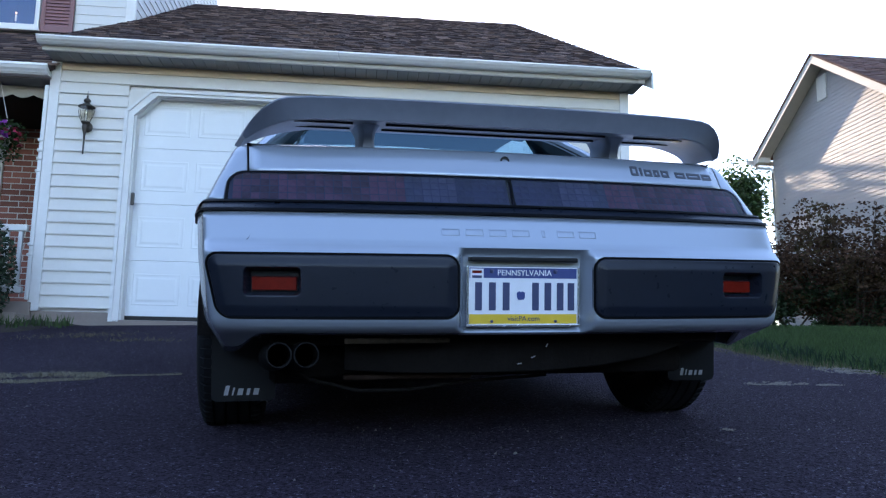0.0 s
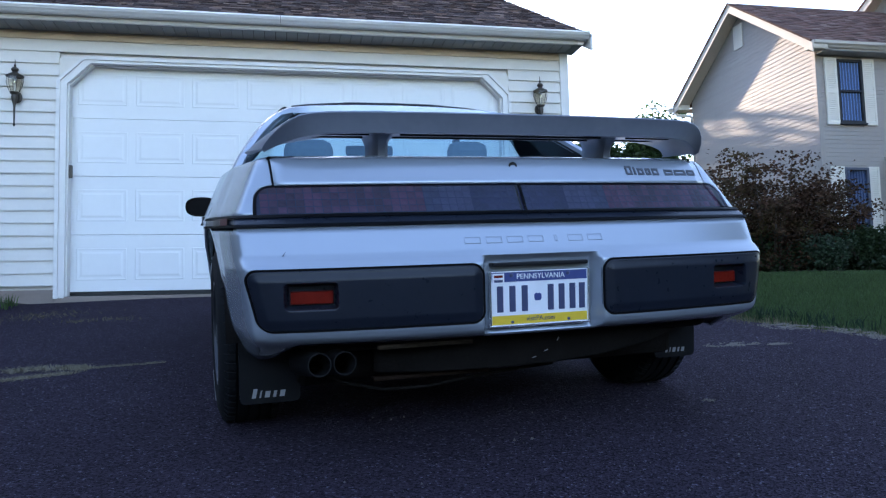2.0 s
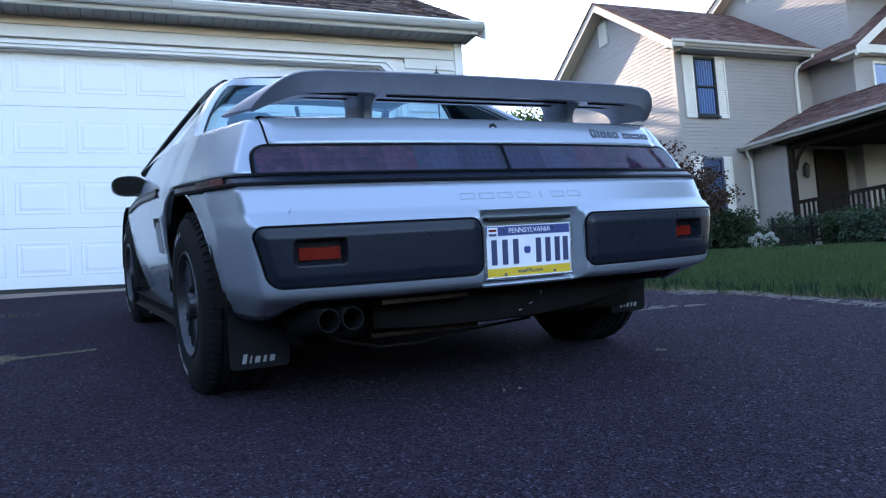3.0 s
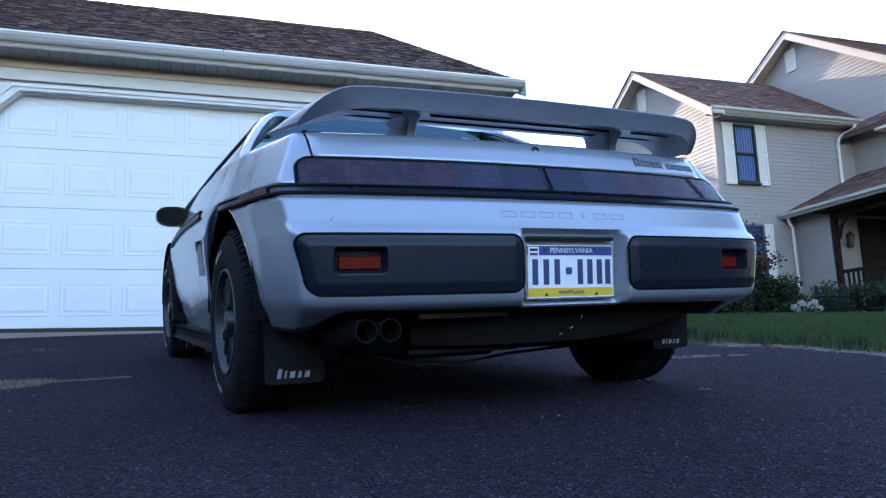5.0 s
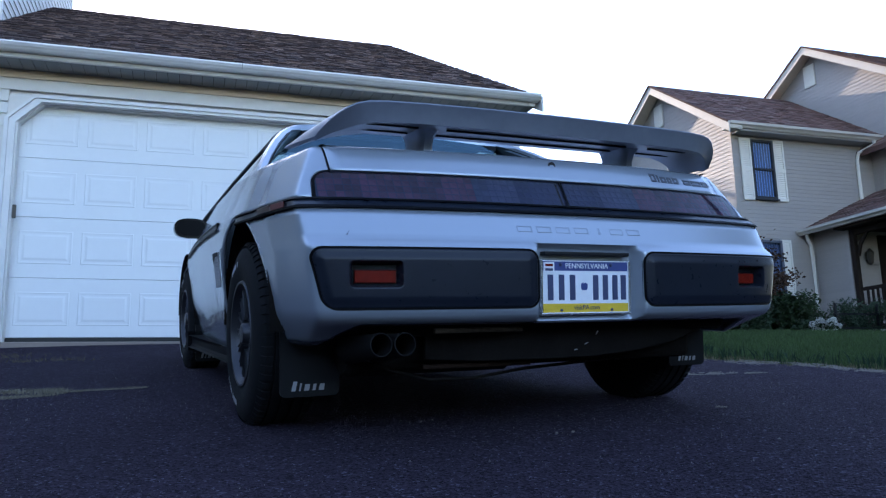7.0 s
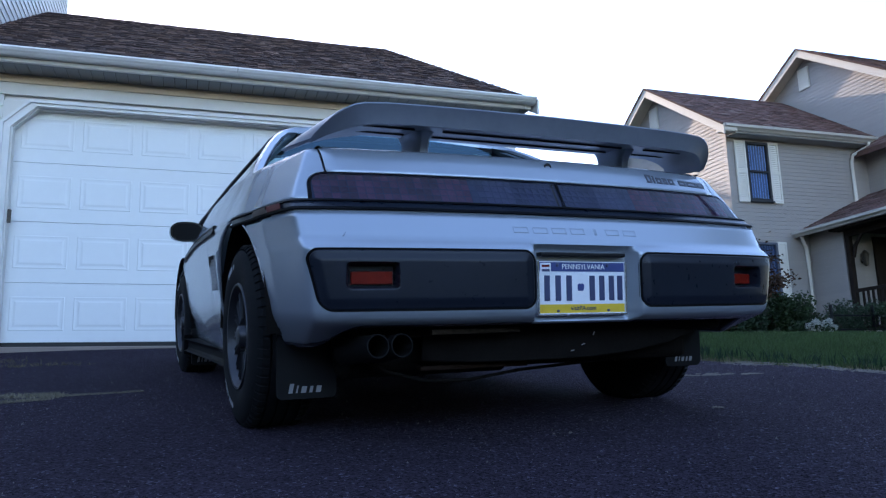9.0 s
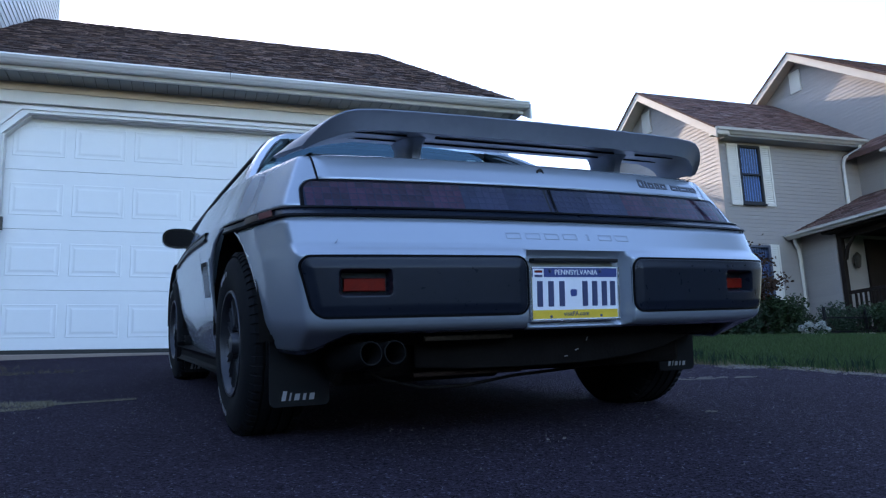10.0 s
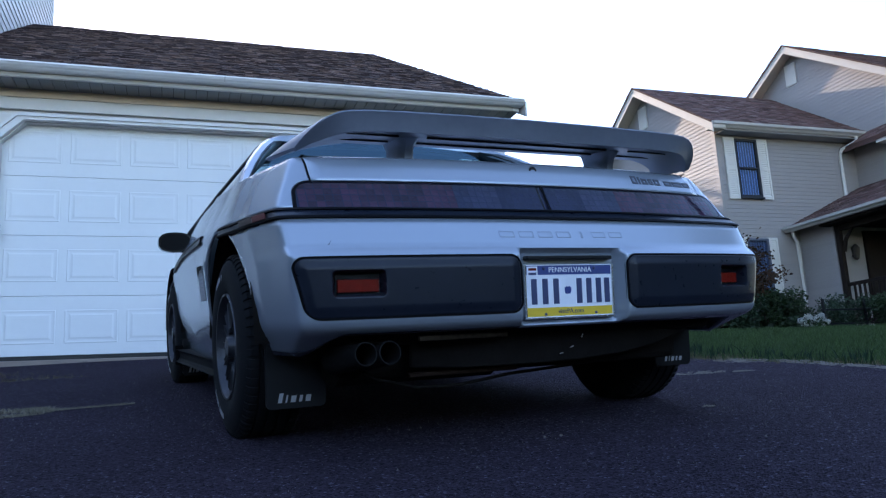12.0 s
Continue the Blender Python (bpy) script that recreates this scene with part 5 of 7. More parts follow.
# eaves: gutter with a moulded face, fascia, vented soffit
GL, GR = -0.968, 4.852
gut = [(-0.30, 3.140), (-0.372, 3.140), (-0.380, 3.147), (-0.388, 3.150), (-0.394, 3.158), (-0.410, 3.170), (-0.419, 3.186), (-0.424, 3.190), (-0.424, 3.204), (-0.412, 3.204), (-0.405, 3.194), (-0.31, 3.152), (-0.30, 3.20), (-0.29, 3.20)]
bm = bmesh.new()
extrude(bm, gut, "x", GL, 1.78)
part("gutter", bm, ALU, house, "white aluminium gutter with weather streaks")
bm = bmesh.new()
extrude(bm, gut, "x", 1.784, GR)
part("gutter", bm, ALU, house)
for xx in (GL, GR):
    bm = bmesh.new()
    extrude(bm, [p for p in gut[:10]] + [(-0.29, 3.204)], "x", xx - 0.003, xx + 0.003)
    part("gutter_end", bm, ALU, house)
boxpart("fascia", GL + 0.02, GR - 0.02, -0.300, -0.270, 3.104, 3.18, WHITE, house, 0.003)
boxpart("fascia_bead", GL + 0.02, GR - 0.09, -0.312, -0.300, 3.098, 3.147, CREAM_TRIM, house, 0.003)
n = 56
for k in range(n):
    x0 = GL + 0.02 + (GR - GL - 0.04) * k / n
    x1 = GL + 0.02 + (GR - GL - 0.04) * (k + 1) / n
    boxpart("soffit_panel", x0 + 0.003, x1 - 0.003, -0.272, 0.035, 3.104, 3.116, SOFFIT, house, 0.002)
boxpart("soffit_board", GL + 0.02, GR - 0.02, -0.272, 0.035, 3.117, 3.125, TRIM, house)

# roof deck
def roof_slab(name, corners, thick, material, parent):
    bm = bmesh.new()
    top = [bm.verts.new(c) for c in corners]
    bot = [bm.verts.new((c[0], c[1], c[2] - thick)) for c in corners]
    bm.faces.new(top)
    bm.faces.new(bot[::-1])
    for k in range(len(corners)):
        bm.faces.new((top[k], bot[k], bot[(k + 1) % len(corners)], top[(k + 1) % len(corners)]))
    return part(name, bm, material, parent)


SL = (RIDGE_Z - EAVE_Z) / (RIDGE_Y - EAVE_Y)
RR = 4.45          # right end of the ridge
roof_main = roof_slab("roof", [(GL, EAVE_Y - 0.02, EAVE_Z), (GR + 0.02, EAVE_Y - 0.02, EAVE_Z), (RR + 0.02, RIDGE_Y, RIDGE_Z - 0.01), (-0.70, RIDGE_Y, RIDGE_Z - 0.01), (-0.70, 1.48, EAVE_Z + SL * (1.48 - EAVE_Y) - 0.01), (-0.86, 0.1, EAVE_Z + SL * (0.1 - EAVE_Y) - 0.01)], 0.03, SHINGLE, house)
roof_main["label"] = "brown asphalt shingle roof"
roof_slab("back_roof", [(-6.0, 9.2, EAVE_Z), (-6.0, RIDGE_Y, RIDGE_Z - 0.012), (RR, RIDGE_Y, RIDGE_Z - 0.012), (4.1, 9.2, EAVE_Z)], 0.10, SHINGLE, house)
bm = bmesh.new()
a, b = Vector((GR + 0.02, EAVE_Y - 0.02, EAVE_Z)), Vector((RR + 0.02, RIDGE_Y, RIDGE_Z - 0.01))
vs = [bm.verts.new(p) for p in (a, b, b + Vector((0, 0, -0.17)), a + Vector((0, 0, -0.17)))]
vs2 = [bm.verts.new(v.co + Vector((0.02, 0, 0))) for v in vs]
bm.faces.new(vs)
bm.faces.new(vs2[::-1])
for k in range(4):
    bm.faces.new((vs[k], vs2[k], vs2[(k + 1) % 4], vs[(k + 1) % 4]))
part("rake_board", bm, WHITE, house)

# upper storey behind the garage roof
US_X, US_Y, US_B = -0.70, 1.50, 6.15
boxpart("upper_core", -8.0, US_X - 0.02, US_Y + 0.03, US_B, 3.0, 8.0, SIDING3, house)
boxpart("corner_board", US_X - 0.10, US_X + 0.015, US_Y - 0.015, US_Y + 0.03, 3.9, 8.0, WHITE, house, 0.004)
boxpart("corner_board", US_X - 0.015, US_X + 0.015, US_B - 0.10, US_B + 0.015, 5.0, 8.0, WHITE, house, 0.004)
roof_slab("upper_roof", [(-8.3, US_Y - 0.35, 7.95), (US_X + 0.3, US_Y - 0.35, 7.95), (US_X + 0.3, 3.82, 9.3), (-8.3, 3.82, 9.3)], 0.12, SHINGLE, house)
roof_slab("upper_roof", [(-8.3, US_B + 0.35, 7.95), (-8.3, 3.82, 9.3), (US_X + 0.3, 3.82, 9.3), (US_X + 0.3, US_B + 0.35, 7.95)], 0.12, SHINGLE, house)
bm = bmesh.new()
extrude(bm, [(US_Y, 7.9), (US_B, 7.9), (3.82, 9.2)], "x", US_X - 0.15, US_X)
part("gable_wall", bm, SIDING3, house)
# lap boards of the upper walls
for k in range(35):
    z = 4.05 + k * 0.1135
    bm = bmesh.new()
    extrude(bm, [(US_X, z), (US_X + 0.018, z), (US_X + 0.006, z + 0.118), (US_X, z + 0.118)], "y", US_Y + 0.03, US_B - 0.10)
    part("side_plank", bm, SIDING3, house)

# window with shutters in the upper storey
SLATE = mat("slate_blind", (0.075, 0.085, 0.115), 0.7, 0, 0.1, 5)


def window(x0, x1, z0, z1, y, frame_m, parent, curtain_m=CURTAIN):
    w = thing("window")
    w.parent = parent
    for a, b, c, d in ((x0 - 0.05, x0, z0 - 0.05, z1 + 0.05), (x1, x1 + 0.05, z0 - 0.05, z1 + 0.05), (x0, x1, z0 - 0.05, z0), (x0, x1, z1, z1 + 0.05), (x0, x1, (z0 + z1) / 2 - 0.02, (z0 + z1) / 2 + 0.02)):
        boxpart("window_frame", a, b, y - 0.045, y + 0.02, c, d, frame_m, w, 0.004)
    boxpart("window_sill", x0 - 0.07, x1 + 0.07, y - 0.075, y, z0 - 0.085, z0 - 0.05, frame_m, w, 0.004)
    p = boxpart("pane", x0, x1, y - 0.012, y - 0.008, z0, z1, PANE, w)
    p.visible_shadow = False
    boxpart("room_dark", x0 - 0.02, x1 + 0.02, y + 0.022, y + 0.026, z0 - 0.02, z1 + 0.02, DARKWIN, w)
    bm = bmesh.new()
    n_ = 40
    grid(bm, [[(x0 + (x1 - x0) * i / n_, y + 0.012 + 0.0035 * math.sin(i * 1.1), z) for i in range(n_ + 1)] for z in (z0, z1)])
    part("curtain", bm, curtain_m, w, "curtain behind the glass", True)
    return w


def shutter(x0, x1, z0, z1, y, material, parent):
    s = boxpart("shutter", x0, x1, y - 0.012, y, z0, z1, material, parent, 0.002)
    for a, b, c, d in ((x0, x0 + 0.045, z0, z1), (x1 - 0.045, x1, z0, z1), (x0 + 0.045, x1 - 0.045, z0, z0 + 0.07), (x0 + 0.045, x1 - 0.045, z1 - 0.06, z1), (x0 + 0.045, x1 - 0.045, (z0 + z1) / 2 - 0.04, (z0 + z1) / 2 + 0.04)):
        boxpart("stile", a, b, y - 0.030, y - 0.012, c, d, material, s, 0.002)
    n_ = int((z1 - z0) / 0.045)
    vs, fc = [], []
    for k in range(n_):
        z = z0 + 0.07 + (z1 - z0 - 0.13) * k / n_
        n0 = len(vs)
        vs += [(x0 + 0.045, y - 0.026, z), (x1 - 0.045, y - 0.026, z), (x1 - 0.045, y - 0.013, z + 0.034), (x0 + 0.045, y - 0.013, z + 0.034), (x0 + 0.045, y - 0.020, z - 0.004), (x1 - 0.045, y - 0.020, z - 0.004)]
        fc += [(n0, n0 + 1, n0 + 2, n0 + 3), (n0, n0 + 4, n0 + 5, n0 + 1)]
    tagged(raw("louvres", vs, fc, material, s), kind="stuff")


DUSK = mat("blue_grey_curtain", (0.075, 0.112, 0.165), 0.9, 0, 0.35, 9, stretch=(3, 3, 0.15))
win = window(-2.75, -1.80, 4.10, 5.50, US_Y, WHITE, house, DUSK)
shutter(-1.735, -1.375, 4.02, 5.56, US_Y - 0.01, SHUTTER_RED, house)
bm = bmesh.new()
tube(bm, [(-2.02, 1.497, 4.14), (-2.02, 1.497, 4.22)], 0.012, 8)
part("window_candle", bm, WHITE, win, "electric window candle")
bm = bmesh.new()
bmesh.ops.create_uvsphere(bm, u_segments=10, v_segments=8, radius=0.011, matrix=Matrix.Translation((-2.02, 1.493, 4.24)))
part("candle_bulb", bm, glow("candle_glow", (1.0, 0.42, 0.12), 0.9), win)

# porch beside the garage: low roof, brick wall, post, rail
PX = WL - 0.03
porch_top = roof_slab("porch_roof", [(-6.0, -0.12, 3.02), (PX + 0.03, -0.12, 3.02), (-0.90, 0.1, 3.15), (-0.70, 1.48, 3.98), (-6.0, 1.48, 3.98)], 0.06, SHINGLE, house)
bm = bmesh.new()
extrude(bm, [((a_ + 0.30) * 1.15 - 0.05, (b_ - 3.204) * 1.5 + 3.014) for a_, b_ in gut], "x", -6.0, PX + 0.03)
part("porch_gutter", bm, ALU, house)
boxpart("porch_fascia", -6.0, PX + 0.02, -0.055, -0.025, 2.915, 2.995, CREAM_TRIM, house)
boxpart("porch_soffit", -6.0, PX + 0.02, -0.026, 0.205, 2.915, 2.93, SOFFIT, house)
boxpart("porch_ceiling", -6.0, PX, 0.22, 1.5, 2.86, 2.90, DARKWOOD, house)
bm = bmesh.new()
pts = [(-3.0, 2.935)]
x = -3.0
while x < PX - 0.02:
    for k in range(8):
        t = k / 8
        pts.append((min(x + 0.2 * t, PX - 0.012), 2.83 - 0.035 * math.sin(math.pi * t)))
    x += 0.2
pts += [(PX - 0.01, 2.83), (PX - 0.01, 2.935)]
extrude(bm, pts, "y", 0.20, 0.215)
part("scalloped_valance", bm, CREAM_TRIM, house)
boxpart("porch_wall", -6.0, WL + 0.02, 1.50, 1.6, 0.4, 2.9, MORTAR, house)
pp = boxpart("porch_post", -1.008, -0.966, -0.03, 0.03, 0.80, 2.86, WHITE, house, 0.01)
for z in (2.0, 2.2, 2.12, 2.3, 1.2, 1.3):
    boxpart("post_ring", -1.020, -0.964, -0.04, 0.04, z, z + 0.03, WHITE, pp, 0.008)
boxpart("porch_floor", -6.0, WL, -0.05, 1.5, 0.45, 0.78, CONCRETE, house, 0.01)
boxpart("porch_step", -1.5, WL, -0.35, -0.05, 0.35, 0.66, CONCRETE, house, 0.01)
for z in (1.44, 0.86):
    boxpart("porch_rail", -3.5, -1.045, -0.015, 0.04, z, z + 0.06, WHITE, house, 0.005)
for k in range(20):
    boxpart("baluster", -3.4 + k * 0.12, -3.365 + k * 0.12, 0.0, 0.03, 0.92, 1.44, WHITE, house)
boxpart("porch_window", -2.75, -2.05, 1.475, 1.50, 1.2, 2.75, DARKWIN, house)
boxpart("window_frame", -2.05, -1.98, 1.46, 1.50, 1.15, 2.80, WHITE, house, 0.004)

# wall lanterns
def lantern(x, z):
    t = thing("wall_lantern", Matrix.Translation((x, -0.02, z)) @ Matrix.Diagonal((0.86, 0.86, 1.0, 1.0)), "weathered bronze carriage lantern with clear glass on the siding", "lamp", "garage lanterns")
    bm = bmesh.new()
    revolve(bm, [(0.0, 0.0), (0.045, 0.0), (0.052, -0.010), (0.03, -0.018), (0.0, -0.02)], "y", (0, 0, -0.34 + 0.12), 20)
    part("wall_plate", bm, BRONZE, t)
    bm = bmesh.new()
    tube(bm, [(0, -0.01, -0.22), (0, -0.06, -0.235), (0, -0.095, -0.215), (0, -0.095, -0.19)], [0.012, 0.012, 0.014, 0.03], 10)
    part("arm", bm, BRONZE, t, "", True)
    bm = bmesh.new()
    revolve(bm, [(0.0, -0.505), (0.007, -0.50), (0.012, -0.487), (0.006, -0.472), (0.008, -0.46), (0.010, -0.36), (0.012, -0.31), (0.028, -0.265), (0.034, -0.235), (0.026, -0.215), (0.047, -0.197), (0.047, -0.188), (0.0, -0.186)], "z", (0, -0.095, 0), 16)
    part("finial_stem", bm, BRONZE, t, "", True)
    bm = bmesh.new()
    revolve(bm, [(0.047, -0.186), (0.070, -0.14), (0.083, -0.09), (0.080, -0.045)], "z", (0, -0.095, 0), 6, cap=False)
    part("glass_body", bm, LAMPGLASS, t)
    for k in range(6):
        a = 2 * math.pi * k / 6
        bm = bmesh.new()
        tube(bm, [(0.047 * math.cos(a), -0.095 + 0.047 * math.sin(a), -0.186), (0.071 * math.cos(a), -0.095 + 0.071 * math.sin(a), -0.14), (0.084 * math.cos(a), -0.095 + 0.084 * math.sin(a), -0.09), (0.081 * math.cos(a), -0.095 + 0.081 * math.sin(a), -0.045)], 0.003, 6)
        part("glazing_bar", bm, BRONZE, t)
    bm = bmesh.new()
    revolve(bm, [(0.0, 0.115), (0.004, 0.11), (0.005, 0.075), (0.011, 0.066), (0.012, 0.058), (0.006, 0.048), (0.020, 0.040), (0.036, 0.026), (0.038, 0.014), (0.024, 0.002), (0.030, -0.008), (0.055, -0.022), (0.086, -0.038), (0.088, -0.046), (0.0, -0.046)], "z", (0, -0.095, 0), 18)
    part("cap", bm, BRONZE, t, "", True)
    bm = bmesh.new()
    tube(bm, [(0, -0.095, -0.186), (0, -0.095, -0.11)], 0.010, 8)
    part("candle_sleeve", bm, WHITE, t)
    bm = bmesh.new()
    revolve(bm, [(0.0, -0.045), (0.008, -0.06), (0.013, -0.085), (0.009, -0.11)], "z", (0, -0.095, 0), 10)
    part("bulb", bm, CHROME, t)
    return t


lantern(-0.578, 2.677)
lantern(4.41, 2.703)

# hanging flower basket under the porch roof
basket = thing("flower_basket", Matrix.Translation((-1.47, 0.10, 2.34)), "white hanging basket of purple and crimson petunias under the porch roof", "hanging plant")
bm = bmesh.new()
revolve(bm, [(0.0, -0.16), (0.10, -0.16), (0.14, 0.0), (0.15, 0.01), (0.14, 0.015), (0.0, 0.0)], "z", (0, 0, 0), 20)
part("pot", bm, WHITE, basket, "", True)
for a in (0.3, 2.4, 4.5):
    bm = bmesh.new()
    tube(bm, [(0.14 * math.cos(a), 0.14 * math.sin(a), 0.01), (0, 0, 0.58)], 0.003, 5)
    part("hanger_wire", bm, WHITE, basket)


def leaf_cloud(name, pts, size, material, parent=None, seed=1, label="", flat=0.35):
    """Many small folded leaves, one pair of triangles each, at the points."""
    rnd = random.Random(seed)
    vs, fc = [], []
    for p in pts:
        a, t = rnd.uniform(0, 2 * math.pi), rnd.uniform(-1, 1)
        d = Vector((math.cos(a), math.sin(a), t * 0.8)).normalized()
        u = d.orthogonal().normalized()
        u.rotate(Matrix.Rotation(rnd.uniform(0, 6.28), 3, d))
        s = size * rnd.uniform(0.6, 1.3)
        n0 = len(vs)
        p = Vector(p)
        vs += [p - d * s * 0.5, p + u * s * 0.32 + Vector((0, 0, s * 0.08)), p + d * s * 0.5, p - u * s * 0.32 + Vector((0, 0, s * 0.08))]
        fc += [(n0, n0 + 1, n0 + 2), (n0, n0 + 2, n0 + 3)]
    return tagged(raw(name, vs, fc, material, parent, label), label, kind="stuff")


def blob_points(n, centre, radius, seed, shell=0.45):
    rnd = random.Random(seed)
    out = []
    while len(out) < n:
        p = Vector((rnd.uniform(-1, 1), rnd.uniform(-1, 1), rnd.uniform(-1, 1)))
        l = p.length
        if l > 1 or l < shell * rnd.random():
            continue
        out.append((centre[0] + p.x * radius[0], centre[1] + p.y * radius[1], centre[2] + p.z * radius[2]))
    return out


leaf_cloud("foliage", blob_points(450, (0.05, 0, 0.06), (0.24, 0.22, 0.16), 3), 0.05, LEAF, basket, 3)
leaf_cloud("trailing_leaves", blob_points(150, (0.16, -0.05, -0.10), (0.12, 0.1, 0.16), 4), 0.045, LEAF, basket, 4)
leaf_cloud("purple_blooms", blob_points(60, (-0.02, -0.08, 0.05), (0.2, 0.16, 0.16), 5), 0.07, PETAL_P, basket, 5)
leaf_cloud("crimson_blooms", blob_points(26, (0.14, -0.06, 0.0), (0.14, 0.12, 0.16), 6), 0.06, PETAL_R, basket, 6)

# evergreen beside the porch
yew = thing("evergreen_shrub", Matrix.Translation((-1.36, -0.45, land(-1.36, -0.45))), "dark clipped evergreen shrub beside the porch step", "shrub")
bm = bmesh.new()
for a in range(5):
    tube(bm, [(0, 0, -0.02), (0.12 * math.cos(a * 1.3), 0.12 * math.sin(a * 1.3), 0.5), (0.2 * math.cos(a * 1.3), 0.2 * math.sin(a * 1.3), 0.9)], [0.02, 0.014, 0.006], 6)
part("stems", bm, BARK, yew)
leaf_cloud("needles", blob_points(5200, (0, 0, 0.52), (0.42, 0.42, 0.58), 8, 0.85), 0.045, YEW, yew, 8)

# ---------------------------------------------------------------- neighbouring house
nb = thing("house", None, "two-storey tan-sided house with brown roofs and cream shutters", "house")
FX0, FX1, FY, FEZ = 12.0, 15.70, 5.45, 5.42
GB = 10.10               # back of the gabled wing
NZ = 0.55


def lap_wall(name, axis, const, z0, z1, out, limits, material, parent, pitch=0.084):
    """Lap boards on a wall, each a board of its own. axis: the way it runs; out: the side it faces; limits(z): its runs at the height z."""
    z = z0
    while z < z1 - 0.01:
        for lo, hi in limits(z + pitch * 0.5):
            if hi - lo < 0.03:
                continue
            vs = []
            for t in (lo, hi):
                for off, zz in ((0.0, z), (0.011, z), (0.003, z + pitch), (0.0, z + pitch)):
                    p = const + out * off
                    vs.append((t, p, zz) if axis == "x" else (p, t, zz))
            raw(name, vs, [(0, 1, 5, 4), (1, 2, 6, 5), (2, 3, 7, 6), (0, 3, 2, 1), (4, 5, 6, 7)], material, parent)
        z += pitch


def gable_limits(y0, y1, peak_y, peak_z, slope, back_slope):
    def f(z):
        h = peak_z - z
        lo, hi = max(y0, peak_y - h / slope), min(y1, peak_y + h / back_slope)
        return [(lo, hi)] if hi > lo else []
    return f


# lap boards on the front of the garage house's upper storey
lap_wall("front_plank", "x", US_Y + 0.012, 4.05, 8.0, -1, lambda z: [(-3.4, US_X - 0.10)] if z < 4.0 or z > 5.62 else [(-1.37, US_X - 0.10)], SIDING3, house, 0.1135)

# solid cores
bm = bmesh.new()
extrude(bm, [(FY, NZ), (GB, NZ), (GB, 5.58), (7.76, 7.08), (FY, 5.50)], "x", FX0 + 0.002, FX1 + 0.3)
wall_a = part("wall", bm, SIDING2, nb)
bm = bmesh.new()
extrude(bm, [(4.3, NZ), (12.0, NZ), (12.0, 5.12), (6.76, 8.08), (4.3, 6.50)], "x", 15.702, 22.0)
wall_b = part("wall", bm, SIDING2, nb)
lap_wall("siding_board", "y", FX0, NZ, 7.3, -1, gable_limits(FY, GB, 7.76, 7.06, 0.672, 0.624), SIDING2, wall_a)
lap_wall("siding_board", "x", FY, NZ, 5.30, -1, lambda z: [(FX0 + 0.06, 12.46), (12.97, FX1)] if (3.86 < z < 5.2 or z < 3.05) else [(FX0 + 0.06, FX1)], SIDING2, wall_a)
lap_wall("siding_board", "y", 15.70, NZ, 8.25, -1, gable_limits(4.3, 12.0, 6.76, 8.06, 0.641, 0.567), SIDING2, wall_b)
lap_wall("siding_board", "x", 4.3, 3.3, 6.4, -1, lambda z: [(15.76, 22.0)], SIDING2, wall_b)
for x0, y0 in ((FX0 - 0.03, FY - 0.03), (15.67, 4.27)):
    boxpart("corner_board", x0, x0 + 0.09, y0, y0 + 0.09, NZ, 5.40, SIDING2, nb, 0.004)

# roofs in courses
def course_roof(name, a0, a1, b0, b1, material, parent, expo=0.15, seed=0, thick=0.10):
    """A sloping roof between the eave a0-a1 and the ridge b0-b1, with stepped courses broken into tabs."""
    rnd = random.Random(seed)
    a0, a1, b0, b1 = map(Vector, (a0, a1, b0, b1))
    up = (b0 - a0)
    n = (a1 - a0).cross(up).normalized()
    if n.z < 0:
        n = -n
    rows = max(3, int(up.length / expo))
    slab = roof_slab(name, [tuple(p) for p in (a0, a1, b1, b0)], thick, material, parent)
    vs, fc = [], []
    for r in range(rows):
        t0, t1 = r / rows, min((r + 1.25) / rows, 1)
        l0, r0 = a0.lerp(b0, t0), a1.lerp(b1, t0)
        l1, r1 = a0.lerp(b0, t1), a1.lerp(b1, t1)
        width = (r0 - l0).length
        x = 0.0
        while x < width - 0.02:
            w = min(rnd.uniform(0.14, 0.34), width - x)
            h = 0.012 + rnd.choice((0.0, 0.006))
            f0, f1 = x / width, (x + w - 0.004) / width
            n0 = len(vs)
            vs += [l0.lerp(r0, f0) + n * 0.001, l0.lerp(r0, f1) + n * 0.001, l0.lerp(r0, f1) + n * h, l0.lerp(r0, f0) + n * h, l1.lerp(r1, f1) + n * 0.004, l1.lerp(r1, f0) + n * 0.004]
            fc += [(n0, n0 + 1, n0 + 2, n0 + 3), (n0 + 3, n0 + 2, n0 + 4, n0 + 5), (n0, n0 + 3, n0 + 5), (n0 + 1, n0 + 4, n0 + 2)]
            x += w
    tagged(raw("shingling", vs, fc, material, slab), kind="stuff")
    return slab


course_roof("roof", (FX0 - 0.37, 5.08, 5.40), (FX1, 5.08, 5.40), (FX0 - 0.37, 7.76, 7.20), (FX1 + 0.6, 7.76, 7.20), SHINGLE2, nb, seed=5, thick=0.03)
course_roof("roof", (FX1, 10.40, 5.55), (FX0 - 0.37, 10.40, 5.55), (FX1 + 0.6, 7.76, 7.195), (FX0 - 0.37, 7.76, 7.195), SHINGLE2, nb, 0.3, seed=6, thick=0.03)
course_roof("roof", (15.35, 3.95, 6.40), (22.0, 3.95, 6.40), (15.35, 6.76, 8.20), (22.0, 6.76, 8.20), SHINGLE2, nb, seed=7, thick=0.03)
course_roof("roof", (22.0, 12.4, 5.0), (15.35, 12.4, 5.0), (22.0, 6.76, 8.195), (15.35, 6.76, 8.195), SHINGLE2, nb, 0.3, seed=8, thick=0.03)


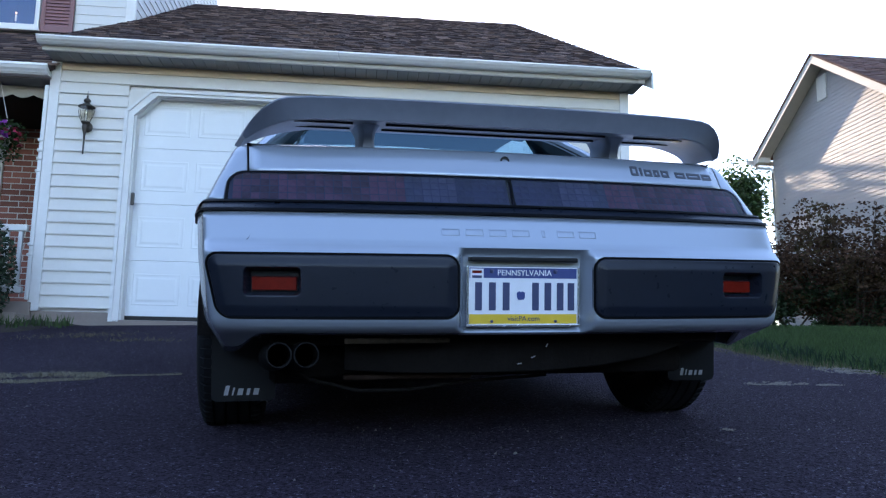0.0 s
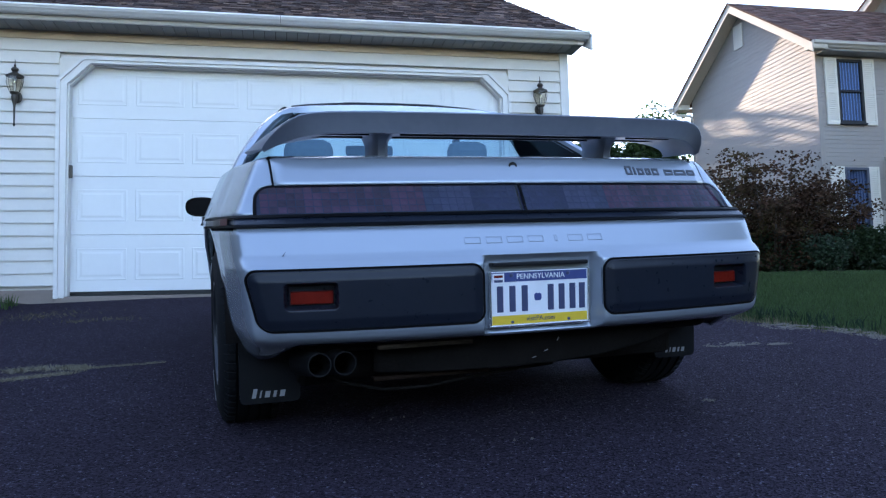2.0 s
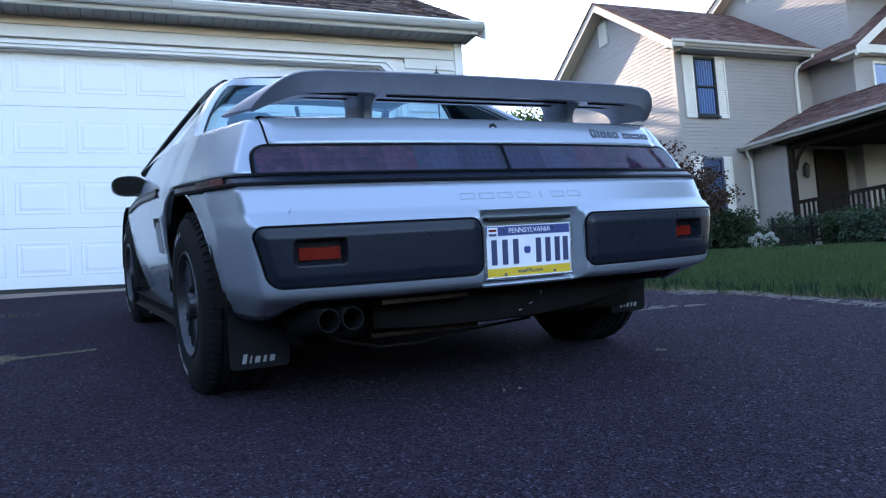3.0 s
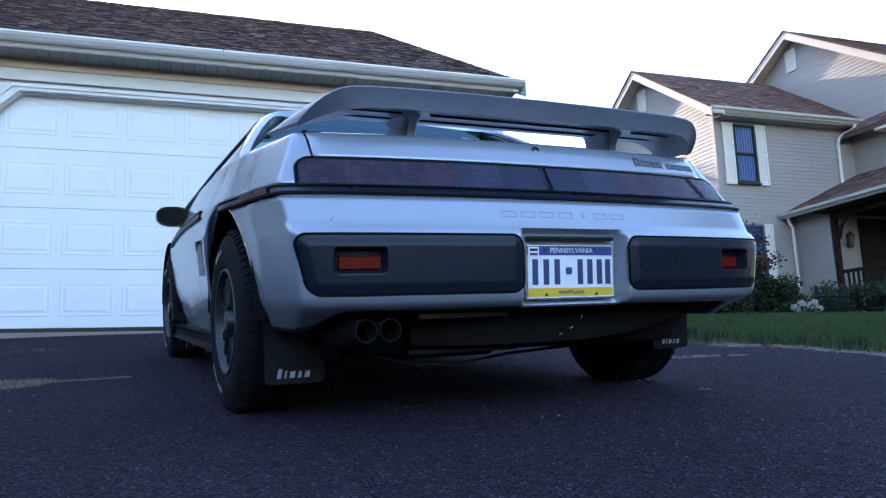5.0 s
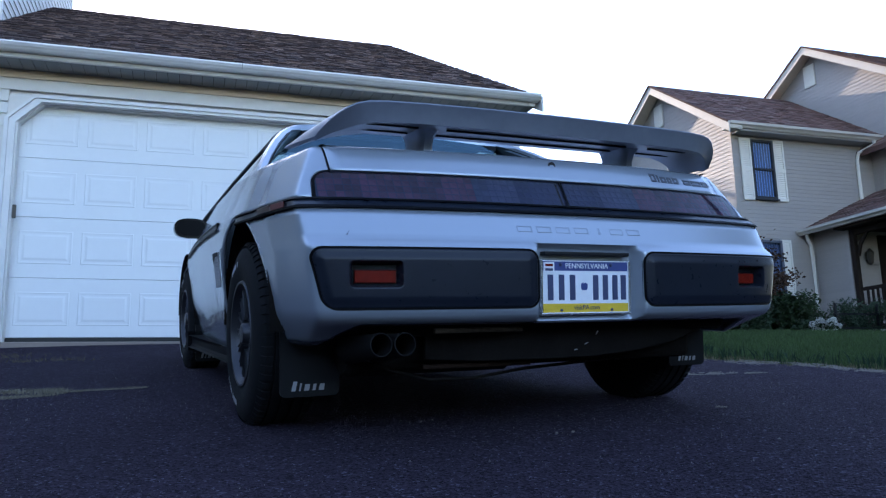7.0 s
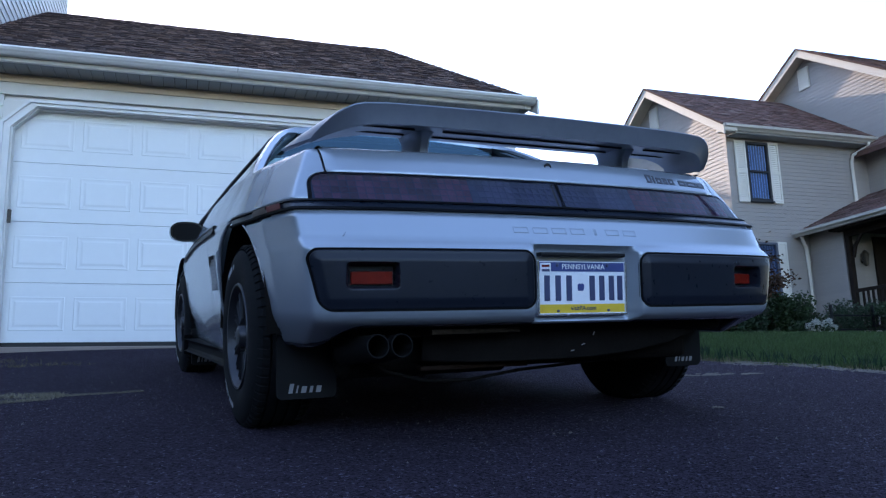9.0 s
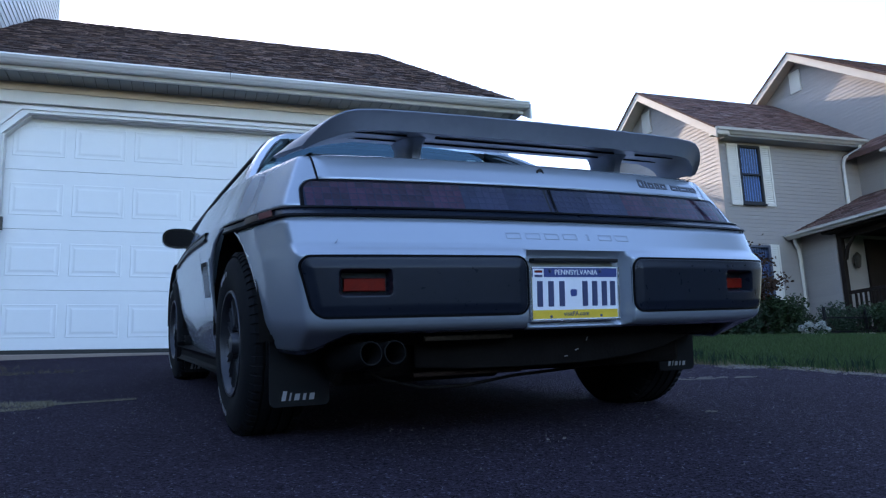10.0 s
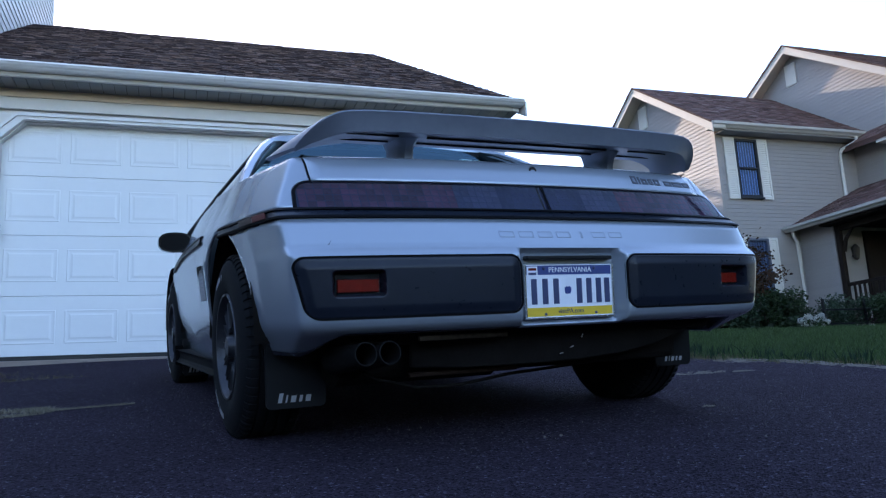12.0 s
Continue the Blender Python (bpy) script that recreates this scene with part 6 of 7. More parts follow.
def beam(name, a, b, w, h, material, parent):
    """A board from a to b, w wide across, h high, hanging below its line."""
    a, b = Vector(a), Vector(b)
    d = (b - a).normalized()
    s = d.cross(Vector((0, 0, 1))).normalized() * w / 2
    dn = Vector((0, 0, -h))
    bm = bmesh.new()
    lo = [bm.verts.new(a + o) for o in (s, -s, -s + dn, s + dn)]
    hi = [bm.verts.new(b + o) for o in (s, -s, -s + dn, s + dn)]
    bm.faces.new(lo)
    bm.faces.new(hi[::-1])
    for k in range(4):
        bm.faces.new((lo[k], lo[(k + 1) % 4], hi[(k + 1) % 4], hi[k]))
    return part(name, bm, material, parent)


for x, py_, pz_, ends in ((FX0 - 0.33, 7.76, 7.20, ((5.06, 5.39), (10.42, 5.54))), (15.39, 6.76, 8.20, ((3.93, 6.39), (12.4, 5.0)))):
    for ey, ez in ends:
        beam("rake_board", (x, ey, ez - 0.03), (x, py_, pz_ - 0.03), 0.03, 0.19, RAKE, nb)
        beam("rake_soffit", (x + 0.17, ey, ez - 0.13), (x + 0.17, py_, pz_ - 0.13), 0.30, 0.02, RAKE, nb)
ngut = [(-0.0, 0.0), (-0.035, 0.0), (-0.06, 0.03), (-0.11, 0.06), (-0.115, 0.11), (-0.10, 0.11), (-0.01, 0.02), (0.0, 0.11), (0.012, 0.11)]
bm = bmesh.new()
extrude(bm, [(5.13 + a_, 5.28 + b_) for a_, b_ in ngut], "x", FX0 - 0.32, 15.66)
part("gutter", bm, CREAM_TRIM, nb)
boxpart("fascia", FX0 - 0.01, 15.68, 5.13, 5.16, 5.25, 5.38, SIDING2, nb)
boxpart("soffit", FX0 - 0.01, 15.68, 5.14, FY + 0.01, 5.24, 5.26, SOFFIT, nb)
boxpart("eave_return", FX0 - 0.34, FX0 - 0.02, 5.05, 5.30, 5.25, 5.40, RAKE, nb, 0.01)
boxpart("eave_return", FX0 - 0.34, FX0 - 0.02, 10.18, 10.43, 5.40, 5.53, SHUTTER_CREAM, nb, 0.01)
bm = bmesh.new()
extrude(bm, [(10.44 - a_, 5.40 + b_) for a_, b_ in ngut], "x", FX0 - 0.46, 15.6)
part("gutter", bm, CREAM_TRIM, nb)
for path in ([(15.45, 5.10, 5.28), (15.45, 5.12, 5.18), (15.25, 5.36, 5.05), (15.23, 5.40, 4.9), (15.23, 5.40, 4.0)],
             [(FX0 - 0.26, 10.48, 5.42), (FX0 - 0.24, 10.42, 5.32), (FX0 - 0.05, 10.10, 5.22), (FX0 - 0.05, 10.06, 5.1), (FX0 - 0.05, 10.06, 0.9)],
             [(13.56, 5.32, 3.16), (13.58, 5.33, 3.06), (13.70, 5.39, 2.95), (13.72, 5.39, 2.7), (13.72, 5.39, 0.8)]):
    bm = bmesh.new()
    tube(bm, path, 0.038, 8)
    part("downspout", bm, SHUTTER_CREAM, nb, "", True)


def gable_vent(y, z, x):
    v = boxpart("gable_vent", x - 0.03, x + 0.01, y - 0.17, y + 0.17, z - 0.27, z + 0.27, SHUTTER_CREAM, nb, 0.004)
    for k in range(11):
        boxpart("vent_slat", x - 0.042, x - 0.03, y - 0.135, y + 0.135, z - 0.235 + k * 0.043, z - 0.212 + k * 0.043, SHUTTER_CREAM, v)


gable_vent(7.92, 6.50, FX0 - 0.012)
gable_vent(6.92, 7.52, 15.688)

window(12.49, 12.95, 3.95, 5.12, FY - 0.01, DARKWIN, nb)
shutter(12.16, 12.43, 3.86, 5.19, FY - 0.02, SHUTTER_CREAM, nb)
shutter(13.01, 13.27, 3.86, 5.19, FY - 0.02, SHUTTER_CREAM, nb)
window(12.50, 12.94, 1.62, 2.97, FY - 0.01, SLATE, nb, SLATE)
shutter(12.15, 12.45, 1.56, 3.04, FY - 0.02, SHUTTER_CREAM, nb)
shutter(12.99, 13.22, 1.56, 3.04, FY - 0.02, SHUTTER_CREAM, nb)

# porch wing of the neighbour
bm = bmesh.new()
box(bm, 13.85, 15.72, 4.55, FY + 0.1, NZ, 3.3)
wall_c = part("wall", bm, SIDING2, nb)
lap_wall("siding_board", "y", 13.85, NZ, 3.25, -1, lambda z: [(4.58, FY - 0.02)], SIDING2, wall_c)
lap_wall("siding_board", "x", 4.55, NZ, 3.25, -1, lambda z: [(13.92, 14.52), (15.5, 19.0)], SIDING2, wall_c)
boxpart("corner_board", 13.83, 13.89, 4.53, 4.60, NZ, 3.25, SIDING2, nb, 0.004)
boxpart("porch_post", 13.83, 13.93, 4.40, 4.505, 0.95, 3.08, DARKWOOD, nb, 0.01)
bm = bmesh.new()
tube(bm, [(13.88, 4.36, 2.55), (13.88, 4.30, 2.78), (13.88, 4.08, 3.02)], [0.03, 0.04, 0.03], 6)
part("bracket", bm, DARKWOOD, nb)
for z in (1.86, 1.12):
    boxpart("porch_rail", 13.855, 13.905, 1.76, 4.40, z, z + 0.07, DARKWOOD, nb, 0.008)
for k in range(22):
    boxpart("baluster", 13.862, 13.898, 1.82 + 0.115 * k, 1.855 + 0.115 * k, 1.19, 1.86, DARKWOOD, nb)
boxpart("porch_beam", 13.84, 13.94, 1.77, 4.52, 2.98, 3.095, DARKWOOD, nb, 0.01)
boxpart("front_door", 14.58, 15.42, 4.50, 4.56, 0.95, 3.02, DARKWOOD, nb, 0.006, "dark front door in the shade of the porch")
course_roof("porch_roof", (13.50, 1.47, 3.25), (19.5, 1.47, 3.25), (15.69, 3.66, 4.21), (19.5, 3.66, 4.21), SHINGLE2, nb, seed=9, thick=0.06)
boxpart("porch_roof", 15.69, 19.5, 3.66, 4.30, 4.15, 4.21, SHINGLE2, nb)
course_roof("porch_roof", (13.48, 5.44, 3.24), (13.48, 1.45, 3.24), (15.69, 5.44, 4.22), (15.69, 3.66, 4.22), SHINGLE2, nb, seed=10, thick=0.06)
bm = bmesh.new()
extrude(bm, [(1.48 + a_, 3.14 + b_) for a_, b_ in ngut], "x", 13.46, 19.5)
part("porch_gutter", bm, CREAM_TRIM, nb)
bm = bmesh.new()
extrude(bm, [(13.49 + a_, 3.14 + b_) for a_, b_ in ngut], "y", 1.38, 5.42)
part("porch_gutter", bm, CREAM_TRIM, nb)
boxpart("porch_ceiling", 13.55, 19.5, 1.52, 4.6, 3.10, 3.14, DARKWOOD, nb)
boxpart("porch_beam", 13.85, 19.5, 1.64, 1.76, 2.92, 3.10, DARKWOOD, nb, 0.01)
boxpart("porch_deck", 13.8, 19.5, 1.55, 4.6, 0.6, 0.95, DARKWOOD, nb, 0.01)
for x in (13.95, 15.75, 17.8):
    ppost = boxpart("porch_post", x - 0.055, x + 0.055, 1.64, 1.75, 0.95, 2.95, DARKWOOD, nb, 0.01)
    for s in (-1, 1):
        bm = bmesh.new()
        tube(bm, [(x + s * 0.04, 1.695, 2.5), (x + s * 0.10, 1.695, 2.72), (x + s * 0.30, 1.695, 2.93)], [0.03, 0.035, 0.03], 6)
        part("bracket", bm, DARKWOOD, ppost)
for x0, x1 in ((14.0, 15.7), (15.8, 17.75)):
    for z in (1.85, 1.10):
        boxpart("porch_rail", x0, x1, 1.67, 1.72, z, z + 0.07, DARKWOOD, nb, 0.008)
    k = x0 + 0.08
    while k < x1 - 0.05:
        boxpart("baluster", k, k + 0.04, 1.68, 1.71, 1.16, 1.86, DARKWOOD, nb)
        k += 0.13
t = thing("porch_lantern", Matrix.Translation((14.22, 4.52, 2.55)), "small dark porch lantern beside the front door", "lamp")
bm = bmesh.new()
revolve(bm, [(0.0, -0.16), (0.03, -0.14), (0.05, -0.12), (0.075, 0.08), (0.08, 0.09), (0.03, 0.16), (0.0, 0.18)], "z", (0, -0.10, 0), 8)
part("lantern_body", bm, BRONZE, t)
bm = bmesh.new()
tube(bm, [(0, 0, -0.05), (0, -0.06, -0.12), (0, -0.10, -0.13)], 0.015, 6)
part("arm", bm, BRONZE, t)

# front gable of the neighbour's main block, shingled
bm = bmesh.new()
extrude(bm, [(15.72, 5.2), (20.2, 5.2), (17.95, 6.75)], "y", 4.12, 4.28)
part("shingled_gable", bm, SHINGLE2, nb, "red-brown shingled front gable")
boxpart("gable_band", 15.66, 20.2, 4.08, 4.29, 5.02, 5.20, SHUTTER_CREAM, nb, 0.006)
for x, s in ((15.30, 1), (20.6, -1)):
    beam("rake_board", (x, 3.88, 5.05), (17.95, 3.88, 6.95), 0.05, 0.20, SHUTTER_CREAM, nb)
course_roof("gable_roof", (15.28, 5.6, 5.08), (15.28, 3.86, 5.08), (17.95, 5.6, 6.98), (17.95, 3.86, 6.98), SHINGLE2, nb, seed=11, thick=0.10)
course_roof("gable_roof", (20.62, 3.86, 5.08), (20.62, 5.6, 5.08), (17.95, 3.86, 6.98), (17.95, 5.6, 6.98), SHINGLE2, nb, seed=12, thick=0.10)
boxpart("eave_return", 15.30, 15.72, 3.90, 4.5, 4.92, 5.08, SHUTTER_CREAM, nb, 0.008)
window(16.25, 16.95, 3.7, 4.85, 4.29, SHUTTER_CREAM, nb)

# ---------------------------------------------------------------- planting
def tree(name, x, y, h, trunk_h, crown, leaf_m, leaf, n_leaves, seed, label, category, spread=1.0, trunks=1):
    """A trunk with limbs and a crown of clumps of small leaves."""
    rnd = random.Random(seed)
    z0 = land(x, y)
    t = thing(name, Matrix.Translation((x, y, z0 - 0.03)), label, category)
    bm = bmesh.new()
    tips = []
    for k in range(trunks):
        a = rnd.uniform(0, 6.28)
        lean = 0.12 * h * (trunks > 1)
        top = Vector((lean * math.cos(a) * 1.5, lean * math.sin(a) * 1.5, trunk_h + 0.35 * (h - trunk_h)))
        r = 0.026 * h / math.sqrt(trunks)
        tube(bm, [(0.1 * math.cos(a) * (trunks > 1), 0.1 * math.sin(a) * (trunks > 1), -0.1), top * 0.5 + Vector((rnd.uniform(-.05, .05) * h, rnd.uniform(-.05, .05) * h, 0)), top], [r, r * 0.7, r * 0.35], 7)
        for j in range(9):
            f = rnd.uniform(0.4, 1.0)
            s0 = top * f
            b = rnd.uniform(0, 6.28)
            e = Vector((crown[0] * rnd.uniform(0.4, 0.95) * math.cos(b), crown[1] * rnd.uniform(0.4, 0.95) * math.sin(b), trunk_h + (h - trunk_h) * rnd.uniform(0.2, 0.97)))
            m = s0.lerp(e, 0.5) + Vector((0, 0, 0.06 * h))
            tube(bm, [s0, m, e], [r * 0.35, r * 0.22, r * 0.08], 5)
            tips += [e, m.lerp(e, 0.5)]
    part("trunk", bm, BARK, t)
    pts = []
    clumps = [(tips[rnd.randrange(len(tips))], rnd.uniform(0.16, 0.34)) for _ in range(46)]
    for _ in range(n_leaves):
        c, r = clumps[rnd.randrange(len(clumps))]
        d = Vector((rnd.gauss(0, 1), rnd.gauss(0, 1), rnd.gauss(0, 0.8)))
        d = d.normalized() * rnd.random() ** 0.5 * r * spread * (h - trunk_h) * 0.55
        pts.append(c + d)
    leaf_cloud("crown", pts, leaf, leaf_m, t, seed + 1)
    return t


def fan_shrub(name, x, y, h, width, depth, material, leaf, n_stems, per_stem, seed, label, category):
    """Many stems fanning out of one foot and arching over, with leaves all along them."""
    rnd = random.Random(seed)
    t = thing(name, Matrix.Translation((x, y, land(x, y) - 0.03)), label, category)
    bm = bmesh.new()
    pts = []
    for k in range(n_stems):
        a, q = rnd.uniform(0, 6.28), math.sqrt(rnd.random())
        top = h * (1.0 - 0.55 * q ** 2) * rnd.uniform(0.62, 1.0)
        e = Vector((width * q * math.cos(a), depth * q * math.sin(a), top))
        m = Vector((e.x * 0.75, e.y * 0.75, top * 0.62))
        r = rnd.uniform(0.010, 0.022)
        foot = Vector((e.x * 0.35, e.y * 0.35, -0.05))
        tube(bm, [foot, m, e], [r, r * 0.6, r * 0.15], 5)
        for _ in range(per_stem):
            f = rnd.uniform(0.06, 1.06)
            p = foot.lerp(m, f * 2) if f < 0.5 else m.lerp(e, f * 2 - 1)
            g = 0.04 + 0.10 * (1 - abs(f - 0.5))
            pts.append(p + Vector((rnd.gauss(0, g), rnd.gauss(0, g), rnd.gauss(0, g * 0.8))))
    part("trunk", bm, BARK, t)
    pts = [p for p in pts if p.z > 0.04]
    leaf_cloud("crown", pts, leaf, material, t, seed + 1)
    return t


def spray_tree(name, x, y, h, width, depth, material, leaf, n_stems, sprays, per_spray, seed, label):
    """A low ornamental tree: several leaning stems that carry flat, separate sprays of leaves."""
    rnd = random.Random(seed)
    t = thing(name, Matrix.Translation((x, y, land(x, y) - 0.03)), label, "tree")
    bm = bmesh.new()
    pts = []
    for k in range(n_stems):
        a, q = 6.28 * k / n_stems + rnd.uniform(-0.3, 0.3), math.sqrt(rnd.uniform(0.02, 1.0))
        top = h * (1.0 - 0.42 * q ** 2) * rnd.uniform(0.58, 1.06)
        e = Vector((width * q * math.cos(a), depth * q * math.sin(a), top))
        m = Vector((e.x * 0.7, e.y * 0.7, top * 0.55))
        foot = Vector((e.x * 0.10, e.y * 0.10, -0.05))
        r = rnd.uniform(0.012, 0.026)
        tube(bm, [foot, m, e], [r, r * 0.6, r * 0.12], 5)
        for j in range(sprays):
            f = 0.14 + 0.88 * (j + rnd.random()) / sprays
            p = foot.lerp(m, f * 2) if f < 0.5 else m.lerp(e, f * 2 - 1)
            b, reach = rnd.uniform(0, 6.28), rnd.uniform(0.15, 0.55) * (1.15 - 0.7 * f)
            tip = p + Vector((reach * math.cos(b), reach * math.sin(b), rnd.uniform(-0.04, 0.10)))
            tube(bm, [p, tip], [r * 0.3, r * 0.08], 4)
            wide = rnd.uniform(0.07, 0.15)
            for _ in range(per_spray):
                c = p.lerp(tip, rnd.uniform(0.3, 1.15))
                pts.append(c + Vector((rnd.gauss(0, wide), rnd.gauss(0, wide), rnd.gauss(0, 0.035))))
    part("trunk", bm, BARK, t)
    leaf_cloud("crown", [p for p in pts if p.z > 0.04], leaf, material, t, seed + 1)
    return t


spray_tree("maple_shrub", 9.45, 3.5, 2.2, 1.65, 1.1, MAPLE, 0.060, 46, 11, 50, 21, "dark purple-brown ornamental maple on the lawn bed")
fan_shrub("maple_shrub", 10.25, 3.7, 1.9, 0.60, 0.6, MAPLE, 0.060, 24, 110, 23, "smaller dark purple-brown maple beside the larger one", "tree")
tree("tree", 15.6, 20.5, 7.3, 1.2, (1.6, 2.0), LEAF, 0.15, 40000, 31, "leafy green tree behind the houses", "tree")
tree("tree", 14.0, 22.5, 7.2, 1.2, (2.2, 2.0), LEAF, 0.15, 40000, 35, "leafy green tree behind the houses", "tree")
tree("tree", 9.1, 25.0, 9.3, 1.4, (2.6, 2.2), LEAF, 0.22, 24000, 38, "leafy green tree behind the houses", "tree")


def shrub(name, x, y, rx, ry, rz, material, n, leaf, seed, label):
    t = thing(name, Matrix.Translation((x, y, land(x, y) - 0.02)), label, "shrub")
    rnd = random.Random(seed)
    bm = bmesh.new()
    for k in range(6):
        a = rnd.uniform(0, 6.28)
        tube(bm, [(0, 0, -0.02), (0.5 * rx * math.cos(a), 0.5 * ry * math.sin(a), rz * 0.8), (0.8 * rx * math.cos(a), 0.8 * ry * math.sin(a), rz * rnd.uniform(1.2, 1.8))], [0.014, 0.010, 0.004], 5)
    part("trunk", bm, BARK, t)
    pts = []
    for _ in range(14):
        a, q = rnd.uniform(0, 6.28), rnd.uniform(0.1, 0.75)
        c = (rx * q * math.cos(a), ry * q * math.sin(a), rz * rnd.uniform(0.4, 1.45))
        pts += blob_points(n // 14, c, (rx * 0.42, ry * 0.42, rz * 0.5), rnd.randrange(9999), 0.3)
    leaf_cloud("foliage", pts, leaf, material, t, seed)
    return t


shrub("garden_shrub", 11.0, 3.9, 0.65, 0.45, 0.42, GARDEN, 3200, 0.06, 41, "low green leafy shrub in the garden bed")
shrub("garden_shrub", 11.75, 4.2, 0.5, 0.4, 0.30, GARDEN, 2200, 0.07, 42, "low green leafy shrub in the garden bed")
shrub("garden_shrub", 10.1, 4.1, 0.7, 0.45, 0.42, GARDEN, 3200, 0.06, 43, "low green leafy shrub in the garden bed")
shrub("garden_shrub", 12.9, 3.9, 0.6, 0.4, 0.33, GARDEN, 1400, 0.05, 44, "loose feathery green shrub below the window")
shrub("garden_shrub", 13.25, 2.3, 0.5, 0.4, 0.42, GARDEN, 2400, 0.05, 45, "loose green shrub before the porch rail")
shrub("garden_shrub", 13.3, 1.7, 0.45, 0.4, 0.46, GARDEN, 2400, 0.05, 46, "loose green shrub before the porch rail")
shrub("garden_shrub", 8.6, 3.7, 0.75, 0.5, 0.45, GARDEN, 3600, 0.06, 47, "low dark green shrub under the maple")
shrub("garden_shrub", 9.35, 3.2, 0.7, 0.4, 0.40, GARDEN, 3600, 0.06, 48, "low dark green shrub under the maple")
shrub("garden_shrub", 8.2, 4.6, 0.8, 0.5, 0.7, GARDEN, 3600, 0.07, 49, "tall green shrub at the corner of the neighbour's wall")
fl = thing("white_hydrangea", Matrix.Translation((11.0, 2.6, land(11.0, 2.6))), "white flowering hydrangea at the edge of the lawn", "shrub")
leaf_cloud("foliage", blob_points(500, (0, 0, 0.12), (0.4, 0.3, 0.16), 51), 0.07, GARDEN, fl, 51)
for k, (dx, dz) in enumerate(((-0.26, 0.20), (-0.10, 0.27), (0.06, 0.22), (0.20, 0.28), (0.30, 0.18), (-0.02, 0.12), (-0.20, 0.10), (0.16, 0.12))):
    leaf_cloud("bloom", blob_points(150, (dx * 0.85, -0.16, dz * 0.9), (0.075, 0.07, 0.055), 60 + k, 0.6), 0.038, PETAL_W, fl, 60 + k)
for k, (sx, sy, sr, sh, lf) in enumerate(((10.0, 2.9, 0.55, 0.36, 0.055), (10.9, 3.05, 0.6, 0.42, 0.06), (11.5, 3.5, 0.5, 0.36, 0.05), (12.5, 3.3, 0.6, 0.38, 0.045), (13.3, 2.9, 0.6, 0.40, 0.05), (12.9, 2.4, 0.5, 0.36, 0.055), (12.6, 1.8, 0.45, 0.34, 0.05), (13.2, 1.2, 0.45, 0.40, 0.06))):
    shrub("garden_shrub", sx, sy, sr, 0.4, sh, GARDEN if k % 3 else YEW, 3000, lf, 300 + k, "dense dark green planting along the garden bed")
STONE = mat("field_stone", (0.11, 0.10, 0.095), 0.9, 0, 0.25, 12, 0.4, 60)
fence = thing("bed_fence", Matrix.Translation((11.8, 3.0, land(11.8, 3.0))), "low black rail fence at the garden bed", "fence")
for k in range(3):
    boxpart("post", k * 0.9 - 0.02, k * 0.9 + 0.02, -0.02, 0.02, -0.1, 0.58, TRIM, fence, 0.006)
boxpart("rail", -0.04, 1.84, -0.010, 0.010, 0.38, 0.41, TRIM, fence, 0.004)
boxpart("rail", -0.04, 1.84, -0.010, 0.010, 0.14, 0.17, TRIM, fence, 0.004)
for k in range(6):
    bm = bmesh.new()
    r = random.Random(70 + k)
    bmesh.ops.create_icosphere(bm, subdivisions=2, radius=0.09)
    for v in bm.verts:
        v.co = Vector((v.co.x * 1.3, v.co.y, v.co.z * 0.7)) * (1 + 0.25 * noise.noise(v.co * 9 + Vector((k, 0, 0))))
    st = part("edging_stone", bm, STONE, None, "", True)
    xx = 12.5 + k * 0.33
    st.matrix_world = Matrix.Translation((xx, 2.75, land(xx, 2.75) + 0.03)) @ Matrix.Rotation(r.uniform(0, 3), 4, "Z")
    tagged(st, "grey edging stone along the garden bed", "stone", "edging stones")

# garden bed soil
bm = bmesh.new()
grid(bm, [[(9.3 + 0.4 * i, y0 + 0.12 * noise.noise((i * 0.7, y0, 2)), land(9.3 + 0.4 * i, y0) + dz) for i in range(20)] for y0, dz in ((2.75, -0.03), (2.95, 0.03), (3.6, 0.06), (4.5, 0.06), (5.44, 0.06))])
tagged(part("garden_bed", bm, SOIL, None, "", True), "dark soil bed in front of the neighbour's wall", "soil", kind="structure")
bm = bmesh.new()
grid(bm, [[(-0.42 - 0.25 * i, y0 * (0.35 + 0.65 * min(1, i / 3)) + 0.12 * noise.noise((i * 0.9, y0, 5)), land(-0.42 - 0.25 * i, y0) + dz * min(1, (i + 0.3) / 2)) for i in range(13)] for y0, dz in ((-1.15, -0.01), (-1.0, 0.02), (-0.6, 0.05), (-0.03, 0.07))])
tagged(part("garden_bed", bm, SOIL, None, "", True), "dark soil bed beside the garage wall", "soil", kind="structure")
door_lip = boxpart("pavement", DOOR_L - 0.12, DOOR_R + 0.12, -0.045, 0.10, 0.40, DOOR_B - 0.022, CONCRETE, None, 0.01)
tagged(door_lip, "pale concrete lip under the garage door", "concrete", kind="structure")


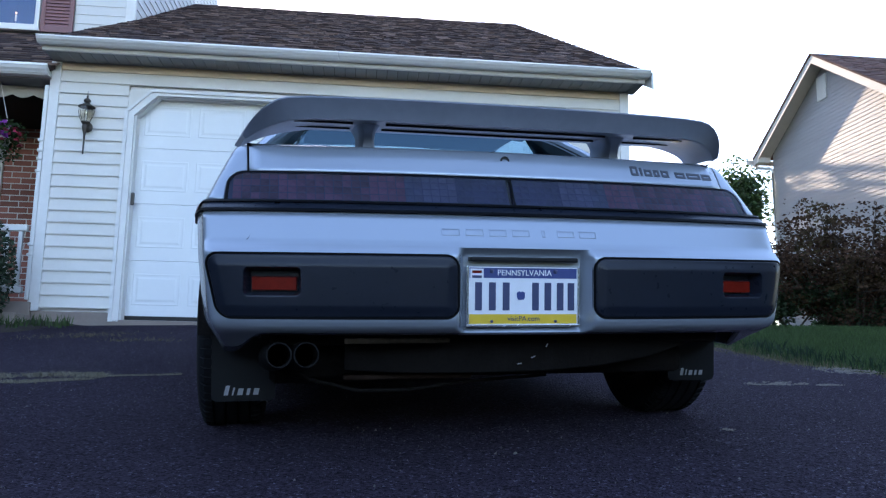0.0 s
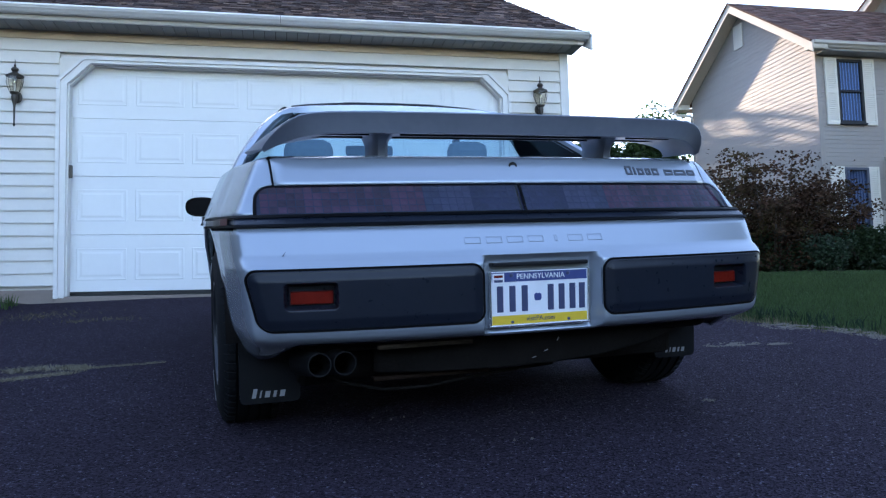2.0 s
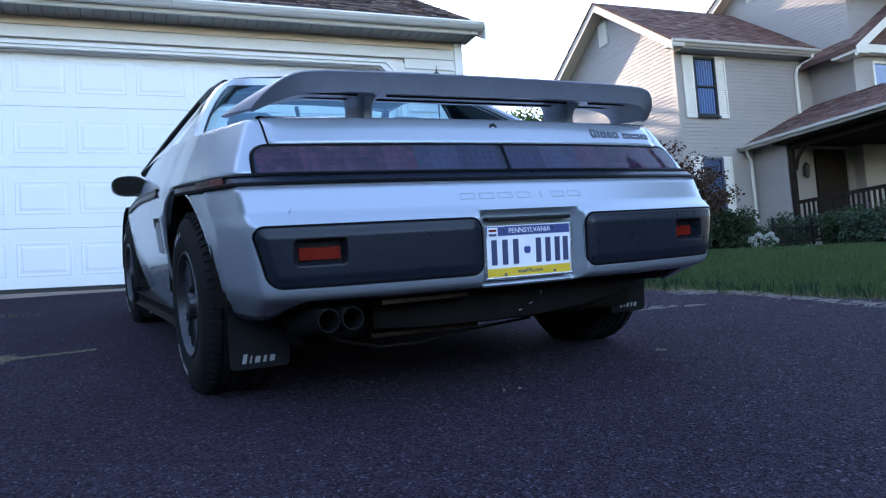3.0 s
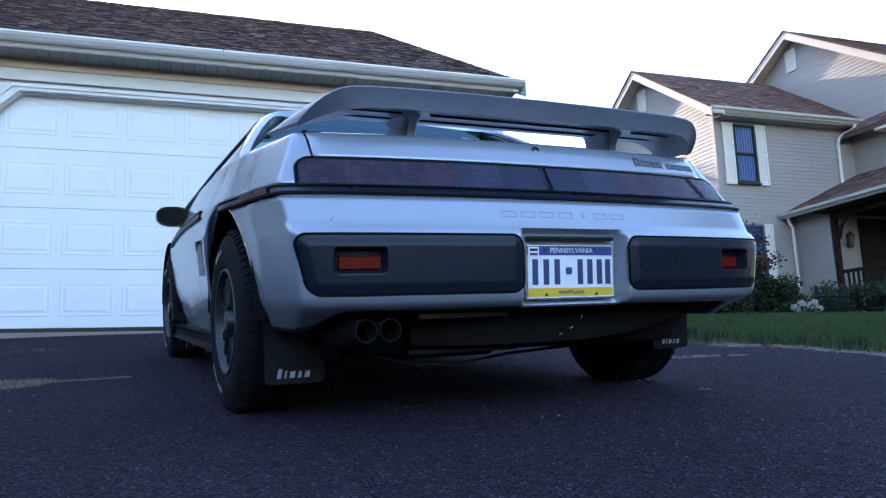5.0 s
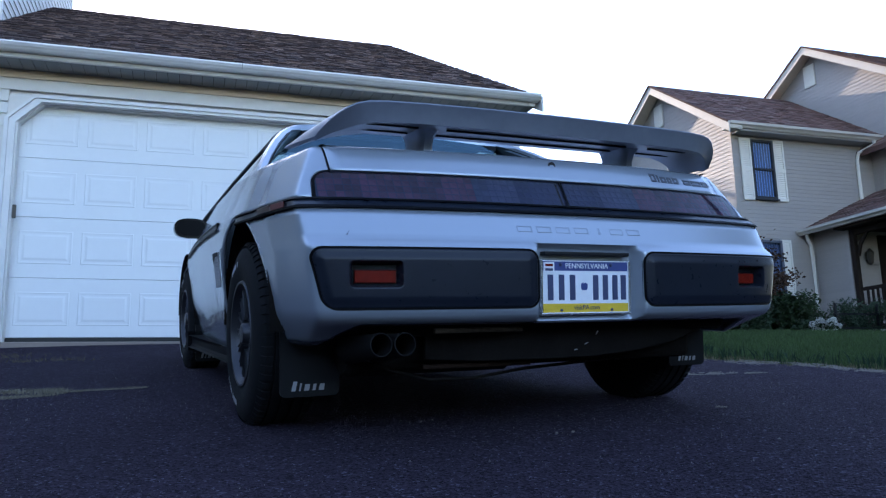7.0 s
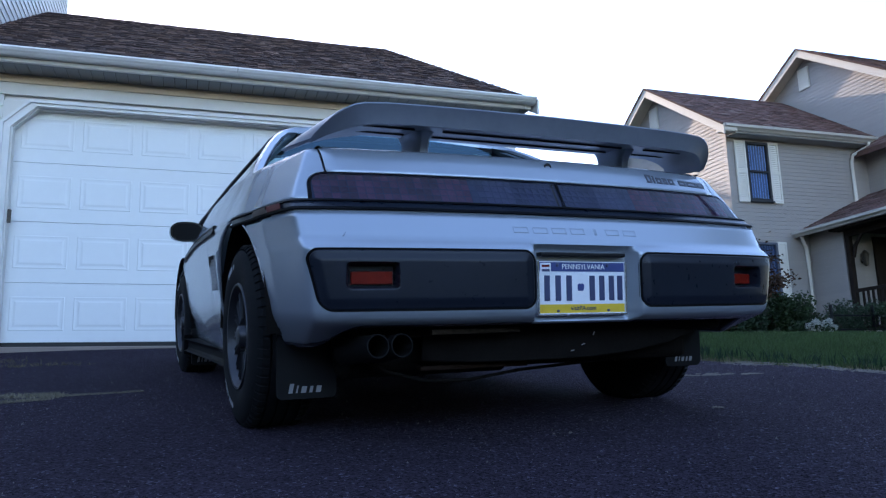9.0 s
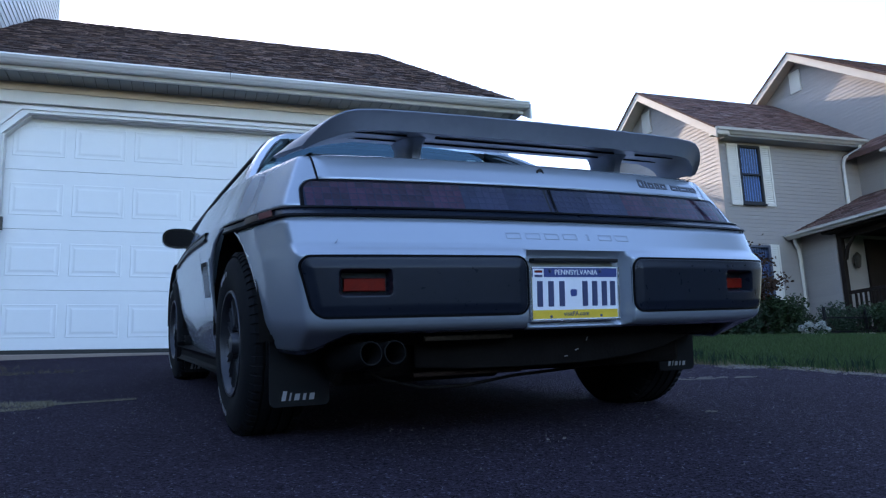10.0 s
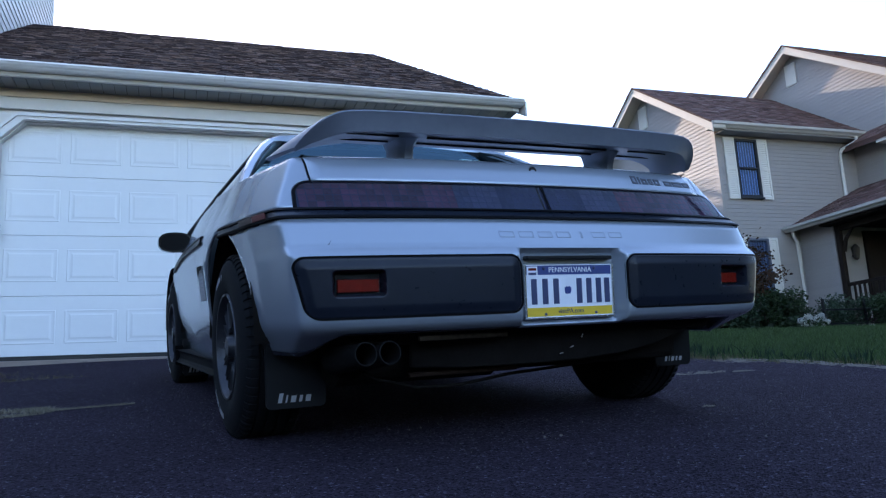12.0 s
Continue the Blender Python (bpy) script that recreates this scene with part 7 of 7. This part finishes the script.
# ---------------------------------------------------------------- grass, weeds, chips
def blades(name, n, area, size, material, seed, label, keep=lambda x, y: True, lift=0.0):
    rnd = random.Random(seed)
    vs, fc = [], []
    while n > 0:
        x, y = rnd.uniform(area[0], area[1]), rnd.uniform(area[2], area[3])
        n -= 1
        if not keep(x, y):
            continue
        z = land(x, y) - 0.015 + lift
        a, h = rnd.uniform(0, 6.28), size * rnd.uniform(0.5, 1.3)
        w = size * 0.055
        lx, ly = rnd.gauss(0, 0.35) * h, rnd.gauss(0, 0.35) * h
        n0 = len(vs)
        c, s = w * math.cos(a), w * math.sin(a)
        vs += [(x - c, y - s, z), (x + c, y + s, z), (x + lx * 0.4 + c * 0.7, y + ly * 0.4 + s * 0.7, z + h * 0.6), (x + lx * 0.4 - c * 0.7, y + ly * 0.4 - s * 0.7, z + h * 0.6), (x + lx, y + ly, z + h)]
        fc += [(n0, n0 + 1, n0 + 2, n0 + 3), (n0 + 3, n0 + 2, n0 + 4)]
    return tagged(raw(name, vs, fc, material), label, "grass", kind="stuff")


def on_lawn(x, y):
    return x > ragged(y) + 0.10 + 0.12 * noise.noise((x * 2, y * 2, 1)) and not (x > 9.4 and y > 2.9)


blades("grass", 120000, (4.6, 9.0, -6.0, 2.0), 0.045, GRASS_M, 81, "short green lawn grass beside the driveway", on_lawn)
blades("grass", 80000, (6.0, 16.0, -3.0, 3.2), 0.055, GRASS_M, 82, "short green lawn grass before the neighbour's bed", on_lawn)
blades("weeds", 420, (-1.3, -0.40, -0.75, -0.2), 0.09, GRASS_M, 83, "sparse green weeds at the foot of the garage wall", lambda x, y: noise.noise((x * 4, y * 4, 6)) > 0.0, lift=0.05)
blades("dry_grass", 40000, (4.4, 7.5, -8.0, 0.5), 0.035, DRYGRASS, 84, "dry straw along the broken driveway edge", lambda x, y: -0.13 < x - ragged(y) < 0.18 + 0.26 * max(0.0, noise.noise((x * 1.5, y * 1.5, 12)) + 0.25))


blades("weeds", 34000, (4.4, 8.5, -6.0, 0.8), 0.085, EDGEWEED, 86, "low dark weeds along the lawn edge", lambda x, y: 0.14 < x - ragged(y) < 0.42 + 0.2 * noise.noise((x * 2, y * 2, 5)) and noise.noise((x * 5, y * 5, 8)) > -0.1)


def crack(pts, width, n, seed):
    rnd = random.Random(seed)
    segs = list(zip(pts, pts[1:]))
    out = []
    for _ in range(n):
        (ax, ay), (bx, by) = segs[rnd.randrange(len(segs))]
        t = rnd.random()
        out.append((ax + (bx - ax) * t + rnd.gauss(0, width), ay + (by - ay) * t + rnd.gauss(0, width)))
    return out


def tufts(name, pts, size, material, seed, label):
    rnd = random.Random(seed)
    vs, fc = [], []
    for x, y in pts:
        z, a, h = land(x, y) - 0.002, rnd.uniform(0, 6.28), size * rnd.uniform(0.4, 1.2)
        lx, ly, w = rnd.gauss(0, 0.9) * h, rnd.gauss(0, 0.9) * h, size * 0.12
        c, s = w * math.cos(a), w * math.sin(a)
        n0 = len(vs)
        vs += [(x - c, y - s, z), (x + c, y + s, z), (x + lx, y + ly, z + h)]
        fc += [(n0, n0 + 1, n0 + 2)]
    return tagged(raw(name, vs, fc, material), label, "weeds", kind="stuff")


tufts("crack_weeds", crack([(0.86, -3.62), (0.98, -3.60), (1.10, -3.585), (1.2, -3.56)], 0.007, 900, 91), 0.012, STRAW, 91, "dry weeds in a crack across the driveway")
tufts("crack_weeds", crack([(0.50, -3.60), (0.62, -3.57), (0.80, -3.60), (0.84, -3.63)], 0.03, 900, 92), 0.022, STRAW, 92, "dry weeds in a crack across the driveway")
tufts("crack_weeds", crack([(0.42, -3.80), (0.56, -3.82), (0.70, -3.76), (0.82, -3.72)], 0.018, 1100, 95), 0.015, STRAW, 95, "dry weeds in a crack across the driveway")
tufts("crack_weeds", crack([(0.1, -3.62), (0.30, -3.60), (0.42, -3.66)], 0.03, 800, 96), 0.022, STRAW, 96, "dry weeds in a crack across the driveway")
tufts("crack_weeds", crack([(0.25, -1.55), (0.46, -1.51), (0.75, -1.60)], 0.05, 110, 93), 0.03, DRYGRASS, 93, "small green weeds in the driveway")
tufts("crack_weeds", crack([(-0.5, -1.35), (0.1, -1.0), (-0.2, -0.9)], 0.14, 360, 94), 0.025, DRYGRASS, 94, "dry weeds beside the soil bed")

# loose pale chips and worn spots on the asphalt
rnd = random.Random(99)
vs, fc = [], []
for _ in range(7000):
    x, y = rnd.uniform(-1.0, 4.8), rnd.uniform(-7.3, -2.0)
    s = rnd.choice((0.0015, 0.002, 0.003, 0.0045) if rnd.random() < 0.06 else (0.0009, 0.0012, 0.0016))
    z = land(x, y) + 0.004
    n0 = len(vs)
    a = rnd.uniform(0, 6.28)
    for k in range(5):
        r = s * rnd.uniform(0.6, 1.3)
        vs.append((x + r * math.cos(a + k * 1.257), y + r * math.sin(a + k * 1.257), z - 0.004))
    vs.append((x, y, z + s * 0.5))
    fc += [(n0 + k, n0 + (k + 1) % 5, n0 + 5) for k in range(5)]
CHIP = mat("stone_chip", (0.13, 0.115, 0.11), 0.8, 0, 0.2, 30, rand=0.6, island=True)
tagged(raw("stone_chips", vs, fc, CHIP), "pale loose stone chips on the asphalt", "gravel", kind="stuff")
SAND = mat("sandy_patch", (0.19, 0.165, 0.145), 0.95, 0, 0.3, 20, 0.4, 120)
for k, (px_, py_, rx, ry) in enumerate(((4.03, -4.0, 0.16, 0.06), (4.25, -4.05, 0.10, 0.03), (4.70, -3.50, 0.16, 0.16), (4.88, -3.80, 0.10, 0.22), (4.88, -4.2, 0.09, 0.25), (4.92, -4.6, 0.10, 0.3), (2.47, -5.35, 0.05, 0.02), (3.27, -5.07, 0.03, 0.02))):
    r = random.Random(200 + k)
    pts = []
    for _ in range(int(500 * math.sqrt(rx * ry / 0.01)) if rx > 0.08 else 30):
        a, q = r.uniform(0, 6.28), r.random() ** 0.7
        sx, sy = px_ + rx * q * math.cos(a), py_ + ry * q * math.sin(a)
        if noise.noise((sx * 14, sy * 22, k)) > -0.05:
            pts.append((sx, sy))
    vs, fc = [], []
    for x, y in pts:
        s, n0 = r.uniform(0.002, 0.006), len(vs)
        z = land(x, y) + 0.003
        vs += [(x - s, y, z - 0.003), (x + s * 0.6, y - s, z - 0.003), (x + s * 0.4, y + s, z - 0.003), (x, y, z + s * 0.5)]
        fc += [(n0, n0 + 1, n0 + 3), (n0 + 1, n0 + 2, n0 + 3), (n0 + 2, n0, n0 + 3)]
    tagged(raw("sand_patch", vs, fc, SAND), "pale worn sandy patch on the asphalt", "sand", kind="stuff")

# ---------------------------------------------------------------- single pieces: boards, bricks, shingles
wall_front = thing("wall_front", None)
wall_front.parent = house


def board_mesh(length, h=PITCH + 0.004):
    bm = bmesh.new()
    extrude(bm, [(0.03, 0.006), (-0.014, 0.006), (-0.0215, 0.0), (-0.022, 0.007), (-0.004, h), (0.03, h)], "x", 0.0, length)
    bmesh.ops.recalc_face_normals(bm, faces=bm.faces[:])
    me = bpy.data.meshes.new("siding_board")
    bm.to_mesh(me)
    bm.free()
    me.materials.append(SIDING)
    return me


left_board = board_mesh(DOOR_L - 0.105 - (WL + 0.068))
right_board = board_mesh(WR - 0.075 - (DOOR_R + 0.105))
full_board = board_mesh(WR - 0.075 - (WL + 0.068))
# the topmost boards have a yellower tone
top_board = board_mesh(WR - 0.075 - (WL + 0.068), 0.09)
top_board.materials[0] = SIDING_Y
z = 0.732
while z < 3.08:
    if z > 2.86:
        ob = link("siding_board", top_board if z > 3.0 else full_board, None, wall_front)
        ob.location = (WL + 0.068, 0, z)
    else:
        ob = link("siding_board", left_board, None, wall_front)
        ob.location = (WL + 0.068, 0, z)
        ob = link("siding_board", right_board, None, wall_front)
        ob.location = (DOOR_R + 0.105, 0, z)
    z += PITCH
# filler boards over the cut corners of the casing
for a, b, c in (((DOOR_L - 0.105, 2.850), (DOOR_L - 0.105, 2.850 - CH), (DOOR_L - 0.105 + CH, 2.850)), ((DOOR_R + 0.105, 2.850), (DOOR_R + 0.105 - CH, 2.850), (DOOR_R + 0.105, 2.850 - CH))):
    bm = bmesh.new()
    extrude(bm, [a, b, c], "y", -0.010, 0.02)
    part("siding_filler", bm, SIDING, wall_front)

# bricks of the porch wall
brick_me = bpy.data.meshes.new("brick")
bm = bmesh.new()
box(bm, 0.006, 0.197, -0.005, 0.02, 0.006, 0.061, 0.002)
bm.to_mesh(brick_me)
bm.free()
brick_me.materials.append(BRICK)
porch_bricks = thing("brick_wall", None)
porch_bricks.parent = house
row, z = 0, 0.80
while z < 2.84:
    x = -2.9 + (0.1015 if row % 2 else 0.0)
    while x < -0.98:
        if not (-2.8 < x + 0.1 < -2.0 and 1.15 < z < 2.80):
            ob = link("brick", brick_me, None, porch_bricks)
            ob.location = (x, 1.50, z)
        x += 0.203
    row, z = row + 1, z + 0.0675

# shingle tabs of the garage roof: the lowest courses singly, the rest joined
rnd = random.Random(123)
n_roof = Vector((0, -SL, 1)).normalized()
expo = 0.092
along = math.hypot(1, SL)
rows_n = int((RIDGE_Y - EAVE_Y) * along / expo)
tab_meshes = []
for w in (0.05, 0.08, 0.12, 0.16):
    for h in (0.009, 0.016):
        me = bpy.data.meshes.new("shingle")
        me.from_pydata([(0, 0, 0), (w - 0.004, 0, 0), (w - 0.004, 0, h), (0, 0, h), (w - 0.004, expo * 1.2, 0.004), (0, expo * 1.2, 0.004)], [], [(0, 1, 2, 3), (3, 2, 4, 5), (0, 3, 5), (1, 4, 2)])
        me.materials.append(SHINGLEP)
        tab_meshes.append((w, me))
tilt = Matrix.Rotation(math.atan(SL), 4, "X")
vs, fc, singles = [], [], 0
for r in range(rows_n + 1):
    d = r * expo / along
    y, zz = EAVE_Y - 0.02 + d, EAVE_Z + SL * (d - 0.02) + 0.004
    f = d / (RIDGE_Y - EAVE_Y)
    right = GR + 0.02 + (RR - GR) * f
    if y < 0.1:
        left = GL + (0.11) * (y - EAVE_Y) / (0.46)
    elif y < 1.48:
        left = -0.86 + 0.16 * (y - 0.1) / 1.38
    else:
        left = -0.70
    x = left
    while x < right - 0.03:
        w, me = tab_meshes[rnd.randrange(len(tab_meshes))]
        w = min(w, right - x)
        if singles < 300 and r < 14 and w > 0.055 and x < right - 0.34 and x > 0.4:
            ob = link("shingle", me, None, roof_main)
            ob.matrix_basis = Matrix.Translation((x, y, zz)) @ tilt
            w = [q for q, m_ in tab_meshes if m_ == me][0]
            singles += 1
        else:
            h = rnd.choice((0.009, 0.016))
            n0 = len(vs)
            base = Vector((x, y, zz))
            upv = Vector((0, 1, SL)).normalized() * expo * 1.2
            rt = Vector((w - 0.004, 0, 0))
            vs += [base, base + rt, base + rt + n_roof * h, base + n_roof * h, base + rt + upv + n_roof * 0.004, base + upv + n_roof * 0.004]
            fc += [(n0, n0 + 1, n0 + 2, n0 + 3), (n0 + 3, n0 + 2, n0 + 4, n0 + 5), (n0, n0 + 3, n0 + 5), (n0 + 1, n0 + 4, n0 + 2)]
        x += w
tagged(raw("shingling", vs, fc, SHINGLE, roof_main), kind="stuff")

# shingle tabs of the porch roof
vs, fc = [], []
psl = 0.6
for r in range(15):
    y = -0.12 + r * 0.1097
    zz = 3.022 + psl * (y + 0.12)
    right = lerp([(-0.12, PX + 0.10), (0.1, -0.90), (1.48, -0.70)], y)
    x = -3.6
    while x < right - 0.03:
        w = min(rnd.choice((0.06, 0.09, 0.13, 0.18)), right - x)
        h = rnd.choice((0.009, 0.016))
        n0 = len(vs)
        upv = Vector((0, 1, psl)).normalized() * expo * 1.2
        nn = Vector((0, -psl, 1)).normalized()
        base, rt = Vector((x, y, zz)), Vector((w - 0.004, 0, 0))
        vs += [base, base + rt, base + rt + nn * h, base + nn * h, base + rt + upv + nn * 0.004, base + upv + nn * 0.004]
        fc += [(n0, n0 + 1, n0 + 2, n0 + 3), (n0 + 3, n0 + 2, n0 + 4, n0 + 5), (n0, n0 + 3, n0 + 5), (n0 + 1, n0 + 4, n0 + 2)]
        x += w
tagged(raw("shingling", vs, fc, SHINGLE, porch_top), kind="stuff")
